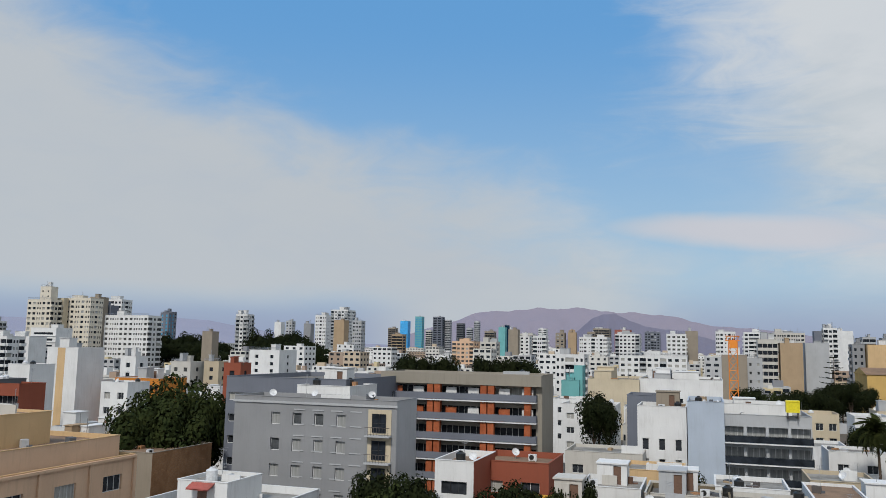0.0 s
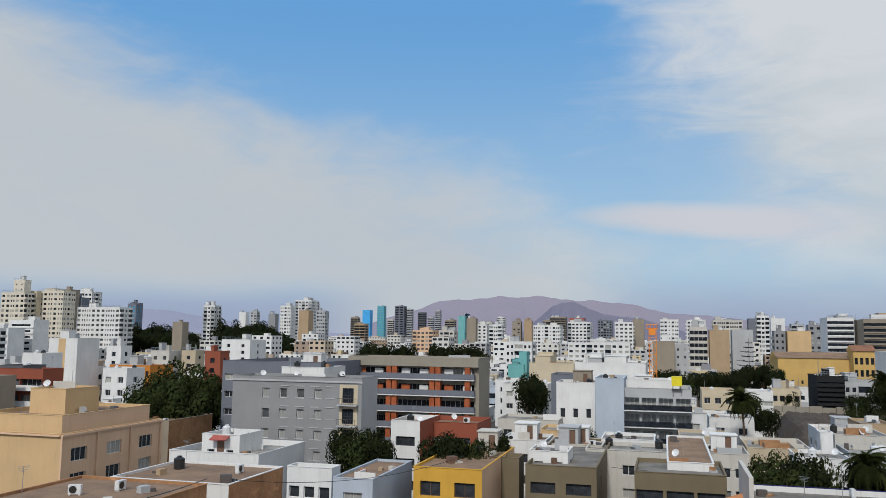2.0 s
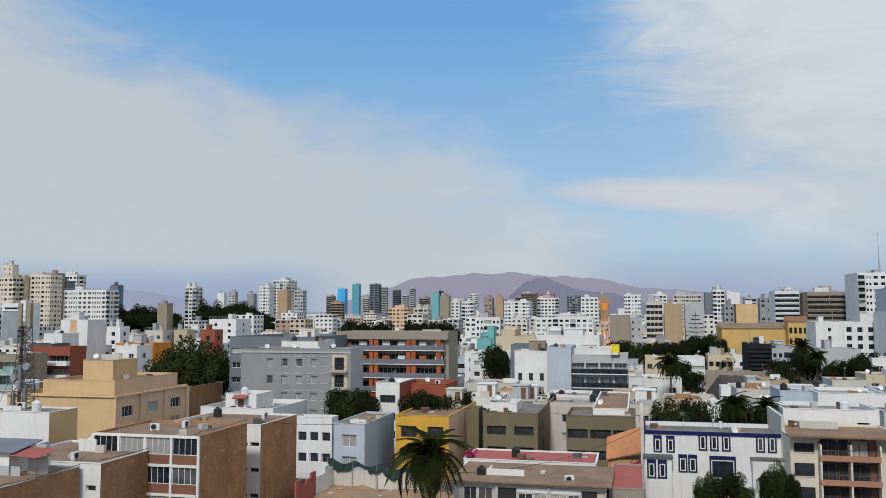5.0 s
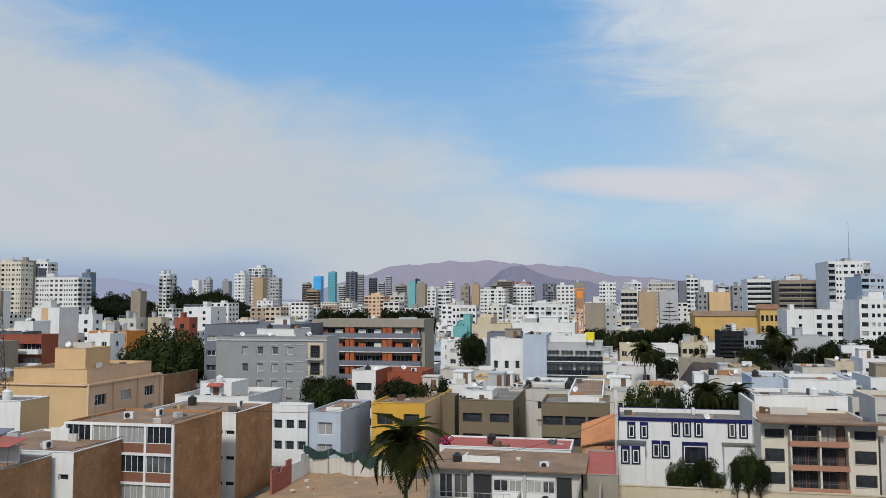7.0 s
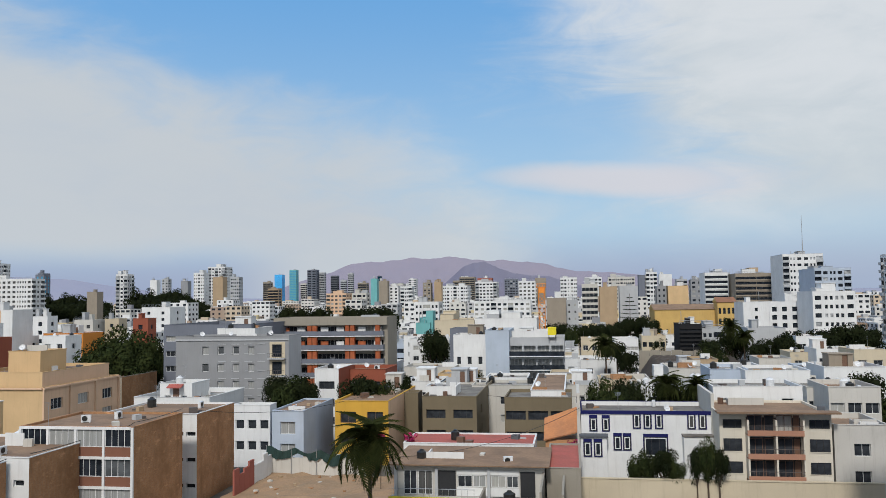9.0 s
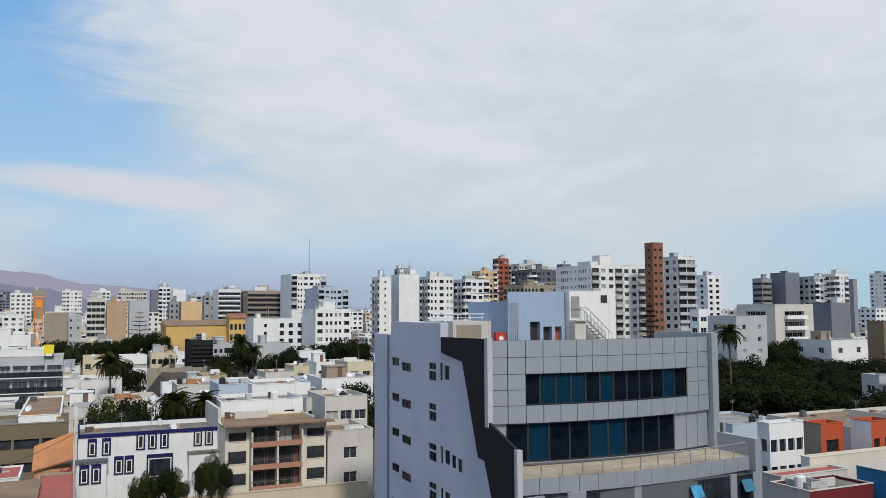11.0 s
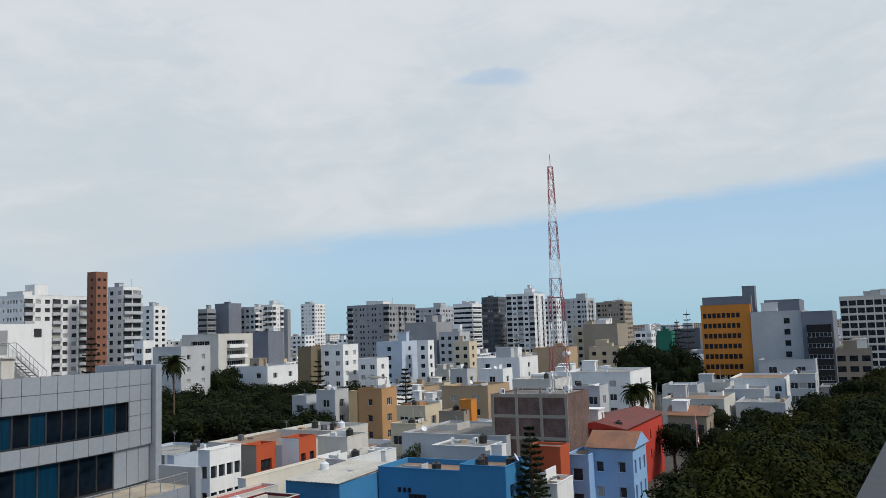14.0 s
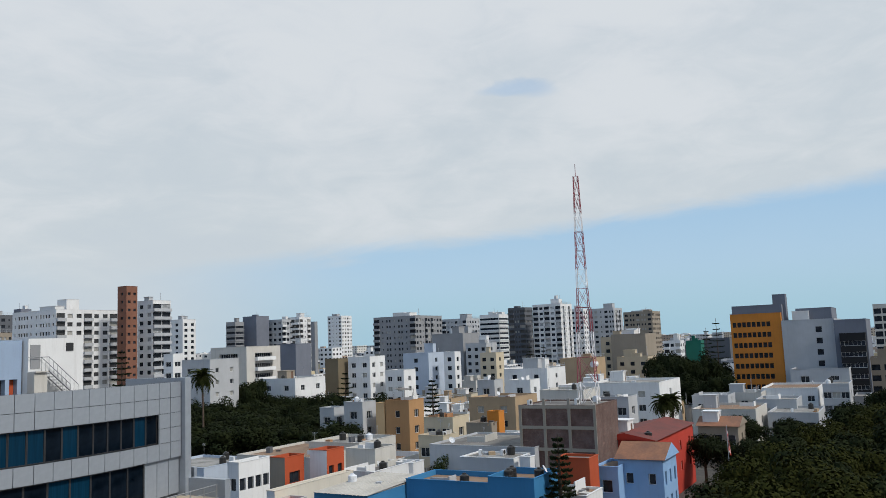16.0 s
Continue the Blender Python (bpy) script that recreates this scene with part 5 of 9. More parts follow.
bld(493.81, 507.01, 368.42, 381.44, 45.52, 'white', L=('r', 3, 2.84, 1.15), label='white apartment tower with banded windows', roof='roof_grey', name='apartment_tower', category='apartment tower', F=('r', 2, 2.84, 1.15), far=True)
bld(335.48, 361.34, 205.71, 230.31, 35.59, 'grey', L=('r', 2, 3.2, 1.15), label='grey apartment tower with banded windows', roof='roof_grey', name='apartment_tower', category='apartment tower', F=('r', 2, 3.2, 1.15), far=True)
bld(420.68, 437.89, 222.89, 239.55, 35.67, 'lightgrey', L=('r', 3, 4.74, 1.15), label='light grey apartment tower with banded windows', roof='roof_grey', name='apartment_tower', category='apartment tower', F=('r', 1, 4.74, 1.15), far=True)
bld(421.38, 434.04, 202.06, 214.39, 36.96, 'white', L=('r', 1, 15.59, 1.15), label='white apartment tower with banded windows', roof='roof_grey', name='apartment_tower', category='apartment tower', F=('r', 1, 15.59, 1.15), far=True)
bld(409.97, 420.48, 180.45, 190.69, 39.51, 'darkgrey', L=('r', 2, 3.63, 1.15), label='dark grey apartment tower with banded windows', roof='roof_grey', name='apartment_tower', category='apartment tower', F=('r', 1, 3.63, 1.15), far=True)
bld(398.03, 414.67, 154.84, 170.72, 39.83, 'white', L=('r', 2, 3.2, 1.15), label='white apartment tower with banded windows', roof='roof_grey', name='apartment_tower', category='apartment tower', F=('r', 1, 3.2, 1.15), far=True)
bld(403.41, 408.12, 157.73, 162.38, 42.63, 'white', label='white tower with a blind wall', roof='roof_grey', name='apartment_tower', category='apartment tower', far=True)
bld(431.88, 439.46, 154.68, 162.10, 37.63, 'white', L=('r', 1, 3.94, 1.15), label='white apartment tower with banded windows', roof='roof_grey', name='apartment_tower', category='apartment tower', F=('r', 1, 3.94, 1.15), far=True)
bld(445.70, 461.75, 141.60, 156.86, 37.70, 'lightgrey', L=('r', 2, 3.2, 1.15), label='light grey apartment tower with banded windows', roof='roof_grey', name='apartment_tower', category='apartment tower', F=('r', 1, 3.2, 1.15), far=True)
bld(480.58, 499.15, 129.35, 146.78, 35.76, 'taupe', L=('r', 2, 3.2, 1.15), label='taupe apartment tower with banded windows', roof='roof_grey', name='apartment_tower', category='apartment tower', F=('r', 1, 3.2, 1.15), far=True)
bld(368.92, 376.67, 87.41, 94.85, 18.61, 'white', L=('r', 2, 2.3, 1.15), label='white apartment tower with banded windows', roof='roof_grey', name='apartment_tower', category='apartment tower', F=('r', 1, 2.3, 1.15), far=True)
bld(380.35, 389.28, 81.99, 90.49, 16.18, 'darkgrey', label='dark grey tower with a blind wall', roof='roof_grey', name='apartment_tower', category='apartment tower', far=True)
bld(402.45, 415.83, 72.22, 84.55, 18.76, 'darkgrey', label='dark grey tower with a blind wall', roof='roof_grey', name='apartment_tower', category='apartment tower', far=True)
bld(376.85, 383.86, 80.20, 86.93, 18.25, 'green', label='building site wrapped in green net', roof='roof_grey', name='apartment_tower', category='apartment tower', far=True)
bld(158.02, 170.00, 132.58, 144.19, 14.45, 'white', L=('g', 2, 1.5, 1.3), roof='roof_white', label='white house with flat roof and small windows', parapet=0.4, F=('g', 2, 1.5, 1.3), name='house')
bld(184.12, 188.78, 138.87, 143.47, 18.53, 'olive', roof='roof_white', label='olive blind-walled house with flat roof', parapet=0.4, name='house')
bld(187.07, 194.72, 130.10, 137.59, 18.86, 'white', L=('g', 2, 1.5, 1.3), roof='roof_white', label='white house with flat roof and small windows', parapet=0.4, F=('g', 2, 1.5, 1.3), name='house')
bld(189.27, 195.51, 120.46, 126.57, 14.83, 'white', L=('g', 2, 1.5, 1.3), roof='roof_white', label='white house with flat roof and small windows', parapet=0.4, F=('g', 1, 1.5, 1.3), name='house')
bld(223.18, 233.05, 132.48, 142.06, 18.89, 'paleblue', L=('g', 1, 1.5, 1.3), roof='roof_white', label='pale blue house with flat roof and small windows', parapet=0.4, F=('g', 1, 1.5, 1.3), name='house')
bld(225.15, 229.17, 124.01, 127.98, 18.95, 'white', L=('g', 1, 1.5, 1.3), roof='roof_white', label='white house with flat roof and small windows', parapet=0.4, F=('g', 1, 1.5, 1.3), name='house')
bld(287.74, 302.83, 154.40, 168.89, 25.49, 'grey', roof='roof_white', label='grey blind-walled house with flat roof', parapet=0.4, name='house', far=True)
bld(284.33, 293.74, 142.27, 151.43, 21.24, 'lightgrey', L=('g', 3, 1.5, 1.3), roof='roof_white', label='light grey house with flat roof and small windows', parapet=0.4, F=('g', 1, 1.5, 1.3), name='house', far=True)
bld(259.52, 266.01, 126.26, 132.61, 17.72, 'cream', L=('g', 2, 1.5, 1.3), roof='roof_tan', label='cream house with flat roof and small windows', parapet=0.4, F=('g', 1, 1.5, 1.3), name='house')
bld(219.35, 234.04, 90.62, 104.33, 13.31, 'white', L=('g', 2, 1.5, 1.3), roof='roof_white', label='white house with flat roof and small windows', parapet=0.4, F=('g', 1, 1.5, 1.3), name='house')
bld(295.33, 306.49, 89.01, 99.57, 21.51, 'beige', L=('g', 2, 1.5, 1.3), roof='roof_white', label='beige house with flat roof and small windows', parapet=0.4, F=('g', 1, 1.5, 1.3), name='house', far=True)
bld(292.05, 305.96, 81.54, 94.44, 22.35, 'taupe', roof='roof_tan', label='taupe blind-walled house with flat roof', parapet=0.4, name='house', far=True)
bld(277.95, 289.69, 77.28, 88.27, 14.40, 'beige', L=('g', 3, 1.5, 1.3), roof='roof_white', label='beige house with flat roof and small windows', parapet=0.4, F=('g', 1, 1.5, 1.3), name='house')
bld(262.49, 275.23, 91.54, 103.53, 14.85, 'tan', roof='roof_tan', label='tan blind-walled house with flat roof', parapet=0.4, name='house')
bld(156.29, 160.47, 76.70, 80.79, 13.46, 'lightgrey', L=('g', 1, 1.5, 1.3), roof='roof_white', label='light grey house with flat roof and small windows', parapet=0.4, F=('g', 1, 1.5, 1.3), name='house')
bld(173.03, 178.70, 75.76, 81.24, 12.50, 'white', L=('g', 1, 1.5, 1.3), roof='roof_white', label='white house with flat roof and small windows', parapet=0.4, F=('g', 1, 1.5, 1.3), name='house')
bld(147.84, 158.89, 68.18, 78.52, 10.45, 'tan', L=('g', 2, 1.5, 1.3), roof='roof_tan', label='tan house with flat roof and small windows', parapet=0.4, F=('g', 1, 1.5, 1.3), name='house')
bld(148.85, 158.50, 54.26, 63.21, 11.69, 'offwhite', L=('g', 1, 1.5, 1.3), roof='roof_white', label='off-white house with flat roof and small windows', parapet=0.4, F=('g', 1, 1.5, 1.3), name='house')
bld(133.17, 138.33, 40.78, 45.66, 11.56, 'lightgrey', L=('g', 2, 1.5, 1.3), roof='roof_white', label='light grey house with flat roof and small windows', parapet=0.4, F=('g', 1, 1.5, 1.3), name='house')
bld(167.12, 184.88, 44.51, 59.67, 11.93, 'white', L=('g', 2, 1.5, 1.3), roof='roof_white', label='white house with flat roof and small windows', parapet=0.4, F=('g', 1, 1.5, 1.3), name='house')
bld(119.98, 123.30, 91.69, 94.97, 10.76, 'lightgrey', L=('g', 1, 1.5, 1.3), roof='roof_white', label='light grey house with flat roof and small windows', parapet=0.4, F=('g', 1, 1.5, 1.3), name='house')
bld(119.64, 123.83, 85.08, 89.19, 11.81, 'lightgrey', L=('g', 1, 1.5, 1.3), roof='roof_white', label='light grey house with flat roof and small windows', parapet=0.4, F=('g', 1, 1.5, 1.3), name='house')
bld(120.75, 122.57, 81.17, 82.97, 11.56, 'sand', roof='roof_white', label='ochre blind-walled house with flat roof', parapet=0.4, name='house')
bld(120.76, 125.78, 76.02, 80.91, 12.02, 'ochre_dark', L=('g', 1, 1.0, 1.2), roof='roof_tan', label='brown-orange house with flat roof and small windows', parapet=0.4, F=('g', 1, 1.5, 1.3), name='house')
bld(112.38, 117.86, 62.73, 68.01, 10.02, 'cream', L=('g', 2, 1.5, 1.3), roof='roof_tan', label='cream house with flat roof and small windows', parapet=0.4, F=('g', 1, 1.5, 1.3), name='house')
bld(111.91, 116.41, 55.74, 60.09, 9.30, 'taupe', L=('g', 1, 1.5, 1.3), roof='roof_tan', label='taupe house with flat roof and small windows', parapet=0.4, F=('g', 1, 1.5, 1.3), name='house')
bld(101.42, 105.71, 58.25, 62.42, 8.58, 'cream', L=('g', 2, 1.5, 1.3), roof='roof_tan', label='cream house with flat roof and small windows', parapet=0.4, F=('g', 1, 1.5, 1.3), name='house')
bld(113.81, 115.81, 55.38, 57.35, 10.87, 'orange', roof='roof_white', label='orange blind-walled house with flat roof', parapet=0.4, name='house')
bld(92.08, 101.29, 66.25, 74.99, 8.51, 'offwhite', roof='roof_white', label='off-white blind-walled house with flat roof', parapet=0.4, name='house')
bld(89.36, 94.35, 61.75, 66.58, 8.17, 'offwhite', roof='roof_white', label='off-white blind-walled house with flat roof', parapet=0.4, name='house')
bld(90.95, 93.68, 56.90, 59.58, 6.35, 'white', roof='roof_white', label='white blind-walled house with flat roof', parapet=0.4, name='house')
bld(89.32, 90.71, 39.64, 41.01, 7.89, 'white', L=('g', 1, 1.5, 1.3), roof='roof_white', label='white house with flat roof and small windows', parapet=0.4, F=('g', 1, 1.5, 1.3), name='house')
bld(181.16, 189.53, 33.78, 41.32, 8.20, 'lightgrey', L=('g', 2, 1.5, 1.3), roof='roof_white', label='light grey house with flat roof and small windows', parapet=0.4, F=('g', 1, 1.5, 1.3), name='house')
bld(192.30, 200.70, 28.68, 36.11, 8.00, 'offwhite', L=('g', 3, 1.5, 1.3), roof='roof_white', label='off-white house with flat roof and small windows', parapet=0.4, F=('g', 1, 1.5, 1.3), name='house')
bld(198.61, 217.65, 17.77, 29.56, 8.54, 'white', L=('g', 4, 1.5, 1.3), roof='roof_tan', label='white house with flat roof and small windows', parapet=0.4, F=('g', 1, 1.5, 1.3), name='house')
bld(189.53, 202.15, 10.90, 15.97, 9.92, 'lightgrey', L=('g', 3, 1.5, 1.3), roof='roof_white', label='light grey house with flat roof and small windows', parapet=0.4, F=('g', 1, 1.5, 1.3), name='house')
bld(176.42, 186.07, 19.82, 27.54, 7.72, 'lightgrey', L=('g', 2, 1.5, 1.3), roof='roof_white', label='light grey house with flat roof and small windows', parapet=0.4, F=('g', 1, 1.5, 1.3), name='house')
bld(163.88, 177.79, 14.88, 23.68, 6.29, 'lightgrey', L=('g', 3, 1.5, 1.3), roof='roof_white', label='light grey house with flat roof and small windows', parapet=0.4, F=('g', 1, 1.5, 1.3), name='house')
bld(157.12, 171.11, 24.68, 36.00, 7.45, 'offwhite', L=('g', 3, 1.5, 1.3), roof='roof_tan', label='off-white house with flat roof and small windows', parapet=0.4, F=('g', 1, 1.5, 1.3), name='house')
bld(199.79, 210.99, 7.64, 10.64, 6.52, 'grey', roof='roof_white', label='grey blind-walled house with flat roof', parapet=0.4, name='house')
BLUEH = bld(74.46, 80.63, 37.82, 47.54, 7.35, 'blue', roof='roof_tan', parapet=0.5, label='bright blue house with small dark windows')
BLUET = bld(74.46, 80.63, 32.75, 37.80, 7.9, 'blue', F=('g', 2, 1.0, 1.3), frame='frame_dark', glass='glass_dark', roof='roof_tan', parapet=0.6, label='taller bright blue end of a painted house')
BRKH = bld(96.51, 105.51, 33.88, 43.85, 13.57, 'darkbrick', roof='roof_grey', label='unfinished dark brick house with concrete frame', name='house', parapet=0.1)
REDH = bld(104.97, 126.14, 29.02, 36.86, 8.29, 'red', L=('g', 4, 0.8, 1.2, 1), F=('g', 4, 0.9, 1.3), roof='roof_red', label='red painted house with a rusty roof', parapet=0.2, name='house')
bld(237.47, 249.47, 28.80, 42.01, 25.83, 'orange', L=('g', 8, 1.0, 1.35, 0, 0.03, 0.80), fs=2.85, glass='glass_dark', frame='frame_brown', roof='roof_grey', label='orange office block with a dark attic', name='office_building', category='office building', cap='slate', parapet=1)
bld(239.53, 249.53, 28.60, 41.75, 28.48, 'slate', roof='roof_grey', label='dark grey attic on an orange block', name='roof_storey')
bld(242.21, 246.18, 27.83, 31.15, 31.30, 'slate', roof='roof_grey', label='dark grey lift house', name='stair_tower')
bld(237.01, 263.88, 15.68, 28.70, 23.87, 'lightgrey', L=('g', 1, 1.5, 1.5, 0, 0.5, 0.9), fs=3.0, roof='roof_grey', label='light grey block with one column of windows', name='office_building', category='office building', F=('g', 1, 1.6, 1.4))
bld(241.10, 259.95, 16.41, 25.32, 26.98, 'slate', roof='roof_grey', label='dark grey plant room on a roof', name='roof_storey')
bld(224.18, 261.17, 12.55, 26.04, 11.32, 'lightgrey', L=('g', 2, 2, 1.6), roof='roof_grey', label='pale grey annex of an office block', name='office_annex', F=('g', 1, 2, 1.6))
bld(231.72, 255.19, 8.58, 14.45, 19.88, 'black', roof='roof_grey', glass='glass_dark', L=('r', 1, 9, 1.2), label='black clad block beside a grey one', name='office_building', category='office building', F=('r', 1, 9, 1.2))
bld(235.70, 268.59, 8.25, 15.80, 23.44, 'slate', roof='roof_grey', label='dark grey upper storeys', name='roof_storey')
bld(349.98, 359.98, -16.97, 9.45, 29.68, 'offwhite', L=('g', 9, 2.5, 2.0), fs=2.9, roof='roof_grey', label='unfinished white tower with open window grid', name='apartment_tower', category='apartment tower', F=('g', 2, 1.9, 1.6), far=True)
bld(239.96, 249.96, -0.23, 8.56, 13.30, 'taupe', L=('g', 3, 2, 1.5), roof='roof_grey', label='taupe apartment house', name='apartment_house', F=('g', 1, 2, 1.5))
bld(-370.65, -354.60, 400.0, 408.0, 44.2, 'ivory', F=('r', 3, 3, 1.3), R=('r', 2, 3, 1.3), label='cream apartment tower with window columns', roof='roof_white', name='apartment_tower', category='apartment tower', far=True)
bld(-362.1, -353.9, 408.2, 412.0, 45.4, 'cream', F=('g', 2, 1.2, 1.2), label='tan middle part of a cream tower', roof='roof_white', name='apartment_tower', category='apartment tower', far=True)
bld(-357.3, -339.6, 413.0, 423.0, 45.8, 'ivory', F=('r', 3, 3, 1.3), R=('r', 3, 3, 1.3), label='broad cream apartment tower with balconies', roof='roof_white', name='apartment_tower', category='apartment tower', far=True)
bld(-363.5, -356.1, 401.0, 406.0, 51.3, 'ivory', F=('g', 2, 0.9, 0.9), label='cream lift tower above an apartment block', roof='roof_white', name='apartment_tower', category='apartment tower', far=True)
bld(-364.5, -357.5, 440.0, 448.0, 48.2, 'taupe', F=('g', 3, 0.9, 1.2), label='tall grey-brown apartment tower', roof='roof_white', name='apartment_tower', category='apartment tower', far=True)
bld(-363.0, -356.4, 449.0, 456.0, 43.7, 'slate', label='dark grey tower side', roof='roof_white', name='apartment_tower', category='apartment tower', far=True)
bld(-423.87, -416.15, 584.81, 592.61, 45.67, 'slate', F=('g', 2, 1.6, 1.9), glass='glass_sky', label='slate blue glass tower on the skyline', roof='roof_white', name='apartment_tower', category='apartment tower', R=('g', 2, 1.6, 1.9), far=True)
bld(-125.83, -116.80, 134.0, 142.0, 13.9, 'taupe', F=('p', 2, 3.9, 2.3), fs=2.9, glass='glass_pale', frame='frame_white', trim='white', rail='glass_pale', roof='roof_grey', name='apartment_house', label='taupe apartment house with pale blue glazing and white bands')
bld(-130.20, -125.85, 133.9, 141.0, 13.6, 'white', F=('p', 1, 3.4, 2.2), fs=2.9, glass='glass_pale', trim='white', rail='glass_pale', roof='roof_grey', name='apartment_house', label='white apartment house with pale blue glazed balconies')
bld(-424.29, -418.54, 427.10, 432.89, 32.92, 'white', F=('r', 1, 4.46, 1.0), roof='roof_grey', name='apartment_tower', category='apartment tower', label='white apartment tower with banded windows', R=('r', 1, 4.46, 1.0), far=True)
bld(-293.48, -284.07, 304.99, 314.57, 23.14, 'white', F=('r', 2, 3.4, 1.0), roof='roof_grey', name='apartment_tower', category='apartment tower', label='white apartment tower with banded windows', R=('r', 2, 3.4, 1.0), far=True)
bld(-312.0, -297.4, 345.0, 355.0, 27.6, 'white', F=('r', 1, 11, 1.0), label='white block with long window bands', roof='roof_white', name='apartment_house', category='apartment tower', far=True)
bld(-116.0, -108.7, 118.0, 124.0, 7.6, 'offwhite', F=('g', 2, 1.4, 1.1), roof='roof_grey', label='low off-white house with a cluttered flat roof')
bld(-103.1, -96.4, 112.0, 119.0, 8.7, 'white', F=('g', 2, 1.3, 1.1), roof='roof_tan', label='low white house below a phone mast')
STRIPE = bld(-152.40, -144.10, 190.0, 198.0, 20.2, 'white', roof='roof_white', name='apartment_house', label='white apartment house with a broad ochre stripe')
bld(-142.3, -130.5, 200.0, 210.0, 13.7, 'orange', F=('r', 2, 5.2, 1.3), trim='white', cap='white', roof='roof_tan', name='apartment_house', label='orange house with white roof edge and wide windows')
bld(-137.0, -132.0, 165.0, 171.0, 17.2, 'white', roof='roof_white', name='house', label='plain white house with a blind wall')
bld(-183.52, -175.07, 174.24, 182.93, 13.92, 'white', F=('r', 1, 4.46, 1.0), roof='roof_grey', name='house', category='house', label='white house with window bands', R=('r', 2, 4.46, 1.0))
bld(-240.40, -227.80, 232.63, 245.62, 17.58, 'offwhite', F=('r', 2, 4.99, 1.0), roof='roof_grey', name='house', category='house', label='off-white house with window bands', R=('r', 2, 4.99, 1.0), far=True)
SKYH = bld(92.04, 98.13, 24.74, 29.90, 7.92, 'skyblue', F=('g', 3, 0.7, 1.5), L=('g', 2, 0.85, 1.2), frame='frame_white', roof='roof_tan', parapet=0.1, name='house', label='sky blue house with white windows and a brown tiled roof')
TAUPEH = bld(139.22, 146.33, 24.83, 31.14, 6.57, 'taupe', L=('g', 3, 1.2, 1.5), roof='roof_tan', parapet=0.1, name='house', label='grey-brown villa with a low hipped roof', F=('g', 1, 1.2, 1.5))
bld(66.80, 71.75, 64.15, 65.80, 9.6, 'white', L=('g', 1, 0.8, 1.3), F=('g', 4, 0.95, 1.3), frame='frame_dark', glass='glass_dark', roof='roof_white', parapet=0.4, label='small white house with a row of dark-framed windows')
HALL = bld(67.50, 80.0, 47.70, 54.40, 7.2, 'blue', roof='roof_white', parapet=0.1, cap='offwhite', label='low blue hall with a pale corrugated roof', name='hall')
bld(82.0, 96.0, 66.5, 79.0, 8.1, 'offwhite', L=('g', 3, 1.2, 1.2), roof='roof_tan', parapet=0.25, label='low off-white house with a cluttered flat roof')
bld(83.0, 92.5, 57.6, 63.0, 6.3, 'white', F=('g', 2, 1.0, 1.1), L=('g', 1, 1.0, 1.1), roof='roof_grey', parapet=0.5, label='low white house with a walled roof yard')
bld(74.50, 78.00, 64.30, 66.60, 9.0, 'rust', F=('g', 1, 1.9, 1.3), side='taupe', glass='glass_dark', frame='frame_dark', roof='roof_grey', parapet=0.45, label='orange-red roof storey with a grey side and one wide window')
bld(78.00, 81.40, 60.85, 63.40, 9.5, 'rust', F=('g', 2, 0.9, 1.2), side='white', glass='glass_dark', frame='frame_dark', roof='roof_grey', parapet=0.45, label='narrow orange-red house front with white side walls')
bld(66.90, 81.0, 59.20, 60.30, 7.1, 'ivory', side='white', roof='roof_white', parapet=0.15, label='long white yard wall wing with worn paint')
bld(58.60, 66.60, 52.00, 56.40, 5.9, 'maroon', side='offwhite', roof='roof_grey', parapet=0.25, cap='offwhite', label='low yard building with a dark red front and grey roof')
bld(60.20, 69.0, 56.60, 58.90, 6.3, 'offwhite', roof='roof_red', parapet=0.15, label='narrow yard building with a faded red roof')
bld(85.87, 88.87, 31.10, 34.98, 8.69, 'rust', roof='roof_grey', parapet=0.2, label='tall rust red gable wall of a house', name='house')
bld(80.08, 85.08, 29.51, 33.25, 5.83, 'white', L=('g', 2, 1.2, 1.4), roof='roof_tan', parapet=0.2, label='low white house before a red gable', name='house')
bld(89.94, 95.94, 29.26, 31.95, 7.25, 'skyblue', L=('g', 1, 1.2, 1.4), roof='roof_tan', parapet=0.2, label='low sky blue wing of a house', name='house')
bld(95.16, 109.16, 41.52, 56.84, 8.39, 'lightgrey', roof='roof_grey', parapet=0.2, label='long grey hall with a sheet roof', name='hall')
bld(89.49, 94.49, 41.85, 49.10, 7.9, 'white', side='lightgrey', F=('g', 1, 2.4, 0.8), L=('g', 3, 1.5, 0.45), glass='glass_dark', frame='frame_dark', roof='roof_white', parapet=0.1, label='grey hall front with slit windows and a white end')


# ---- palms and pines ----
def frond_mesh(n=22):
    s = Soup()
    for i in range(n):
        k = (i + 0.5) / n
        x, z = k, 0.30 * math.sin(k * 2.2) - 0.62 * k * k * k
        k2 = (i + 1.5) / n
        x2, z2 = k2, 0.30 * math.sin(k2 * 2.2) - 0.62 * k2 ** 3
        s.bar((x - 0.5 / n, 0, z), (x2 - 0.5 / n, 0, z2), 0.012 * (1.2 - k), 0, 3)
        w = 0.34 * math.sin(math.pi * min(1, 0.12 + k * 0.9)) + 0.03
        for sg in (-1, 1):
            s.tri((x - 0.01, 0, z), (x + 0.05, 0, z), (x + 0.14, sg * w, z - 0.08 - 0.12 * k))
    return s.mesh("frond", ("leaf_palm",))


FROND = []


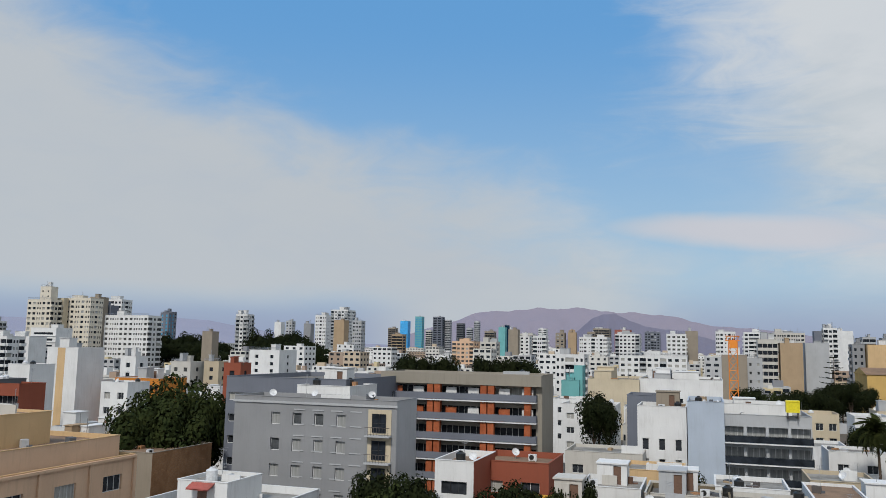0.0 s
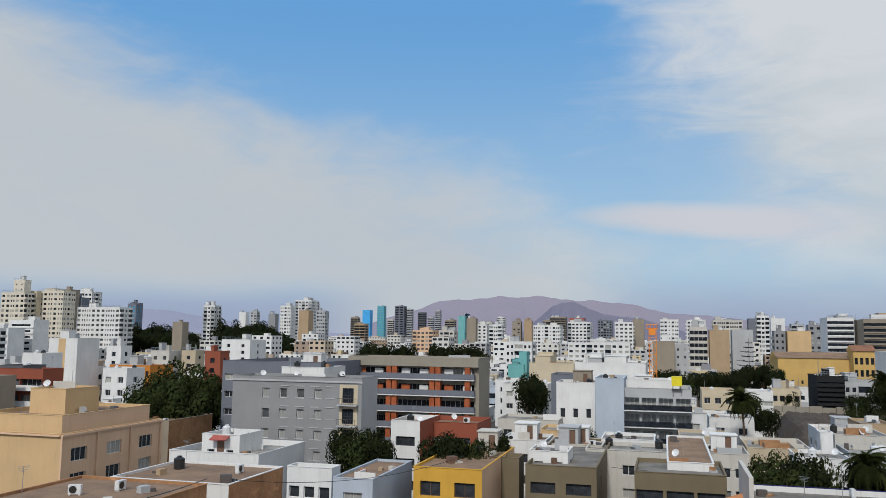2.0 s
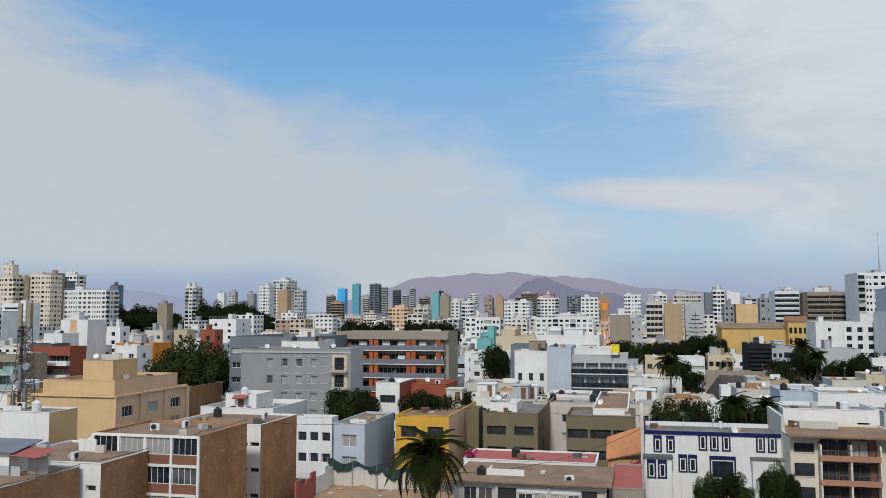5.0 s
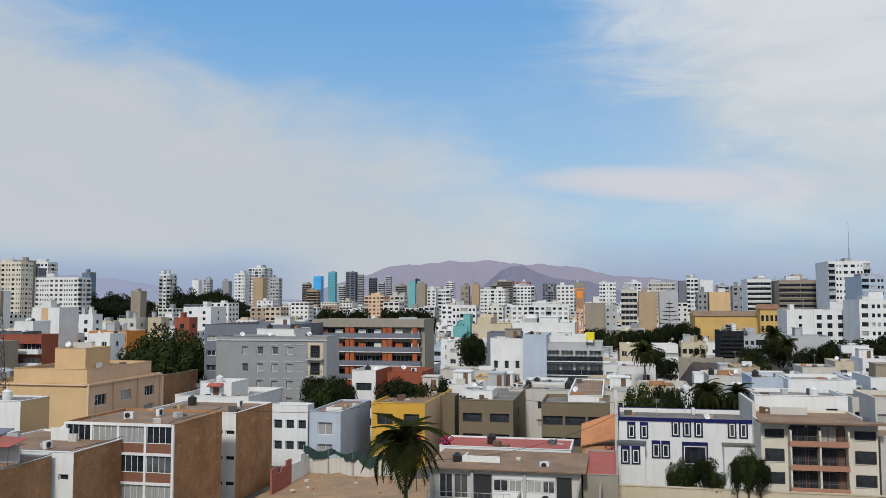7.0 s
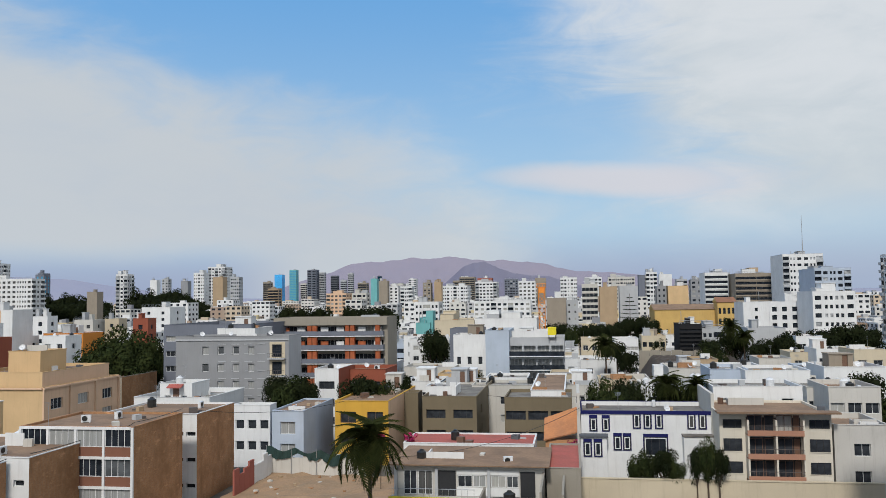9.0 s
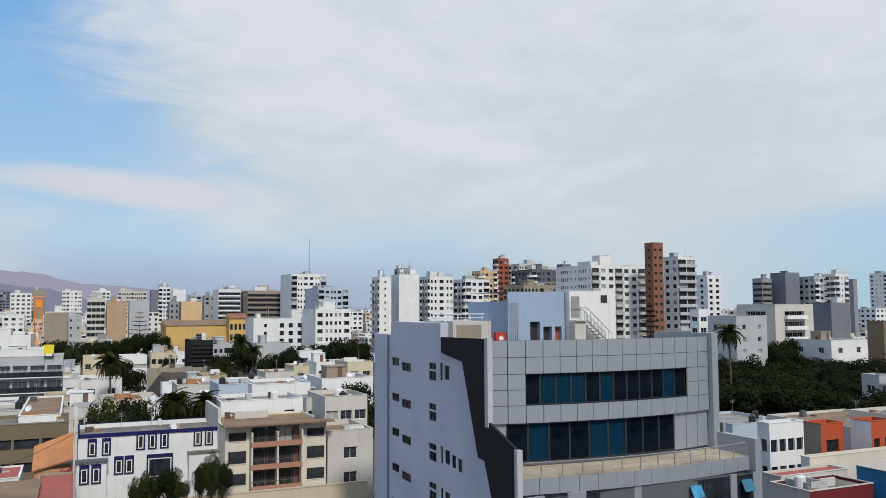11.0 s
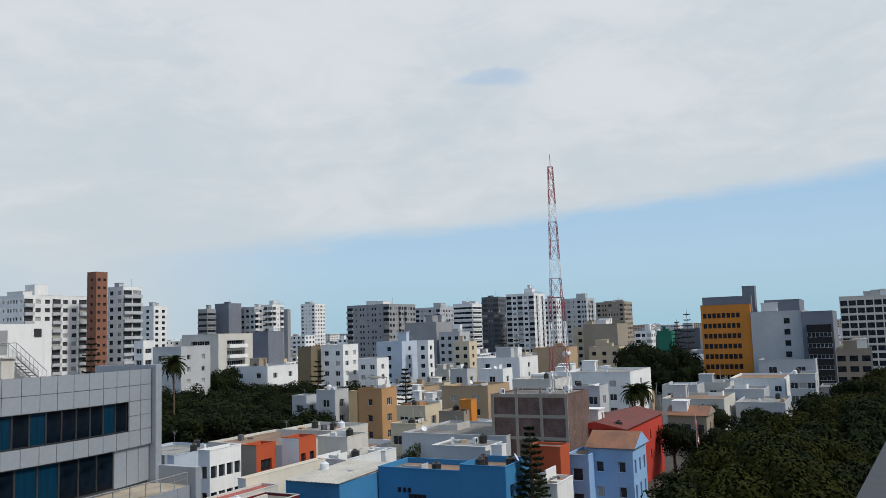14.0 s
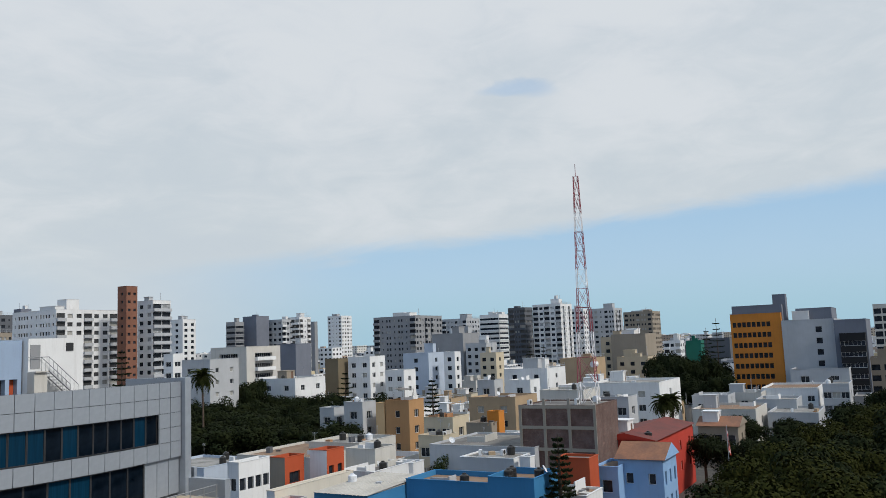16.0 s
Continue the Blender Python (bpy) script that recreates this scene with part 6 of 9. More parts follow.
def palm(u, v, top, r):
    t = thing("palm_tree", u, v, 0, 0, "green palm tree with arching feathery fronds", "palm tree", "palms")
    s = Soup()
    h = max(1.5, top - r * 0.35)
    n = 7
    for i in range(n):
        s.bar((0.15 * math.sin(i * 0.5), 0, h * i / n), (0.15 * math.sin((i + 1) * 0.5), 0, h * (i + 1) / n), 0.24 - 0.012 * i, 0, 9, 0.21 - 0.012 * i)
    part("trunk", s, ("bark",), t)
    if not FROND:
        FROND.append(frond_mesh())
    rnd = random.Random(int(u * 10) + 7)
    for i in range(56):
        f = part("frond", FROND[0], None, t)
        f.matrix_local = pose(0.15 * math.sin(3.5), 0, h, 0, 0, i * 137.5 + rnd.uniform(-12, 12)) @ pose(0, 0, 0, rnd.uniform(-25, 25), 62 - 130 * (i / 56) + rnd.uniform(-9, 9), 0) @ Matrix.Scale(r * rnd.uniform(0.62, 1.08), 4)


def norfolk_pine(u, v, top, r):
    t = thing("pine_tree", u, v, 0, 0, "dark conifer with level tiers of branches", "conifer", "conifers")
    s, c = Soup(), Soup()
    s.bar((0, 0, 0), (0, 0, top), 0.3, 0, 7, 0.04)
    part("trunk", s, ("bark",), t)
    rnd = random.Random(int(u * 10 + v))
    tiers = 13
    z0 = max(2.0, top - r * 4.2)
    for i in range(tiers):
        z = z0 + (top - z0) * i / tiers
        rr = r * (1 - i / tiers) ** 0.8 * rnd.uniform(0.75, 1.1) + 0.25
        m = 6
        for j in range(m):
            a = j * 2 * math.pi / m + i * 0.5 + rnd.uniform(-0.2, 0.2)
            L = rr * rnd.uniform(0.7, 1.1)
            d = Vector((math.cos(a), math.sin(a), 0.12))
            side = Vector((-math.sin(a), math.cos(a), 0))
            c.bar((0, 0, z), Vector((0, 0, z)) + d * L, 0.05, 0, 3, 0.02)
            for q in range(16):
                k = 0.2 + 0.8 * q / 15
                p = Vector((0, 0, z)) + d * L * k + Vector((0, 0, rnd.uniform(-0.05, 0.1)))
                w = 0.32 * L * (1.15 - k) * 0.8 + 0.10
                for sg in (-1, 1):
                    c.tri(p, p + d * 0.22, p + side * sg * w + d * 0.18 + Vector((0, 0, rnd.uniform(-0.05, 0.12))))
                    c.tri(p, p + d * 0.2, p + side * sg * w * 0.5 + d * 0.1 + Vector((0, 0, -0.2)))
    part("crown", c, ("leaf_pine",), t)


tree(-89.8, 142.0, 15.0, 4.5, 0)
tree(-88.6, 147.4, 17.3, 5.5, 0)
tree(-84.2, 147.7, 16.4, 5.5, 0)
tree(-80.0, 145.4, 15.0, 4, 0)
tree(-84.1, 136.1, 13.8, 4.5, 0)
tree(-80.7, 138.2, 14.4, 5, 0)
tree(-361.5, 478.9, 25.3, 9, 1)
tree(-335.3, 448.6, 20.1, 9, 1)
tree(-356.6, 482.6, 25.7, 9, 2)
tree(-330.6, 452.0, 20.5, 9, 1)
tree(-350.9, 486.7, 26.5, 9, 1)
tree(-325.3, 455.8, 21.2, 9, 1)
tree(-345.2, 490.7, 27.2, 9, 2)
tree(-319.9, 459.6, 21.9, 9, 1)
tree(-339.4, 494.8, 27.6, 9, 2)
tree(-314.4, 463.4, 22.2, 9, 1)
tree(-334.3, 498.2, 27.7, 9, 1)
tree(-309.7, 466.6, 22.2, 9, 1)
tree(-329.1, 501.7, 24.5, 9, 1)
tree(-304.8, 469.8, 19.3, 9, 1)
tree(-323.6, 505.3, 22.6, 9, 1)
tree(-299.6, 473.1, 17.4, 9, 1)
tree(-316.7, 509.6, 23.0, 9, 1)
tree(-293.2, 477.1, 17.8, 9, 1)
tree(-298.2, 520.7, 30.9, 9, 2)
tree(-275.7, 487.4, 25.1, 9, 1)
tree(-292.2, 524.1, 30.1, 9, 2)
tree(-270.1, 490.6, 24.4, 9, 1)
tree(-285.4, 527.8, 28.6, 9, 1)
tree(-263.8, 494.0, 22.9, 9, 1)
tree(-279.3, 531.0, 30.2, 9, 1)
tree(-258.0, 497.0, 24.4, 9, 1)
tree(-273.7, 533.9, 29.8, 9, 2)
tree(-252.8, 499.7, 24.0, 9, 1)
tree(-268.1, 536.8, 26.6, 9, 2)
tree(-247.5, 502.3, 20.9, 9, 1)
tree(-262.4, 539.6, 22.5, 9, 1)
tree(-242.2, 504.9, 17.1, 9, 1)
tree(-256.6, 542.3, 18.4, 9, 1)
tree(-236.8, 507.5, 13.3, 9, 1)
tree(-98.0, 267.6, 19.6, 4.5, 1)
tree(-93.4, 269.3, 19.2, 4.5, 1)
tree(-87.4, 271.3, 19.4, 4.5, 1)
tree(-76.4, 274.6, 19.4, 4.5, 1)
tree(-72.2, 275.7, 19.0, 4.5, 1)
tree(-67.8, 276.8, 19.2, 4.5, 1)
tree(-64.5, 277.6, 18.6, 4.5, 1)
tree(-35.5, 201.9, 12.8, 3.4, 1)
tree(-32.9, 201.3, 12.3, 3, 1)
tree(-35.2, 207.0, 13.8, 3, 1)
tree(-44.4, 117.9, 10.3, 2.6, 1)
tree(-42.0, 116.7, 10.7, 3, 0)
tree(-39.6, 115.4, 10.6, 2.4, 1)
tree(-32.0, 116.7, 9.9, 2.6, 1)
tree(-30.1, 116.2, 10.6, 2.8, 1)
tree(-28.0, 115.6, 9.9, 2.2, 0)
tree(-28.1, 122.8, 9.7, 2, 1)
tree(-26.5, 123.2, 9.9, 2, 1)
tree(-17.3, 140.9, 9.4, 2.2, 3)
tree(3.1, 110.0, 10.5, 2.6, 0)
tree(4.7, 108.9, 11.1, 3, 0)
tree(6.5, 109.8, 10.7, 2.6, 1)
tree(8.2, 110.7, 10.5, 2, 0)
tree(12.0, 108.3, 10.7, 2.6, 1)
tree(13.8, 109.1, 10.8, 2.6, 0)
tree(15.3, 108.9, 10.7, 2, 1)
tree(6.2, 89.8, 4.9, 1.2, 0)
tree(7.5, 89.7, 5.5, 1.5, 0)
tree(9.0, 89.0, 5.7, 1.5, 1)
tree(10.2, 88.9, 5.0, 1.2, 0)
tree(12.3, 88.1, 6.0, 1.1, 1)
tree(13.4, 88.0, 7.3, 1.25, 0)
tree(14.5, 87.8, 6.0, 1.1, 1)
tree(-6.9, 267.9, 12.9, 3.5, 1)
tree(-3.8, 270.0, 13.2, 3.5, 1)
tree(-0.5, 262.0, 12.9, 3, 0)
tree(3.1, 272.0, 12.4, 3, 1)
tree(6.8, 274.9, 12.7, 3.5, 1)
tree(10.5, 269.8, 12.7, 3.5, 1)
tree(13.8, 271.6, 12.3, 3, 1)
tree(20.5, 319.3, 13.4, 4, 1)
tree(25.8, 321.0, 14.0, 4, 1)
tree(18.2, 317.5, 12.0, 4, 1)
tree(29.2, 313.6, 12.5, 4, 1)
tree(42.8, 236.2, 11.1, 3, 1)
tree(35.7, 212.0, 8.0, 2.4, 0)
tree(45.6, 235.6, 10.4, 3.2, 1)
tree(44.5, 210.3, 9.6, 3, 1)
tree(47.6, 209.7, 10.7, 3, 1)
tree(50.6, 209.0, 11.3, 3.2, 1)
tree(52.9, 208.4, 9.8, 2.8, 1)
tree(24.9, 250.8, 9.4, 3, 1)
tree(21.9, 254.1, 8.7, 3, 1)
tree(33.5, 219.5, 8.5, 2, 0)
tree(8.8, 199.8, 9.9, 2.4, 1)
tree(10.1, 199.7, 10.8, 2.4, 1)
tree(68.2, 221.7, 13.2, 4, 1)
tree(71.0, 218.8, 13.8, 4.5, 1)
tree(73.0, 216.0, 12.6, 3.5, 1)
tree(34.2, 110.9, 8.7, 2.6, 1)
tree(36.4, 111.2, 9.0, 3, 0)
tree(38.4, 111.6, 8.6, 2.6, 1)
tree(96.0, 55.0, 7.4, 2.3, 0)
tree(62.5, 218.0, 12.5, 4.2, 1)
tree(58.0, 220.0, 11.5, 3.8, 2)
tree(54.0, 216.5, 12.0, 4.0, 1)
tree(37.0, 233.0, 9.5, 3.4, 1)
tree(38.5, 117.0, 11.0, 3.0, 1)
tree(136.6, 146.4, 10.8, 4.940688641418906, 2)
tree(141.7, 145.5, 11.9, 4.92697560241313, 2)
tree(145.6, 146.7, 10.8, 4.805953775710416, 1)
tree(150.2, 146.0, 11.1, 5.117882887016863, 2)
tree(150.5, 142.2, 11.1, 4.611762190223068, 1)
tree(151.5, 137.1, 10.3, 4.461320606121609, 2)
tree(150.9, 132.5, 9.9, 4.76266974230372, 2)
tree(158.3, 133.4, 9.7, 4.445062759498349, 1)
tree(159.4, 131.0, 9.0, 4.741151956292278, 1)
tree(159.6, 125.8, 9.4, 4.858528983583392, 2)
tree(160.7, 122.8, 10.8, 5.065162241326275, 1)
tree(163.4, 120.3, 8.7, 4.325676079413378, 2)
tree(171.7, 120.2, 8.1, 5.034877956473926, 2)
tree(173.0, 118.4, 9.4, 5.075239435225148, 2)
tree(128.2, 135.8, 9.9, 4.3777562878534955, 1)
tree(127.5, 130.6, 11.1, 4.898809666647118, 1)
tree(127.4, 127.8, 11.7, 4.469567043819955, 2)
tree(133.2, 127.5, 10.1, 4.507236725270394, 1)
tree(136.4, 128.5, 10.8, 4.895534836328231, 1)
tree(138.0, 124.4, 9.8, 4.621432955545459, 1)
tree(140.9, 124.0, 9.5, 4.7093212310344885, 1)
tree(140.7, 118.7, 10.1, 4.3368691848148515, 2)
tree(142.8, 116.4, 9.2, 4.5157197780801335, 1)
tree(142.9, 113.4, 9.9, 4.5080654931986, 1)
tree(146.0, 110.8, 9.7, 5.191025497973213, 2)
tree(148.7, 108.5, 8.0, 5.200952157772835, 1)
tree(148.9, 104.8, 9.8, 5.1738062275372805, 1)
tree(155.5, 105.7, 8.1, 4.942493920885303, 2)
tree(114.2, 121.7, 9.7, 4.568299045700808, 2)
tree(118.8, 121.2, 10.3, 5.2617738174487725, 1)
tree(113.9, 114.2, 9.4, 5.268534963350307, 1)
tree(119.3, 113.5, 9.2, 4.772183270353783, 2)
tree(118.0, 108.1, 10.2, 5.222361993467379, 1)
tree(122.5, 108.9, 9.7, 5.0697693763894565, 2)
tree(128.5, 109.4, 8.6, 4.501669448330264, 2)
tree(129.7, 106.5, 8.5, 5.215234845328395, 2)
tree(129.4, 104.0, 9.5, 4.788831226235675, 2)
tree(130.1, 99.3, 9.3, 5.067579487555263, 1)
tree(129.3, 95.5, 9.0, 5.259868010456701, 2)
tree(133.1, 94.3, 7.9, 4.53370059399837, 2)
tree(133.4, 89.7, 8.6, 5.215755395747436, 2)
tree(103.7, 110.6, 9.4, 5.076586237879391, 1)
tree(104.0, 107.2, 8.6, 5.229749726030543, 2)
tree(102.2, 102.4, 9.1, 5.174287152013336, 1)
tree(109.2, 105.2, 9.1, 4.5586110796173145, 1)
tree(106.9, 99.6, 9.9, 4.844948474398543, 2)
tree(110.2, 99.2, 8.6, 4.820714590291986, 2)
tree(113.8, 98.8, 8.6, 5.285804757952311, 1)
tree(111.8, 94.1, 8.5, 5.21279052875304, 2)
tree(118.3, 96.0, 7.8, 4.806661070785294, 2)
tree(113.5, 89.2, 8.7, 5.071042142786742, 2)
tree(117.8, 88.5, 8.4, 4.905620787620085, 1)
tree(150.7, 139.0, 14.7, 4, 1)
tree(149.4, 140.4, 14.0, 4, 1)
tree(153.4, 136.0, 10.7, 4, 1)
tree(157.8, 130.9, 10.3, 4, 1)
tree(159.9, 128.3, 9.9, 4, 1)
tree(235.3, 63.6, 15.6, 4.5, 1)
tree(224.5, 58.7, 14.4, 4.5, 1)
tree(230.7, 58.1, 16.7, 4.5, 1)
tree(225.9, 54.9, 15.5, 4.5, 1)
tree(219.5, 51.4, 15.8, 4.5, 1)
tree(234.2, 52.8, 14.1, 4.5, 1)
tree(235.7, 51.2, 12.6, 4.5, 1)
tree(231.8, 48.1, 16.0, 4.5, 2)
tree(240.1, 47.9, 13.1, 4.5, 1)
tree(240.0, 45.8, 12.5, 4.5, 1)
tree(207.3, 55.9, 12.3, 4.5, 1)
tree(213.2, 55.3, 10.4, 4.5, 2)
tree(211.5, 52.7, 9.6, 4.5, 1)
tree(212.3, 50.7, 9.4, 4.5, 2)
tree(213.5, 48.7, 11.2, 4.5, 2)
tree(208.5, 45.5, 9.6, 4.5, 2)
tree(207.6, 43.2, 9.4, 4.5, 2)
tree(203.3, 40.2, 11.5, 4.5, 1)
tree(210.6, 39.7, 9.4, 4.5, 2)
tree(148.0, 24.3, 6.5, 3, 1)
tree(152.7, 26.5, 7.0, 3, 1)
tree(122.1, 26.6, 7.1, 3, 1)
tree(119.8, 23.0, 6.7, 3, 1)
tree(118.5, 18.9, 7.3, 3, 1)
tree(136.9, 17.4, 7.5, 3, 1)
tree(149.0, 17.5, 7.0, 3, 1)
tree(43.8, 1.8, 10.7, 4.2, 1)
tree(42.8, 7.3, 8.2, 3.9, 3)
tree(48.6, 0.8, 9.1, 4.2, 1)
tree(48.8, 6.2, 10.1, 3.8, 1)
tree(47.9, 11.7, 10.4, 4.2, 3)
tree(56.7, 1.0, 9.5, 4.1, 3)
tree(55.1, 5.9, 9.4, 4.0, 3)
tree(53.9, 12.1, 9.0, 4.3, 3)
tree(61.0, 0.8, 8.4, 4.4, 3)
tree(61.9, 5.4, 9.3, 4.3, 3)
tree(60.7, 11.8, 10.0, 4.5, 3)
tree(68.7, -0.5, 10.3, 3.8, 1)
tree(67.7, 5.7, 10.3, 4.4, 3)
tree(68.2, 11.6, 10.5, 4.3, 3)
tree(73.1, -1.2, 8.1, 4.4, 3)
tree(72.7, 5.0, 10.7, 4.4, 3)
tree(72.6, 9.5, 8.7, 4.6, 3)
tree(73.0, 15.2, 8.5, 3.8, 1)
tree(80.6, -1.7, 10.2, 4.3, 3)
tree(79.0, 3.9, 9.3, 4.0, 1)
tree(80.6, 9.7, 10.7, 4.5, 3)
tree(78.9, 15.1, 8.6, 4.1, 3)
tree(87.3, -1.6, 8.6, 3.8, 3)
tree(86.3, 4.2, 7.9, 4.2, 3)
tree(84.8, 8.6, 10.3, 3.7, 1)
tree(85.0, 14.5, 9.8, 4.5, 3)
tree(93.4, -1.8, 8.4, 4.4, 3)
tree(93.3, 4.1, 9.9, 4.6, 3)
tree(90.8, 9.0, 10.6, 4.3, 3)
tree(90.1, 13.4, 8.3, 4.1, 3)
tree(97.1, -2.0, 8.9, 4.6, 3)
tree(96.8, 1.6, 8.8, 4.3, 1)
tree(97.6, 9.1, 8.0, 3.9, 3)
tree(98.6, 13.3, 9.7, 4.0, 3)
tree(104.2, -3.3, 10.0, 3.6, 3)
tree(104.2, 1.5, 9.7, 3.7, 1)
tree(104.5, 7.2, 9.5, 4.0, 1)
tree(111.2, -4.4, 10.0, 3.6, 3)
tree(109.3, 1.7, 8.1, 4.1, 1)
tree(109.7, 6.5, 8.7, 4.3, 3)
tree(108.5, 13.6, 9.1, 3.6, 1)
tree(116.3, -5.5, 9.8, 4.2, 3)
tree(114.7, 1.5, 9.2, 3.7, 3)
tree(115.8, 7.8, 9.4, 4.3, 3)
tree(114.2, 12.3, 9.8, 3.7, 3)
tree(121.8, -3.9, 8.9, 3.9, 1)
tree(123.0, 1.7, 9.9, 4.1, 1)
tree(123.0, 5.6, 8.4, 3.7, 3)
tree(128.2, 0.7, 10.7, 3.9, 1)
tree(126.7, 6.6, 8.9, 3.7, 3)
tree(134.4, -0.3, 10.6, 3.9, 1)
tree(134.0, 5.2, 10.2, 4.4, 3)
tree(134.4, 11.1, 8.6, 4.1, 3)
tree(141.2, -5.7, 10.7, 3.6, 3)
tree(140.4, -1.7, 8.4, 4.2, 3)
tree(139.8, 5.6, 9.9, 4.2, 3)
tree(140.7, 8.9, 10.1, 3.8, 1)
tree(146.6, -2.0, 10.4, 4.0, 3)
tree(144.6, 4.7, 10.0, 4.0, 3)
tree(152.3, -1.6, 8.4, 4.5, 3)
tree(150.5, 4.5, 9.4, 4.3, 3)
tree(158.9, -1.8, 9.3, 3.9, 3)
tree(157.2, 3.7, 9.2, 4.6, 3)
tree(157.6, 9.3, 8.7, 4.3, 3)
tree(163.6, -3.6, 9.6, 4.0, 3)
tree(163.7, 1.2, 8.6, 3.8, 3)
tree(169.5, -4.5, 9.6, 3.8, 1)
tree(169.2, 2.2, 8.2, 4.1, 1)
tree(175.7, -4.9, 8.4, 4.3, 3)
tree(177.2, 2.8, 10.2, 4.3, 1)
tree(183.2, -5.4, 10.2, 4.2, 1)
tree(182.5, -0.4, 10.5, 4.3, 3)
tree(182.0, 4.8, 8.8, 4.0, 1)
tree(189.0, 0.6, 9.3, 4.2, 3)
tree(192.7, 1.6, 9.2, 4.2, 3)
tree(198.5, -4.3, 9.0, 3.8, 3)
tree(201.1, 4.1, 8.2, 3.7, 3)
tree(206.9, -2.5, 7.9, 3.7, 3)
tree(210.8, -5.3, 8.4, 3.7, 3)
tree(212.7, -2.2, 10.7, 3.9, 3)
tree(218.3, -0.6, 8.9, 3.7, 3)
tree(224.8, -2.3, 9.3, 4.0, 3)
norfolk_pine(129.2, 76.1, 16.0, 2.4)
norfolk_pine(304.7, 126.8, 20.1, 5)
norfolk_pine(307.1, 133.8, 20.3, 5)
norfolk_pine(257.2, 49.8, 26.5, 5.5)
norfolk_pine(103.4, 128.6, 23.8, 3.2)
norfolk_pine(77.9, 31.4, 12.5, 1.9)
norfolk_pine(152.6, 113.2, 17.1, 3.5)
norfolk_pine(22.0, 324.3, 23.1, 8)
norfolk_pine(264.5, 54.5, 23.7, 4)
palm(-18.3, 70.7, 10.3, 3.6)
skirt = bpy.data.objects["palm_tree"]
dry = frond_mesh()
dry.materials[0] = MATS["leaf_dry"]
for i in range(16):
    o = part("dead_frond", dry, None, skirt, "dry brown hanging frond")
    o.matrix_local = pose(0.1, 0, 8.6, 0, 0, i * 137.5) @ pose(0, 0, 0, 0, 70 + 10 * math.sin(i * 2.1), 0) @ Matrix.Scale(2.0 + 0.4 * math.sin(i), 4)
palm(11.5, 106.4, 11.4, 2.2)
palm(15.1, 105.9, 11.2, 2.0)
palm(6.4, 171.9, 12.7, 3)
palm(43.3, 236.1, 13.8, 3.4)
palm(45.6, 230.5, 11.3, 3)
palm(110.9, 115.4, 18.2, 2.6)
palm(130.6, 34.3, 11.8, 2.2)
palm(132.8, 33.5, 11.9, 2.0)


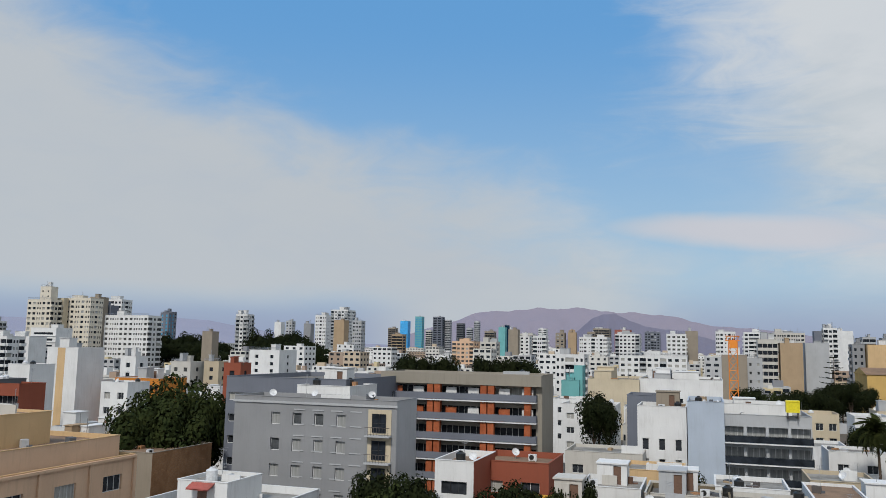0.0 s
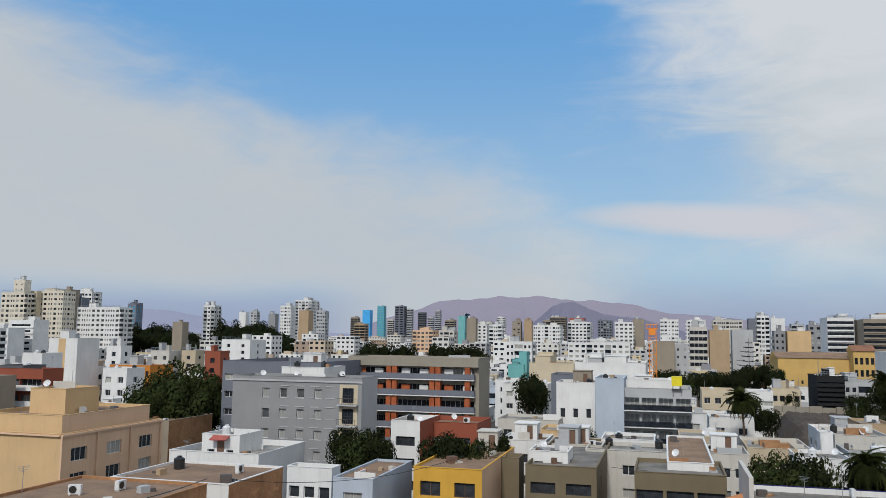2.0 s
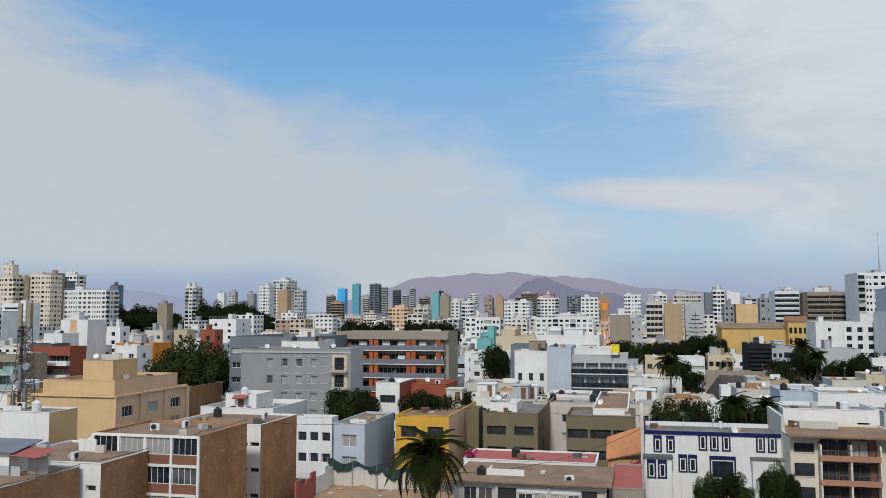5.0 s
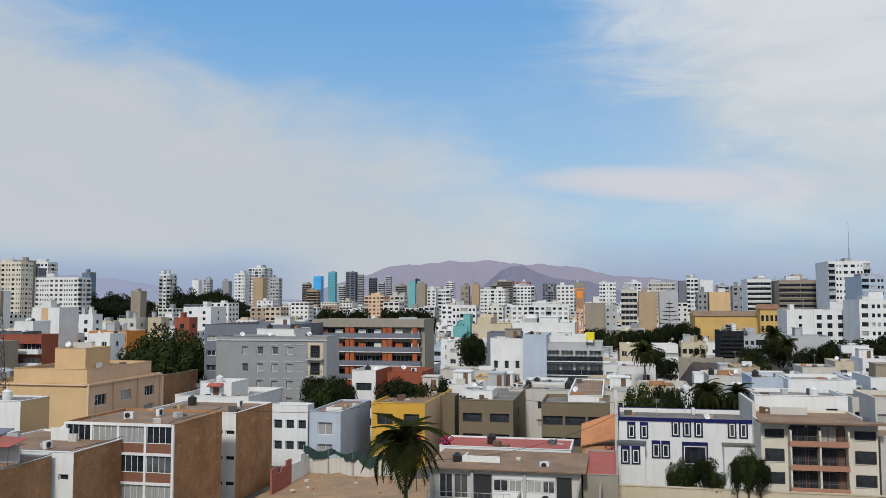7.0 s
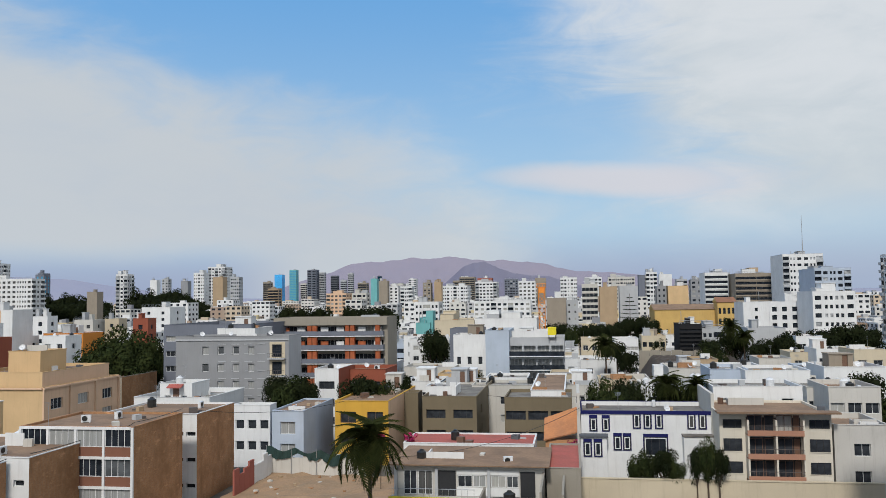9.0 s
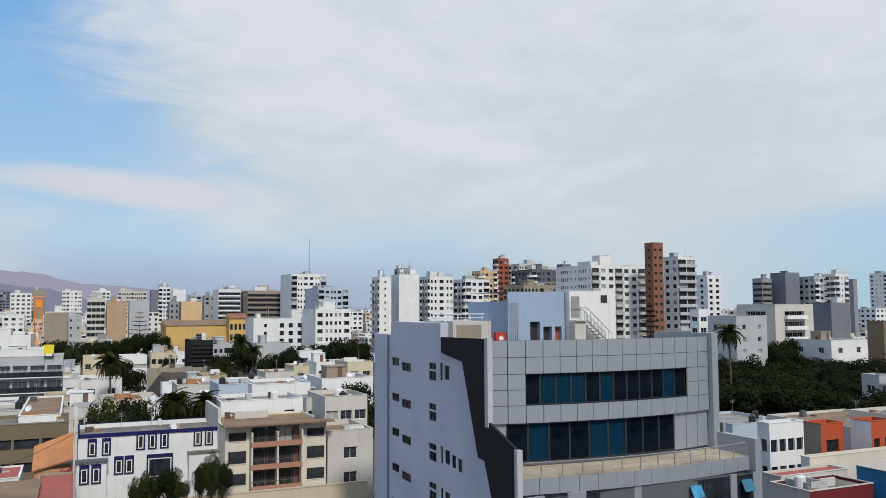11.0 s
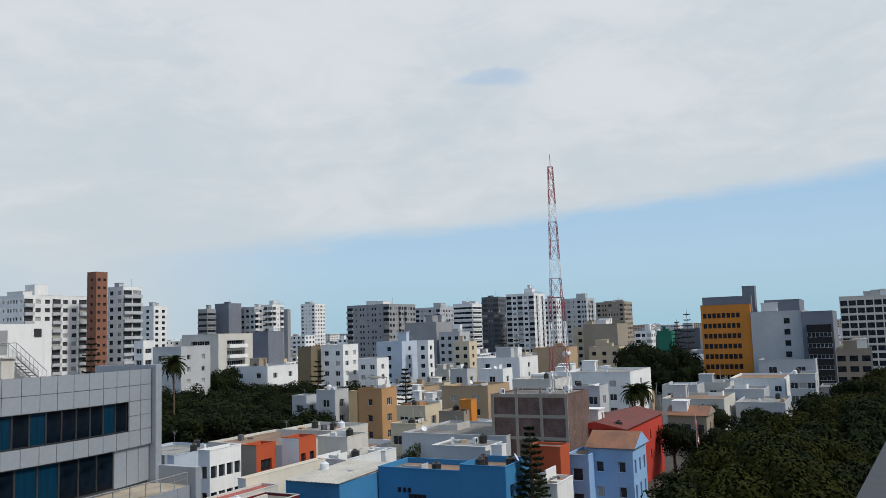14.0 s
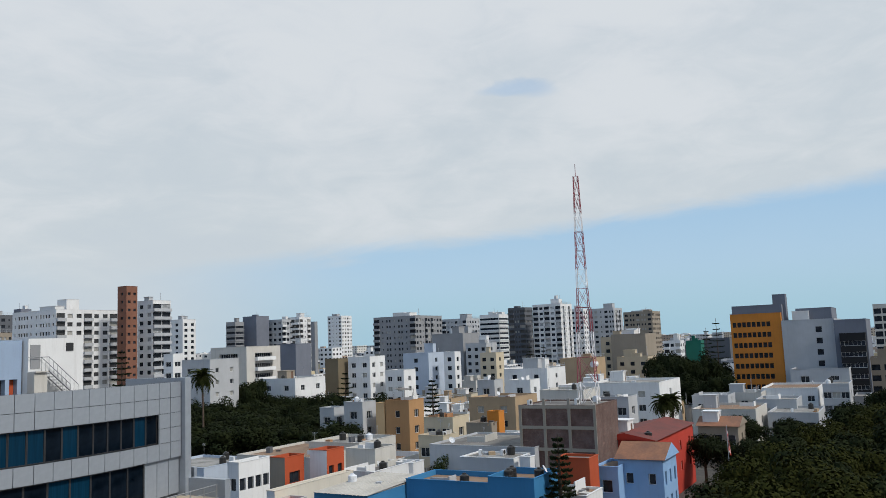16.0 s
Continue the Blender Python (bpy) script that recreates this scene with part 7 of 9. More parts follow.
# ---- grey panelled office block beside the camera ----
def office_block():
    top = thing("office_block", 0, 0, 0, 0, "grey panelled office block with curved front and blue glass", "office building")
    u0, u1 = 26.62, 46.95
    USED.append((24, 54, 44, 76))

    def arc(u, off=0.0):
        k = (u - u0) / (u1 - u0) * 2 - 1
        return 50.8 - 1.25 * (1 - k * k) + off

    def lean(u):
        return math.degrees(math.atan(2 * 1.25 * ((u - u0) / (u1 - u0) * 2 - 1) * 2 / (u1 - u0)))

    # side wall with its small windows
    s = Soup()
    wins = []
    for z in (17.05, 13.85, 10.75, 7.6, 4.5):
        wins += [(74.4 - 69.8, 74.4 - 67.9, z, z + 0.72), (74.4 - 67.4, 74.4 - 65.15, z - 0.35, z + 0.4)]
    for z in (16.35, 13.1, 9.9, 6.8):
        wins += [(74.4 - 61.3, 74.4 - 59.75, z, z + 0.75), (74.4 - 61.3, 74.4 - 59.75, z + 0.9, z + 1.4)]
    for z in (16.6, 10.1, 6.9):
        wins += [(74.4 - 59.0, 74.4 - 58.5, z - 0.1, z + 1.25), (74.4 - 58.2, 74.4 - 57.2, z, z + 1.1)]
    wins += [(74.4 - 56.9, 74.4 - 56.1, 10.0, 11.0), (74.4 - 55.8, 74.4 - 55.0, 9.9, 10.9)]
    put = lambda x, y, z: (26.5 + y, 74.4 - x, z)
    wall_sheet(s, 74.4 - 46.8, 12.6, [w for w in wins if w[3] < 12.5], put, 0.2)
    wall_sheet(s, 74.4 - 51.2, 19.8, [w for w in wins if w[2] > 12.6], put, 0.2, 0, 12.6)
    s.quad((26.5, 74.4, 0), (26.5, 74.4, 19.8), (47, 74.4, 19.8), (47, 74.4, 0))
    s.quad((47, 51.2, 0), (47, 74.4, 0), (47, 74.4, 19.2), (47, 51.2, 19.2))
    s.box(26.505, 31.5, 58.9, 70.0, 19.2, 21.0)
    part("side_wall", s, ("lilac",), top, "lilac-grey rendered side wall")
    for a, b, c, d in wins:
        ob = part("window", window_mesh(b - a, d - c, "glass_dark", "frame_dark", 2 if b - a > 1.2 else 1), None, top)
        ob.matrix_local = Matrix.Translation(put((a + b) / 2, 0.15, c)) @ pose(0, 0, 0, 0, 0, 270)
    st = Soup()
    st.box(26.42, 26.498, 70.2, 70.7, 0, 19.8)
    part("shaft", st, ("slate",), top)
    # black cladding with its stepped outline
    pts = [(58.3, 19.92), (58.3, 18.7), (54.5, 18.2), (52.0, 11.6), (51.0, 11.5), (49.9, 9.0), (49.0, 0), (46.6, 0), (46.6, 13.0), (50.5, 14.3), (50.5, 20.0)]
    bm = bmesh.new()
    f = bm.faces.new([bm.verts.new((26.28, y, z)) for y, z in pts])
    r = bmesh.ops.extrude_face_region(bm, geom=[f])
    bmesh.ops.translate(bm, vec=(0.2, 0, 0), verts=[e for e in r["geom"] if isinstance(e, bmesh.types.BMVert)])
    bmesh.ops.recalc_face_normals(bm, faces=bm.faces)
    me = bpy.data.meshes.new("cladding")
    bm.to_mesh(me)
    bm.free()
    me.materials.append(MATS["black"])
    part("cladding", me, None, top, "black cladding with a slanted edge")
    ed = Soup()
    ed.box(26.2, 26.6, 50.25, 50.72, 13.9, 20.08)
    ed.box(26.2, 26.6, 46.2, 46.58, 0, 12.95)
    part("corner_strip", ed, ("lightgrey",), top)
    # core behind the front and roof slab
    c, n = Soup(), 24
    for i in range(n):
        a, b = u0 + (u1 - u0) * i / n, u0 + (u1 - u0) * (i + 1) / n
        c.quad((a, arc(a, 0.42), 11), (b, arc(b, 0.42), 11), (b, arc(b, 0.42), 19.6), (a, arc(a, 0.42), 19.6))
        c.quad((b, arc(b, 0.02), 19.86), (a, arc(a, 0.02), 19.86), (a, arc(a, 0.42), 19.86), (b, arc(b, 0.42), 19.86))
        c.quad((a, arc(a, -3.6), 0), (b, arc(b, -3.6), 0), (b, arc(b, -3.6), 10.8), (a, arc(a, -3.6), 10.8))
    part("core", c, ("darkgrey",), top)
    ro = Soup()
    ro.box(26.6, 46.9, 51.25, 74.3, 18.7, 19.1)
    part("roof", ro, ("roof_grey",), top)
    # panels
    cache = {}

    def panel(ua, ub, z0, z1, off=0.0):
        w, h, um = ub - ua - 0.03, z1 - z0 - 0.03, (ua + ub) / 2
        key = (round(w, 2), round(h, 2))
        if key not in cache:
            p = Soup()
            p.box(-w / 2, w / 2, 0, 0.1, 0, h)
            p.box(-w / 2 + 0.02, w / 2 - 0.02, -0.012, -0.0005, 0.02, h - 0.02)
            cache[key] = p.mesh("panel", ("panel",))
        ob = part("panel", cache[key], None, top)
        ob.matrix_local = pose(um, arc(um, off), z0 + 0.015, 0, 0, lean(um))

    u_end = 46.38
    cols = [u0 + (u_end - u0) * i / 15 for i in range(16)]
    for i in range(15):
        a, b = cols[i], cols[i + 1]
        panel(a, b, 18.65, 19.86)
        panel(a, b, 17.47, 18.65)
        panel(a, b, 14.0, 15.25)
        if i < 2 or i >= 13:
            panel(a, b, 16.36, 17.47)
            panel(a, b, 15.25, 16.36)
        if i < 1 or i >= 12:
            panel(a, b, 11.2, 14.0, 0.25)
    ncol = 14
    for i in range(ncol):
        a, b = 26.6 + 20.1 * i / ncol, 26.6 + 20.1 * (i + 1) / ncol
        p = Soup()
        p.box(0, b - a - 0.03, 0, 0.12, 0, 1.02)
        ob = part("panel", p, ("panel",), top)
        ob.matrix_local = pose(a, 46.75 - 0.9 * math.sin(math.pi * (i + 0.5) / ncol), 9.95, 0, 0, -math.degrees(math.atan(0.9 * math.pi / 20.1 * math.cos(math.pi * (i + 0.5) / ncol))))
    # ribbon of panes, two storeys
    for za, zb, ua, ub, off, npan in ((15.27, 17.45, cols[2], cols[13], 0.28, 12), (11.25, 13.98, cols[1], cols[12], 0.36, 9)):
        for i in range(npan):
            a, b = ua + (ub - ua) * i / npan, ua + (ub - ua) * (i + 1) / npan
            um = (a + b) / 2
            ob = part("window", window_mesh(b - a, zb - za, "glass_blue", "frame_dark", 1, 1), None, top)
            ob.matrix_local = pose(um, arc(um, off), za, 0, 0, lean(um))
    # lower storeys
    for a, b in ((31.2, 33.2), (33.2, 35.2), (35.9, 38.8), (38.8, 41.6), (41.6, 44.2), (44.6, 46.6)):
        for z in (6.6, 3.0):
            ob = part("window", window_mesh(b - a, 3.2, "glass_dark", "frame_dark", 2, 1), None, top)
            ob.matrix_local = pose((a + b) / 2, 46.15, z, 0, 0, 0)
    for a in (40.6, 45.4):
        p = Soup()
        p.box(-0.5, 0.5, -0.03, 0.03, -0.9, 0)
        ob = part("open_vent", p, ("vent_sky_glass",), top, "tilted open window with sky reflection in its colour")
        ob.matrix_local = pose(a, 45.95, 9.5, -28, 0, 0)
    pl = Soup()
    for a in (26.7, 29.9, 35.25, 43.9, 46.1):
        pl.box(a, a + (1.4 if a < 30 else 0.6), 45.95, 46.1, 0, 9.95)
    part("pier", pl, ("panel",), top)
    # terrace, railing and end walls
    te = Soup()
    te.box(26.6, 46.7, 46.9, 51.1, 10.7, 10.95)
    part("terrace", te, ("roof_tan2",), top)
    ra = Soup()
    prev = None
    for i in range(14):
        a = 26.8 + 19.7 * i / 13
        y = 46.95 - 0.9 * math.sin(math.pi * i / 13)
        ra.bar((a, y, 10.9), (a, y, 11.95), 0.04, 0, 5)
        if prev:
            ra.bar((*prev, 11.95), (a, y, 11.95), 0.045, 0, 5)
            ra.bar((*prev, 11.5), (a, y, 11.5), 0.015, 0, 4)
        prev = (a, y)
    part("railing", ra, ("metal",), top)
    en = Soup()
    en.box(46.4, 47.0, 50.2, 51.19, 0, 20.15)
    en.box(47.02, 47.25, 51.2, 58, 0, 20.1)
    en.box(46.72, 47.3, 46.3, 50.18, 0, 12.3)
    en.box(47.32, 47.6, 50.2, 57, 0, 13.0)
    part("end_wall", en, ("panel",), top)

    # things on its roof
    rb = thing("roof_room", 26.6, 58.0, 19.1, 0, "cream roof room with railing on its top", "roof room")
    a = Soup()
    a.box(0.6, 4.4, 0, 6, 0, 2.05)
    part("wall", a, ("offwhite",), rb)
    # taupe sheet on the wall, its tone standing for shade in a niche
    a = Soup()
    a.box(0.9, 3.1, -0.03, -0.004, 0.6, 1.75)
    part("opening", a, ("taupe",), rb, "flat taupe sheet in place of a dim niche")
    a = Soup()
    for i in range(6):
        a.bar((-0.6 + i * 1.1, 1.2, 1.9), (-0.6 + i * 1.1, 1.2, 2.6), 0.04)
    a.bar((-0.6, 1.2, 2.6), (4.9, 1.2, 2.6), 0.05)
    a.bar((-0.6, 1.2, 2.3), (4.9, 1.2, 2.3), 0.03)
    part("railing", a, ("steel_white",), rb)
    eq = thing("fire_cabinet", 30.1, 55.6, 19.1, 0, "red cabinet beside a roof wall", "cabinet")
    a = Soup()
    a.box(-0.45, 0.45, -0.2, 0.2, 0, 1.2)
    part("body", a, ("red",), eq)
    a = Soup()
    a.bar((0, -0.21, 0.75), (0, -0.24, 0.75), 0.2, 0, 12)
    part("dial", a, ("steel_white",), eq)
    pr = thing("plant_room", 30.6, 55.2, 19.1, 0, "pale blue plant room with doors on a roof", "plant room")
    a = Soup()
    put = lambda x, y, z: (x, y, z)
    doors = [(2.0, 2.9, 0.05, 2.0), (3.2, 4.0, 0.05, 1.6), (4.3, 4.9, 0.05, 1.6)]
    wall_sheet(a, 5.2, 4.35, doors, put, 0.5)
    a.quad((0, 0, 0), (0, 0, 3.6), (0, 7, 3.6), (0, 7, 0))
    a.quad((5.2, 0, 0), (5.2, 7, 0), (5.2, 7, 4.35), (5.2, 0, 4.35))
    a.quad((0, 0, 3.6), (0, 0, 4.35), (0, 0.01, 4.35), (0, 0.01, 3.6))
    a.quad((0, 0, 4.35), (5.2, 0, 4.35), (5.2, 7, 4.35), (0, 7, 4.35))
    part("wall", a, ("plantblue",), pr)
    for p, q, c, d in doors:
        e = Soup()
        e.box(p + 0.03, q - 0.03, 0.42, 0.47, c, d - 0.03)
        part("door", e, ("frame_dark" if p < 4.2 else "rust",), pr)
    e = Soup()
    for i in range(5):
        e.box(0.08 + i * 0.18, 0.2 + i * 0.18, -0.08, -0.004, 0.2, 3.5)
    part("pipe_cover", e, ("bluegrey",), pr)
    sh = thing("stair_house", 35.9, 54.6, 19.1, 0, "white stair house with a door above a metal stair", "stair house")
    a = Soup()
    a.box(0, 4.4, 0, 6, 0, 4.45)
    part("wall", a, ("white",), sh)
    e = Soup()
    e.box(0.15, 0.9, -0.06, -0.004, 2.3, 4.0)
    part("door", e, ("grey",), sh)
    e = Soup()
    e.box(3.0, 3.6, -0.05, -0.004, 3.5, 4.1)
    part("window", e, ("frame_dark",), sh)
    ms = thing("metal_stair", 35.9, 54.2, 19.1, 0, "steel roof stair with pipe handrail", "stair")
    for i in range(9):
        e = Soup()
        e.box(0.95 + i * 0.26, 1.2 + i * 0.26, -0.65, 0.15, 2.1 - (i + 1) * 0.235, 2.15 - (i + 1) * 0.235)
        part("tread", e, ("metal",), ms)
    for y in (-0.68, 0.2):
        e = Soup()
        e.bar((0.9, y, 2.1), (3.3, y, 0.0), 0.06)
        e.bar((-0.1, y, 3.1), (0.9, y, 3.1), 0.03)
        e.bar((0.9, y, 3.1), (3.3, y, 1.0), 0.03)
        for i in range(8):
            x = 0.9 + i * 0.34
            z = 2.1 - (x - 0.9) * 0.875
            e.bar((x, y, max(0, z)), (x, y, z + 1.0), 0.02)
        part("handrail", e, ("metal",), ms)
    e = Soup()
    e.box(-0.1, 0.93, -0.68, 0.2, 2.02, 2.1)
    e.box(-0.1, 0.9, -0.5, 0.3, 0.0, 2.0)
    part("landing", e, ("offwhite",), ms)


plain("panel", (0.355, 0.39, 0.44), 0.35, 0.35, 0.12, 2.0)
roof_mat("roof_tan2", (0.47, 0.40, 0.31), (0.34, 0.29, 0.22))
office_block()


# ---- details of single houses ----
def navy_house():
    """Window surrounds, band and porch of the white house."""
    t = NAVY
    b = Soup()
    b.box(-0.06, 14.35, -0.10, -0.004, 8.62, 8.95)
    part("band", b, ("navy",), t)
    up = [(1.0, 6.7, 0.75, 1.45), (2.4, 6.7, 0.75, 1.45), (5.85, 7.05, 0.75, 1.6), (7.05, 7.05, 0.75, 1.6), (8.3, 7.05, 0.75, 1.6), (11.85, 7.05, 0.75, 1.6), (13.05, 7.05, 0.75, 1.6),
          (3.65, 4.6, 0.8, 1.55), (4.7, 4.6, 0.8, 1.55)]
    for x, z, w, h in up:
        win(t, x, z, w, h)
    win(t, 6.95, 3.9, 2.6, 2.2, 3)
    p = Soup()
    p.box(-0.1, 2.8, -1.4, -0.004, 0, 6.2)
    part("porch", p, ("white",), t)
    q = Soup()
    q.box(-0.25, 2.95, -1.6, -0.004, 6.2, 6.42)
    part("porch_roof", q, ("darkgrey",), t)
    for x in (0.25, 1.4):
        win(t, x, 4.1, 0.8, 1.6, 1, -1.41)
    r = Soup()
    r.box(11.2, 14.9, -1.2, -0.004, 0, 6.3)
    part("annex", r, ("white",), t)
    r = Soup()
    r.box(11.1, 15.0, -1.3, -0.004, 6.31, 6.5)
    part("annex_roof", r, ("roof_grey",), t)
    for x in (-0.45, 14.35):
        s = Soup()
        s.box(x, x + 0.35, -0.3, 9.5, 0, 11.0)
        part("party_wall", s, ("offwhite",), t)


def win(t, x, z, w, h, cols=1, y=-0.004):
    f = Soup()
    for a, b, c, d in ((x - 0.08, x + w + 0.08, z + h, z + h + 0.34), (x - 0.08, x + w + 0.08, z - 0.07, z), (x - 0.08, x, z, z + h), (x + w, x + w + 0.08, z, z + h)):
        f.box(a, b, y - 0.07, y, c, d)
    wd = part("window", f, ("navy",), t, "window with navy surround")
    g = Soup()
    for a, b, c, d in ((x + 0.1, x + w - 0.1, z + h - 0.2, z + h - 0.1), (x + 0.1, x + w - 0.1, z + 0.1, z + 0.2), (x + 0.1, x + 0.2, z + 0.2, z + h - 0.2), (x + w - 0.2, x + w - 0.1, z + 0.2, z + h - 0.2)):
        g.box(a, b, y - 0.10, y - 0.068, c, d)
    part("sash", g, ("frame_white",), wd, "white sash")
    ob = part("pane", window_mesh(w, h, "glass_dark", "frame_dark", cols), None, wd)
    ob.matrix_local = pose(x + w / 2, y - 0.034, z, 0, 0, 0)


navy_house()


def loggia_house():
    t = LOGGIA
    fl = ((7.6, 8.95), (5.2, 6.9), (2.9, 4.6), (0.5, 2.2))
    for i, (a, b) in enumerate(fl):
        for x, w in ((0.35, 1.9), (9.0, 2.0)):
            f = Soup()
            f.box(x - 0.08, x + w + 0.08, -0.06, -0.004, a + 0.25, a + 0.33)
            g = part("window", f, ("ivory",), t)
            ob = part("pane", window_mesh(w, b - a - 0.45, "glass", "frame_dark", 3), None, g)
            ob.matrix_local = pose(x + w / 2, -0.04, a + 0.35, 0, 0, 0)
        s = Soup()
        s.box(2.6, 8.2, -1.25, -0.004, a - 0.28, a - 0.12)
        s.box(2.6, 8.2, -1.25, -1.13, a - 0.12, a + 0.28)
        part("balcony", s, ("brown_edge",), t, "brown-edged balcony")
        r = Soup()
        r.bar((2.65, -1.2, a + 0.75), (8.15, -1.2, a + 0.75), 0.025)
        for k in range(12):
            r.bar((2.65 + k * 0.5, -1.2, a + 0.28), (2.65 + k * 0.5, -1.2, a + 0.75), 0.012)
        part("railing", r, ("steel_dark",), t)
        # no hollow here: a dark sheet gives the loggia its shade
        d = Soup()
        d.box(2.7, 8.1, -0.05, -0.004, a - 0.1, b + 0.12)
        part("recess", d, ("frame_dark",), t, "flat dark sheet for the shade in a loggia")
        for k, w in ((2.8, 1.5), (4.5, 1.0), (5.7, 1.6), (7.4, 0.6)):
            ob = part("door", window_mesh(w, 1.75, "glass" if k != 7.4 else "frame_brown", "frame_brown", 2 if w > 1.2 else 1), None, t)
            ob.matrix_local = pose(k + w / 2, -0.09, a - 0.08, 0, 0, 0)
    for x in (2.6, 5.4, 8.1):
        p = Soup()
        p.box(x, x + 0.18, -1.2, -0.06, 0, 8.9)
        part("column", p, ("ivory",), t)
    e = Soup()
    e.box(-0.4, 11.8, -1.5, 0.2, 9.62, 9.8)
    part("eave", e, ("roof_tan",), t)


paint("orange_wall", (0.50, 0.26, 0.13), dirt=0.4)
roof_mat("orange_tile", (0.52, 0.22, 0.09), (0.36, 0.16, 0.08))
roof_mat("roof_rust", (0.17, 0.04, 0.032), (0.11, 0.036, 0.03))
roof_mat("sheet_pale", (0.50, 0.47, 0.42), (0.40, 0.375, 0.33))
roof_mat("field_soil", (0.13, 0.10, 0.075), (0.08, 0.07, 0.05))
paint("brown_edge", (0.42, 0.22, 0.15), dirt=0.3)
loggia_house()


# ---- masts, crane ----
def lattice(t, z0, z1, w0, w1, step, cols, thick=0.05):
    n = max(1, int((z1 - z0) / step))
    for i in range(n):
        s = Soup()
        a, b = z0 + (z1 - z0) * i / n, z0 + (z1 - z0) * (i + 1) / n
        wa, wb = w0 + (w1 - w0) * i / n, w0 + (w1 - w0) * (i + 1) / n
        cs = ((-1, -1), (1, -1), (1, 1), (-1, 1))
        for k in range(4):
            p, q = cs[k], cs[(k + 1) % 4]
            s.bar((p[0] * wa, p[1] * wa, a), (p[0] * wb, p[1] * wb, b), thick)
            s.bar((p[0] * wa, p[1] * wa, a), (q[0] * wb, q[1] * wb, b), thick * 0.6)
            s.bar((q[0] * wa, q[1] * wa, a), (p[0] * wb, p[1] * wb, b), thick * 0.6)
            s.bar((p[0] * wb, p[1] * wb, b), (q[0] * wb, q[1] * wb, b), thick * 0.6)
        part("section", s, (cols[i * len(cols) // n if len(cols) > 6 else i % len(cols)],), t)


m = thing("radio_mast", 101.8, 36.4, 0, 10, "tall red and white lattice radio mast", "radio mast")
lattice(m, 0, 26, 1.6, 0.85, 2.9, ("steel_white", "steel_red"), 0.055)
lattice(m, 26, 43.6, 0.72, 0.3, 2.4, ("steel_red", "steel_white", "steel_red"), 0.04)
s = Soup()
s.bar((0, 0, 43.6), (0, 0, 45.3), 0.04)
part("aerial", s, ("steel_red",), m)
for z in (14, 18.5):
    s = Soup()
    s.bar((0.8, -0.6, z), (1.5, -1.0, z), 0.4, 0, 12)
    part("dish", s, ("steel_white",), m)

c = thing("tower_crane", -9.4, 249.8, 0, 0, "orange tower crane above the roofs", "crane")
lattice(c, 0, 25, 0.95, 0.95, 2.2, ("steel_orange",), 0.08)
s = Soup()
for a in (-1, 1):
    s.bar((-1.7, 0.4 * a, 25.2), (1.5, 0.4 * a, 25.2), 0.12)
s.bar((-1.7, 0, 26.2), (1.5, 0, 26.2), 0.12)
for i in range(4):
    s.bar((-1.6 + i * 0.85, 0.4, 25.2), (-1.2 + i * 0.85, 0, 26.2), 0.08)
part("jib", s, ("steel_orange",), c)
s = Soup()
s.box(-0.8, 0.8, -1.3, -0.2, 23.4, 25.0)
part("cab", s, ("steel_orange",), c)

m = thing("phone_mast", -68.51, 79.57, 10.6, 0, "dark rooftop phone mast with panel antennas", "phone mast")
TOP = 12.8
lattice(m, 0, TOP - 2.6, 0.95, 0.45, 0.9, ("steel_dark",), 0.055)
for x, y in ((-0.55, -0.3), (0.55, -0.2), (0.1, 0.55)):
    s = Soup()
    s.box(x - 0.24, x + 0.24, y - 0.12, y + 0.12, TOP - 2.7, TOP)
    s.box(x - 0.06, x + 0.06, y - 0.2, y + 0.2, TOP - 2.9, TOP - 2.71)
    part("antenna", s, ("taupe",), m, "grey-brown panel antenna")
for x, y, z in ((0.9, -0.6, 5.6), (-0.75, -0.6, 4.3)):
    s = Soup()
    s.bar((x, y, z), (x, y - 0.3, z), 0.46, 0, 16, 0.40)
    s.bar((x * 0.3, 0, z), (x, y + 0.02, z), 0.05)
    part("dish", s, ("grey",), m)
for x, z0, z1 in ((-0.75, 0.0, 2.6), (0.8, 0.3, 3.2), (0.1, 3.0, 5.8)):
    s = Soup()
    s.box(x - 0.2, x + 0.2, -0.85, -0.55, z0, z1)
    part("equipment_box", s, ("slate",), m)
s = Soup()
s.bar((0, 0, 0), (0, 0, TOP + 0.6), 0.09, 0, 8)
part("pole", s, ("metal",), m)
for x, y in ((-2.6, -1.5), (2.8, -1.2), (0.4, 2.6)):
    s = Soup()
    s.bar((x, y, 0), (0, 0, TOP * 0.62), 0.03)
    part("guy_wire", s, ("steel_dark",), m)
for i in range(5):
    s = Soup()
    s.bar((-0.35 + i * 0.1, -0.5, 0), (-0.2 + i * 0.08, -0.42, TOP - 2.6), 0.035, 0, 5)
    part("feed_cable", s, ("plastic_black",), m)

m = thing("roof_antenna", 115.4, 430.8, 39.9, 0, "thin grey antenna on an office tower", "antenna")
s = Soup()
s.bar((0, 0, 0), (0, 0, 9), 0.35, 0, 5, 0.25)
s.bar((0, 0, 9), (0, 0, 22), 0.16, 0, 5, 0.1)
part("pole", s, ("metal",), m)


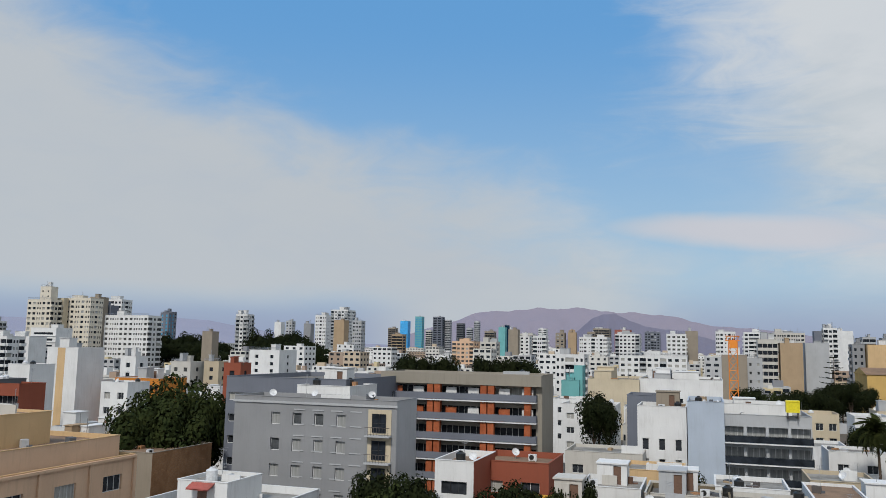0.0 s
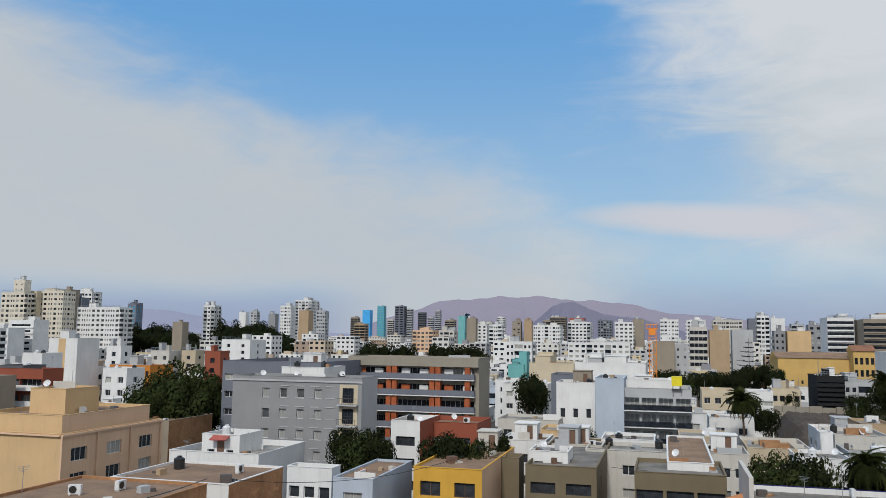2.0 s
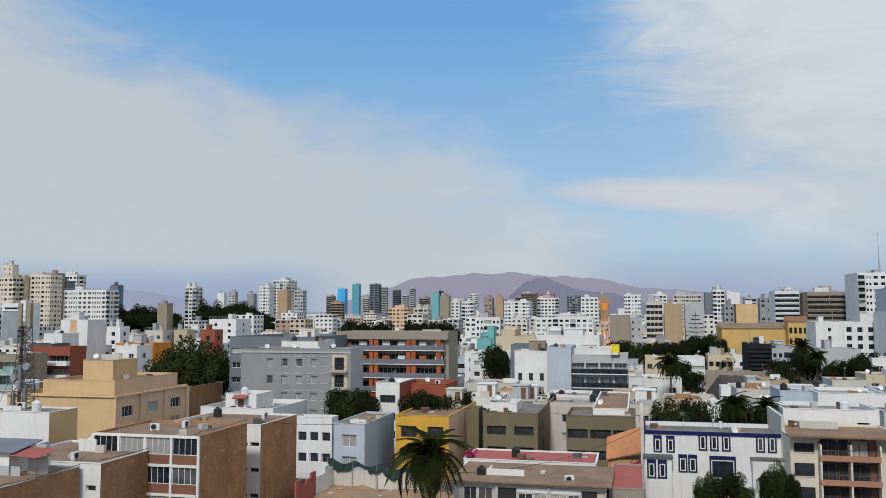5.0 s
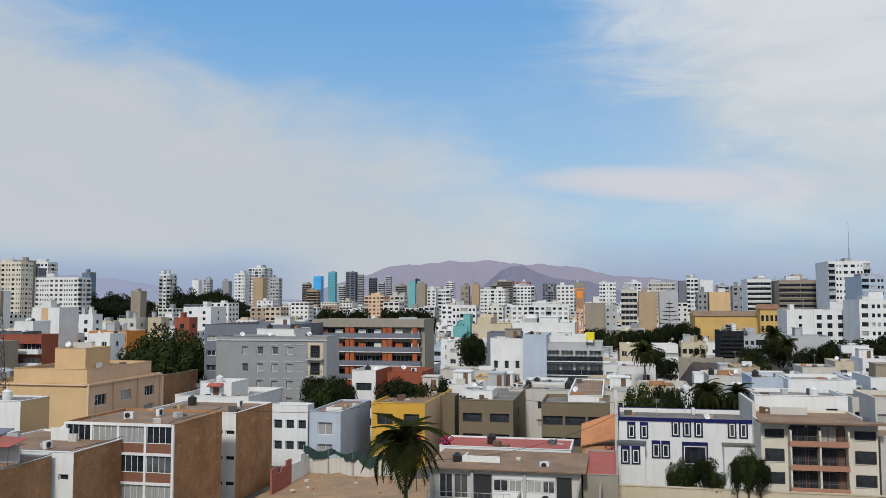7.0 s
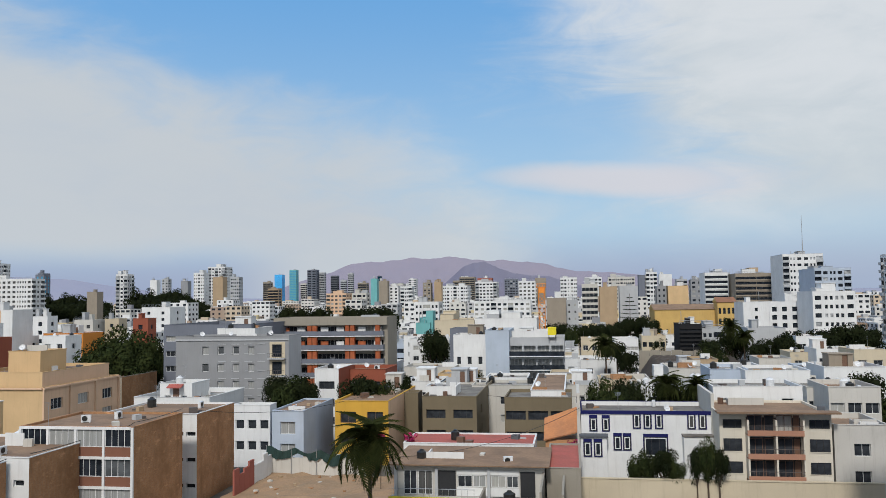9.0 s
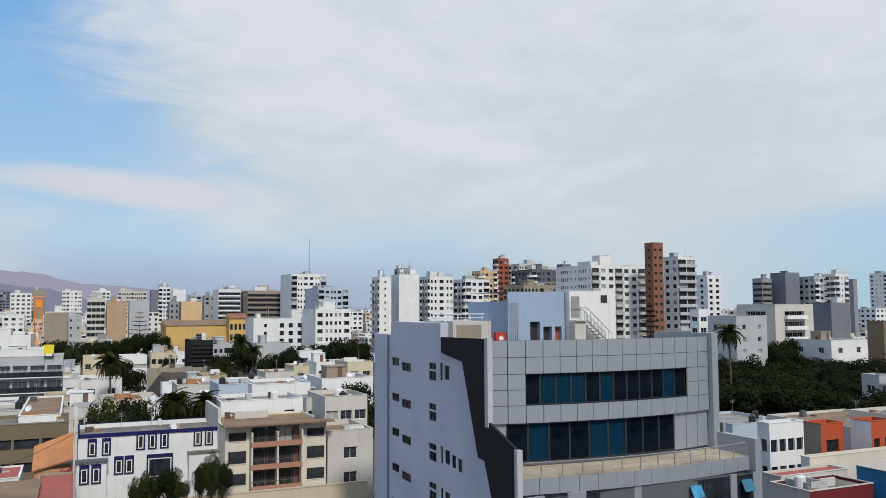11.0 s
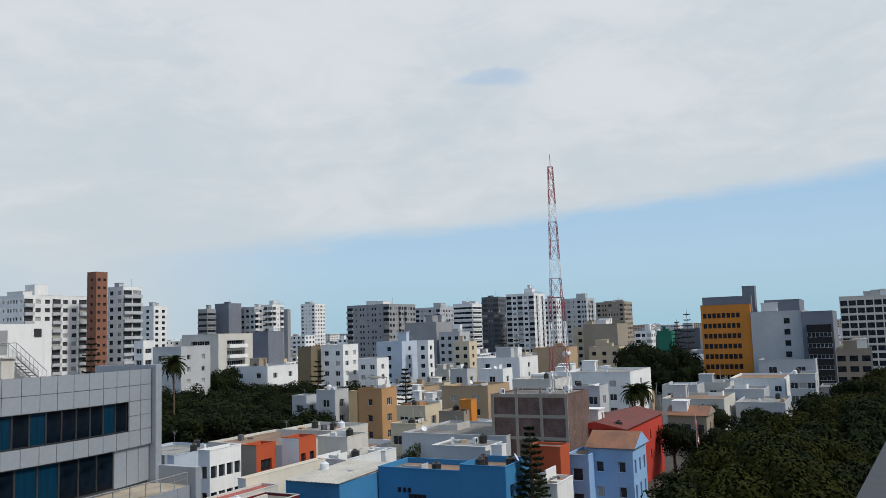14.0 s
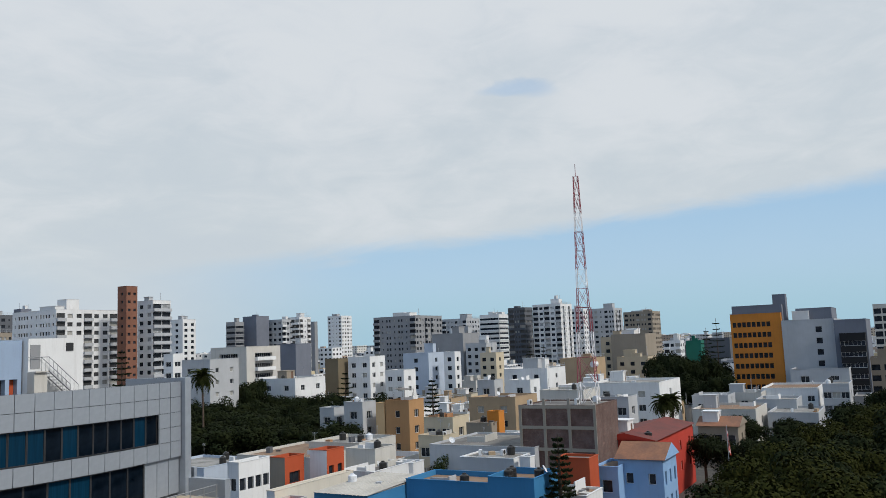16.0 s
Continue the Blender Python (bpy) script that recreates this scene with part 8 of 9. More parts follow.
# ---- vacant lot ----
def lot():
    t = thing("lot_soil", -39.5, 72, 0, 0, "bare reddish soil of a vacant lot", "soil", "", "structure")
    s, n = Soup(), 18
    for i in range(n):
        for j in range(n):
            q = []
            for a, b in ((i, j), (i + 1, j), (i + 1, j + 1), (i, j + 1)):
                x, y = a * 24.0 / n, b * 27.0 / n
                q.append((x, y, 0.08 + 0.7 * abs(noise.noise(Vector((x * 0.3, y * 0.3, 2)))) + 0.12 * abs(noise.noise(Vector((x, y, 5))))))
            s.quad(*q)
    part("soil", s, ("soil",), t)
    w = thing("lot_wall", -38.4, 99.0, 0, 0, "peeling white wall round a vacant lot", "wall", "", "structure")
    for i in range(9):
        h = 2.5 + 0.25 * math.sin(i * 2.3)
        s = Soup()
        s.box(i * 1.45, i * 1.45 + 1.42, 0, 0.22, 0, h)
        s.box(i * 1.45 - 0.05, i * 1.45 + 0.07, -0.05, -0.002, 0, h + 0.06)
        part("wall_bay", s, ("offwhite",), w)
    for i in range(8):
        h = 2.7 + 0.5 * math.sin(i * 1.9)
        s = Soup()
        s.box(0, 0.22, -1.45 * (i + 1), -1.45 * i - 0.03, 0, h)
        part("wall_bay", s, ("white" if i < 4 else "pinkred",), w)
    # a shade net tied to posts: taut at each post, sagging and torn between them
    s, nx, nz = Soup(), 60, 9
    fall = [0.95 + 0.35 * math.sin(i * 0.17 + 0.6) + 0.16 * math.sin(i * 0.43) + 0.05 * math.sin(i * 1.31) for i in range(nx + 1)]
    for i in range(nx + 1):
        x = i * 0.19 - 0.5
        ztop = 3.75 - 0.07 * x - 0.55 * abs(math.sin(x * 0.95)) ** 1.5
        for j in range(nz + 1):
            k = j / nz
            s.v.append((x + 0.12 * k * math.sin(x * 3.1), -0.18 - 0.10 * math.sin(x * 6.0 + 2.2 * k) * k - 0.06 * math.sin(x * 13.0), ztop - fall[i] * k))
    for i in range(nx):
        for j in range(nz):
            a = i * (nz + 1) + j
            s.f.append((a, a + 1, a + nz + 2, a + nz + 1))
            s.m.append(0)
    part("net", s, ("net",), w, "sagging dark green shade net")
    for i in range(4):
        s = Soup()
        s.bar((i * 3.3 - 0.5, -0.14, 0), (i * 3.3 - 0.5, -0.14, 3.8 - i * 0.2), 0.05, 0, 6)
        part("post", s, ("metal",), w)
    rnd = random.Random(3)
    for _ in range(26):
        b = thing("rubble", rnd.uniform(-37, -26), rnd.uniform(82, 97.5), 0.25, rnd.uniform(0, 180), "broken brick rubble on bare soil", "rubble", "rubble on the lot")
        s, r = Soup(), rnd.uniform(0.12, 0.32)
        s.box(-r, r, -r * 0.6, r * 0.7, -0.2, r * 0.7)
        s.v = [(x * rnd.uniform(0.7, 1.2), y * rnd.uniform(0.7, 1.2), z) for x, y, z in s.v]
        part("piece", s, (rnd.choice(("tan", "offwhite", "brick")),), b)


lot()
gw = thing("garden_wall", 0.5, 88.2, 0, 0, "cream garden wall below a white house", "wall", "", "structure")
s = Soup()
s.box(-1.2, 30, 0, 0.3, 0, 2.75)
s.box(-1.3, 30.1, -0.06, 0.36, 2.76, 2.86)
part("wall", s, ("cream",), gw)


# ---- roof clutter ----
def ac_unit(u, v, z, turn=0):
    t = thing("air_conditioner", u, v, z, turn, "white air conditioning unit on a flat roof", "air conditioner", "roof air conditioners")
    s = Soup()
    s.box(-0.45, 0.45, -0.18, 0.18, 0.08, 0.75)
    s.box(-0.4, -0.3, -0.18, 0.18, 0, 0.08)
    s.box(0.3, 0.4, -0.18, 0.18, 0, 0.08)
    part("body", s, ("plastic_white",), t)
    s = Soup()
    s.bar((-0.1, -0.185, 0.42), (-0.1, -0.21, 0.42), 0.27, 0, 14)
    part("fan_grille", s, ("plastic_black",), t)


def dish(u, v, z, turn):
    t = thing("satellite_dish", u, v, z, turn, "small grey satellite dish on a flat roof", "satellite dish", "roof dishes")
    s = Soup()
    ring(s, [(0.02, 0), (0.2, 0.02), (0.38, 0.09), (0.45, 0.15)], 12)
    o = part("reflector", s, ("plastic_white",), t)
    o.matrix_local = pose(0, 0, 0.7, 60, 0, 0)
    s = Soup()
    s.bar((0, 0, 0), (0, 0.05, 0.7), 0.03)
    s.bar((0, 0, 0.7), (0, -0.45, 0.75), 0.012)
    part("stand", s, ("metal",), t)


def aerial(u, v, z, h):
    t = thing("roof_aerial", u, v, z, u * 31 % 180, "thin metal aerial on a roof", "aerial", "roof aerials")
    s = Soup()
    s.bar((0, 0, 0), (0, 0, h), 0.025)
    for i in range(4):
        s.bar((-0.45 + 0.06 * i, 0, h - 0.12 * i), (0.45 - 0.06 * i, 0, h - 0.12 * i), 0.012)
    part("rod", s, ("metal",), t)


def roof_room(u, v, z, w, d, h, mat):
    t = thing("roof_room", u, v, z, 0, "small rendered room on a flat roof", "roof room", "roof rooms")
    s = Soup()
    put = lambda x, y, q: (x, y, q)
    wall_sheet(s, w, h, [(w * 0.55, w * 0.55 + 0.8, 0.05, 1.95)], put, 0.15)
    s.quad((0, d, 0), (0, 0, 0), (0, 0, h), (0, d, h))
    s.quad((w, 0, 0), (w, d, 0), (w, d, h), (w, 0, h))
    s.quad((w, d, 0), (0, d, 0), (0, d, h), (w, d, h))
    s.box(-0.12, w + 0.12, -0.15, d + 0.12, h, h + 0.14)
    part("wall", s, (mat,), t)
    s = Soup()
    s.box(w * 0.55 + 0.02, w * 0.55 + 0.78, 0.1, 0.14, 0.05, 1.93)
    part("door", s, ("frame_brown",), t)


def low_wall(u, v, z, w, d, h, mat):
    t = thing("roof_wall", u, v, z, 0, "low bare wall left standing on a roof", "roof wall", "roof walls")
    s = Soup()
    s.box(0, w, 0, 0.15, 0, h)
    s.box(0, 0.15, 0.15, d, 0, h * 0.8)
    part("wall", s, (mat,), t)


def junk(u, v, z, r, seed):
    t = thing("roof_junk", u, v, z, seed * 40 % 180, "pile of boards and old boxes on a roof", "junk pile", "roof junk")
    q = random.Random(seed)
    for i, name in enumerate(("box", "board")):
        s = Soup()
        x, y = q.uniform(-r, r), q.uniform(-r, r)
        a, b, c = q.uniform(0.2, 0.55), q.uniform(0.15, 0.5), q.uniform(0.2, 0.8) if i == 0 else q.uniform(0.08, 0.3)
        s.box(-a, a, -b, b, 0, c)
        o = part(name, s, (q.choice(("tan", "steel_dark", "offwhite", "frame_brown", "lightgrey", "brick", "darkgrey")),), t)
        o.matrix_local = pose(x, y, 0, 0, 0, q.uniform(-30, 30))


def canopy(u, v, z, w, d, mat):
    t = thing("roof_canopy", u, v, z, 0, "light sheet canopy on thin posts over a roof", "canopy", "roof canopies")
    s = Soup()
    s.quad((0, 0, 2.1), (w, 0, 2.1), (w, d, 2.35), (0, d, 2.35))
    s.quad((0, 0, 2.05), (0, d, 2.3), (w, d, 2.3), (w, 0, 2.05))
    part("sheet", s, (mat,), t)
    for x in (0.05, w - 0.1):
        for y in (0.05, d - 0.1):
            p = Soup()
            p.bar((x, y, 0), (x, y, 2.1), 0.04)
            part("post", p, ("steel_dark",), t)


rnd = random.Random(12)


def clutter(u0, u1, v0, v1, h):
    w, d = u1 - u0, v1 - v0
    dist = math.hypot((u0 + u1) / 2, v0)
    if w < 3.5 or d < 3.5 or dist > 270 or h > 18:
        return
    if w > 6 and d > 6 and rnd.random() < 0.28:
        rw, rd = rnd.uniform(2.2, 3.4), rnd.uniform(2.2, 3.2)
        roof_room(rnd.uniform(u0 + 0.4, u1 - rw - 0.4), v1 - rd - 0.6, h, rw, rd, rnd.uniform(2.0, 2.4), rnd.choice(("white", "white", "offwhite", "lightgrey", "white", "taupe")))
    for _ in range(rnd.randint(3, 6) if dist < 180 else rnd.randint(1, 4)):
        p, q = rnd.uniform(u0 + 0.8, u1 - 0.8), rnd.uniform(v0 + 0.8, v1 - 0.8)
        k = rnd.random()
        if k < 0.10:
            tank(p, q, h, 0.5, 1.1)
        elif k < 0.14:
            tank(p, q, h, 0.5, 1.1, "plastic_white", "round white plastic water tank on a roof")
        elif k < 0.24:
            ac_unit(p, q, h, rnd.choice((0, 90, 20)))
        elif k < 0.32:
            dish(p, q, h, rnd.uniform(-40, 40))
        elif k < 0.42:
            aerial(p, q, h, rnd.uniform(2, 3.2))
        elif k < 0.70:
            junk(p, q, h, 0.7, int(p * 100 + q) % 997)
        elif k < 0.88:
            lw, ld = min(rnd.uniform(1.5, 4), u1 - p - 0.3), min(rnd.uniform(1, 3), v1 - q - 0.3)
            if lw > 0.4 and ld > 0.4:
                low_wall(p, q, h, lw, ld, rnd.uniform(0.5, 1.3), rnd.choice(("white", "offwhite", "white", "lightgrey", "brick")))
        elif u1 - p > 2.4 and v1 - q > 2.2 and dist < 150 and k > 0.94:
            canopy(p, q, h, min(3.2, u1 - p - 0.3), min(2.6, v1 - q - 0.3), rnd.choice(("roof_grey", "roof_tan", "lightgrey", "roof_white")))


for u0, u1, v0, v1, h, wall in list(ROOFS):
    clutter(u0, u1, v0, v1, h)


paint("parapet_grey", (0.065, 0.07, 0.08), dirt=0.4)
# parapet of the viewer's own roof terrace
pw = thing("parapet", 5.2, 0.18, 0, -4.5, "grey parapet of the viewer's own roof", "parapet", "", "structure")
s = Soup()
s.box(0, 6, -0.9, 0, 0, 20.54)
s.box(-0.05, 6.05, -0.95, 0.05, 20.56, 20.82)
part("wall", s, ("parapet_grey",), pw)


# ---- more parts of single houses ----
def size_of(t):
    w = next(c for c in t.children if c.name.startswith("wall"))
    b = [Vector(p) for p in w.bound_box]
    return max(p.x for p in b), max(p.y for p in b), max(p.z for p in b)


def gable(t, rise, mat, axis="x", over=0.35, z=None):
    """A pitched roof on a house; its ridge runs along axis."""
    W, D, H = size_of(t)
    H = (z or H) + 0.09
    o = over
    s = Soup()
    if axis == "x":
        a, b, r0, r1 = (-o, -o, H), (W + o, -o, H), (-o, D / 2, H + rise), (W + o, D / 2, H + rise)
        c, d = (-o, D + o, H), (W + o, D + o, H)
        s.quad(a, b, r1, r0)
        s.quad(d, c, r0, r1)
        s.tri(a, r0, c, 1)
        s.tri(b, d, r1, 1)
    else:
        a, b, r0, r1 = (-o, -o, H), (-o, D + o, H), (W / 2, -o, H + rise), (W / 2, D + o, H + rise)
        c, d = (W + o, -o, H), (W + o, D + o, H)
        s.quad(b, a, r0, r1)
        s.quad(c, d, r1, r0)
        s.tri(a, c, r0, 1)
        s.tri(b, r1, d, 1)
    s.quad((-o, -o, H - 0.02), (-o, D + o, H - 0.02), (W + o, D + o, H - 0.02), (W + o, -o, H - 0.02))
    part("pitched_roof", s, (mat, next(c for c in t.children if c.name.startswith("wall")).data.materials[0].name), t)


W, D, H = size_of(BLUEH)
for y, w, z, hh, name in ((0.6, 1.5, 3.2, 1.8, "window"), (3.9, 2.1, 3.0, 2.3, "grille_window")):
    o = part(name, window_mesh(w, hh, "glass_dark", "frame_dark", 4 if name != "window" else 2), None, BLUEH)
    o.matrix_local = pose(-0.035, y + w / 2, z, 0, 0, 270)
for k in range(3):
    o = part("vent_window", window_mesh(0.4, 0.5, "glass_dark", "frame_dark", 1), None, BLUEH)
    o.matrix_local = pose(-0.035, 5.9 + k * 0.6, 5.4, 0, 0, 270)
W, D, H = size_of(HALL)
s = Soup()
for k in range(int((D + 0.4) / 0.45)):
    y = -0.2 + k * 0.45
    s.quad((-0.4, y, H + 0.09), (W * 0.9, y, H + 0.35), (W * 0.9, y + 0.3, H + 0.35), (-0.4, y + 0.3, H + 0.09))
    s.quad((-0.4, y + 0.3, H + 0.09), (W * 0.9, y + 0.3, H + 0.35), (W * 0.9, y + 0.38, H + 0.29), (-0.4, y + 0.38, H + 0.03))
    s.quad((-0.4, y + 0.38, H + 0.03), (W * 0.9, y + 0.38, H + 0.29), (W * 0.9, y + 0.45, H + 0.35), (-0.4, y + 0.45, H + 0.09))
part("sheet_roof", s, ("sheet_pale",), HALL, "pale corrugated sheet roof")
s = Soup()
s.box(2.9, 4.9, -0.05, -0.004, 0, 20.7)
part("stripe", s, ("sand",), STRIPE, "ochre painted stripe")
W, D, H = size_of(ROOFRM)
s = Soup()
s.quad((W * 0.3, -1.0, 1.75), (W * 0.75, -1.0, 1.75), (W * 0.75, -0.01, 2.15), (W * 0.3, -0.01, 2.15))
s.v = [(x, y, z + 8.4) for x, y, z in s.v]
s.quad((W * 0.3, -1.0, 10.06), (W * 0.3, -0.01, 10.46), (W * 0.75, -0.01, 10.46), (W * 0.75, -1.0, 10.06))
part("awning", s, ("roof_red",), ROOFRM, "small red awning over a roof door")
s = Soup()
s.box(W * 0.42, W * 0.6, -0.06, -0.004, 8.5, 10.0)
part("door", s, ("frame_brown",), ROOFRM)
gable(REDH, 0.9, "roof_rust", "x")
gable(SKYH, 1.6, "roof_tile", "y")
gable(TAUPEH, 1.3, "roof_tile", "y")
gable(NAVE, 2.0, "roof_tan", "x")
gable(CTOWER, 2.0, "roof_tile", "x")

W, D, H = size_of(RED)
for k in (0.0, 0.30, 0.345, 0.635, 0.68, 0.90):
    s = Soup()
    s.box(W * k, W * k + 0.9, -0.9, -0.003, 0, H - 1.6)
    part("pier", s, ("orangebrick",), RED, "red brick pier between balconies")
s = Soup()
s.box(-0.05, W + 0.05, -1.0, -0.003, H - 1.55, H + 0.02)
part("roof_frame", s, ("concrete",), RED)
for j in range(2):
    for k in (0.06, 0.2, 0.41, 0.55, 0.74, 0.88):
        s = Soup()
        s.box(W * k, W * k + 1.6, -0.14, -0.003, H - 3.7 - j * 2.8, H - 2.0 - j * 2.8)
        part("shutter", s, ("frame_white" if (j + int(k * 100)) % 3 else "orangebrick",), RED)

W, D, H = size_of(GREYB)
for j in range(5):
    z = H - 0.9 - (j + 1) * 2.95
    if z < 0:
        break
    s = Soup()
    s.box(W * 0.835, W * 0.97, -0.05, -0.003, z + 0.1, z + 2.85)
    b = part("stair_bay", s, ("cream",), GREYB, "cream recess of the stair")
    o = part("bay_window", window_mesh(1.7, 2.1, "glass_dark", "frame_dark", 2, 2), None, b)
    o.matrix_local = pose(W * 0.90, -0.09, z + 0.3, 0, 0, 0)
    s = Soup()
    s.box(W * 0.83, W * 0.975, -0.9, -0.06, z - 0.12, z + 0.06)
    part("landing", s, ("lightgrey",), GREYB)
    r = Soup()
    for i in range(9):
        x = W * 0.835 + i * W * 0.0165
        r.bar((x, -0.86, z + 0.06), (x, -0.86, z + 0.95), 0.02)
    r.bar((W * 0.83, -0.86, z + 0.95), (W * 0.975, -0.86, z + 0.95), 0.03)
    part("railing", r, ("steel_dark",), GREYB)
    for i in range(4):
        s = Soup()
        x = W * (0.36 + 0.46 * (i + 0.5) / 4)
        s.box(x - 0.7, x + 0.7, -0.07, -0.003, z + 0.78, z + 0.88)
        s.box(x - 0.7, x + 0.7, -0.07, -0.003, z + 2.42, z + 2.54)
        part("surround", s, ("lightgrey",), GREYB)
s = Soup()
s.box(-0.12, W + 0.12, -0.14, -0.003, H - 0.75, H - 0.5)
part("cornice", s, ("lightgrey",), GREYB)

W, D, H = size_of(BRICKA)
for k in range(5):
    s = Soup()
    s.box(W * k / 4 - 0.12, W * k / 4 + 0.12, -0.2, -0.003, 0, H)
    part("column", s, ("white",), BRICKA, "white front column")
for j in range(4):
    s = Soup()
    s.box(0.15, W - 0.15, -0.22, -0.003, H - 0.2 - j * 2.75, H - j * 2.75 + 0.05)
    part("floor_band", s, ("white",), BRICKA, "white floor band")
    for k in range(4):
        x0, x1, z1 = W * k / 4 + 0.13, W * (k + 1) / 4 - 0.13, H - 0.21 - j * 2.75
        s = Soup()
        s.box(x0, x1, -0.10, -0.004, z1 - 2.49, z1 - 1.62)
        part("spandrel", s, ("brown",), BRICKA, "red-brown panel below a window")
        s = Soup()
        s.box(x0, x1, -0.05, -0.004, z1 - 1.61, z1)
        win = part("window", s, ("glass_curtain" if (k + j) % 3 else "glass_dark",), BRICKA, "wide window with pale curtains")
        s = Soup()
        for i in range(5):
            x = x0 + (x1 - x0 - 0.05) * i / 4
            s.box(x, x + 0.05, -0.09, -0.051, z1 - 1.61, z1)
        s.box(x0, x1, -0.089, -0.052, z1 - 1.6, z1 - 1.54)
        part("window_frame", s, ("frame_white",), win)

W, D, H = size_of(BRKH)
for k in range(4):
    s = Soup()
    s.box(-0.12, -0.003, D * k / 3 - 0.18, D * k / 3 + 0.18, 0, H + (0.9 if k in (1, 2) else 0.1))
    part("column", s, ("concrete",), BRKH)
for z in (H - 0.35, H - 2.9, H - 5.6, H - 8.3):
    s = Soup()
    s.box(-0.15, -0.125, 0, D, z, z + 0.4)
    part("beam", s, ("concrete",), BRKH)

W, D, H = size_of(PEACHH)
for k in range(4):
    s = Soup()
    s.box(W + 0.003, W + 0.22, D * k / 3 - (0.3 if k else 0), D * k / 3 + 0.1, 0, H - 0.3)
    part("pilaster", s, ("peach",), PEACHH)
s = Soup()
s.box(W + 0.003, W + 0.3, 0, D, H - 0.3, H - 0.05)
s.box(-0.1, W, -0.25, -0.003, H - 0.25, H - 0.05)
part("ledge", s, ("peach",), PEACHH)

t = thing("shed", -3.6, 97.3, 0, 0, "orange walled shed with a sloping orange tile roof", "shed")
s = Soup()
s.box(0, 3.6, 0, 3.5, 0, 5.2)
part("wall", s, ("orange_wall",), t)
s = Soup()
s.quad((-0.2, -0.3, 5.2), (3.8, -0.3, 6.2), (3.8, 3.8, 8.6), (-0.2, 3.8, 7.2))
s.quad((-0.2, -0.3, 5.1), (-0.2, 3.8, 7.1), (3.8, 3.8, 8.5), (3.8, -0.3, 6.1))
s.quad((3.6, 0, 5.2), (3.6, 3.5, 5.2), (3.6, 3.5, 8.4), (3.6, 0, 6.2))
part("roof", s, ("orange_tile",), t)
t = thing("yellow_tank", -4.4, 168.4, 14.1, 0, "bright yellow box tank on a roof", "tank")
s = Soup()
s.box(-0.85, 0.85, -0.7, 0.7, 0.2, 1.8)
s.box(-0.9, 0.9, -0.75, 0.75, 1.62, 1.72)
part("body", s, ("plastic_yellow",), t)
s = Soup()
for x in (-0.7, 0.6):
    s.box(x, x + 0.12, -0.6, 0.6, -0.6, 0.2)
part("stand", s, ("steel_dark",), t)

# bougainvillea by the orange shed and on the red roof
for u, v, z, r in ((-0.3, 95.8, 4.6, 1.2), (-22.5, 92.5, 6.0, 0.7), (-19.0, 92.5, 6.1, 0.8)):
    t = thing("bougainvillea", u, v, 0, 0, "magenta flowering climber beside roofs", "shrub", "flowering climbers")
    part("blossom", crown_mesh("blossom", "flower", int(u * 7) + 50, r, z, 26, 20, 0.13), None, t)
    s = Soup()
    s.bar((0, 0, 0), (0.1, 0, z), 0.06, 0, 5, 0.03)
    part("stem", s, ("bark",), t)


# ---- fallow field with a grey wall ----
t = thing("field", 12, 205, 0, 0, "fallow brown field between houses", "field", "", "structure")
s, n = Soup(), 16
for i in range(n):
    for j in range(n):
        q = []
        for a, b in ((i, j), (i + 1, j), (i + 1, j + 1), (i, j + 1)):
            x, y = a * 62.0 / n, b * 100.0 / n
            q.append((x, y, 0.06 + 0.9 * abs(noise.noise(Vector((x * 0.1, y * 0.1, 7))))))
        s.quad(*q)
part("soil", s, ("field_soil",), t)
t = thing("field_wall", 14, 306, 0, 0, "long grey wall along a field", "wall", "", "structure")
for i in range(14):
    s = Soup()
    s.box(i * 4.2, i * 4.2 + 4.15, 0, 0.3, 0, 3.0)
    part("wall_bay", s, ("lightgrey",), t)
USED.append((12, 74, 205, 306))


# ---- roof shack with a red awning ----
t = thing("roof_shack", -57.2, 59.4, 8.5, 0, "white roof shack with grey sheet roof and red awning", "shack")
s = Soup()
put = lambda x, y, z: (x, y, z)
wall_sheet(s, 5.0, 1.9, [(1.6, 2.3, 0.8, 1.4)], put, 0.12)
s.quad((5, 0, 0), (5, 3, 0), (5, 3, 2.3), (5, 0, 1.9))
s.quad((0, 3, 0), (0, 0, 0), (0, 0, 1.9), (0, 3, 2.3))
part("wall", s, ("white",), t)
s = Soup()
s.quad((-0.3, -0.4, 1.9), (5.6, -0.4, 1.9), (5.6, 3.3, 2.5), (-0.3, 3.3, 2.5))
s.quad((-0.3, -0.4, 1.84), (-0.3, 3.3, 2.44), (5.6, 3.3, 2.44), (5.6, -0.4, 1.84))
part("sheet_roof", s, ("slate",), t)
s = Soup()
s.quad((5.3, -0.6, 1.7), (8.2, -0.6, 1.6), (8.2, 1.8, 2.0), (5.3, 1.8, 2.1))
s.quad((5.3, -0.6, 1.66), (5.3, 1.8, 2.06), (8.2, 1.8, 1.96), (8.2, -0.6, 1.56))
part("awning", s, ("roof_red",), t, "faded red awning")
for x in (5.4, 8.1):
    s = Soup()
    s.bar((x, -0.5, 0), (x, -0.5, 1.64), 0.04)
    part("post", s, ("steel_dark",), t)
s = Soup()
s.box(6.0, 8.0, 0.9, 1.0, 0, 1.5)
part("screen", s, ("lightgrey",), t)


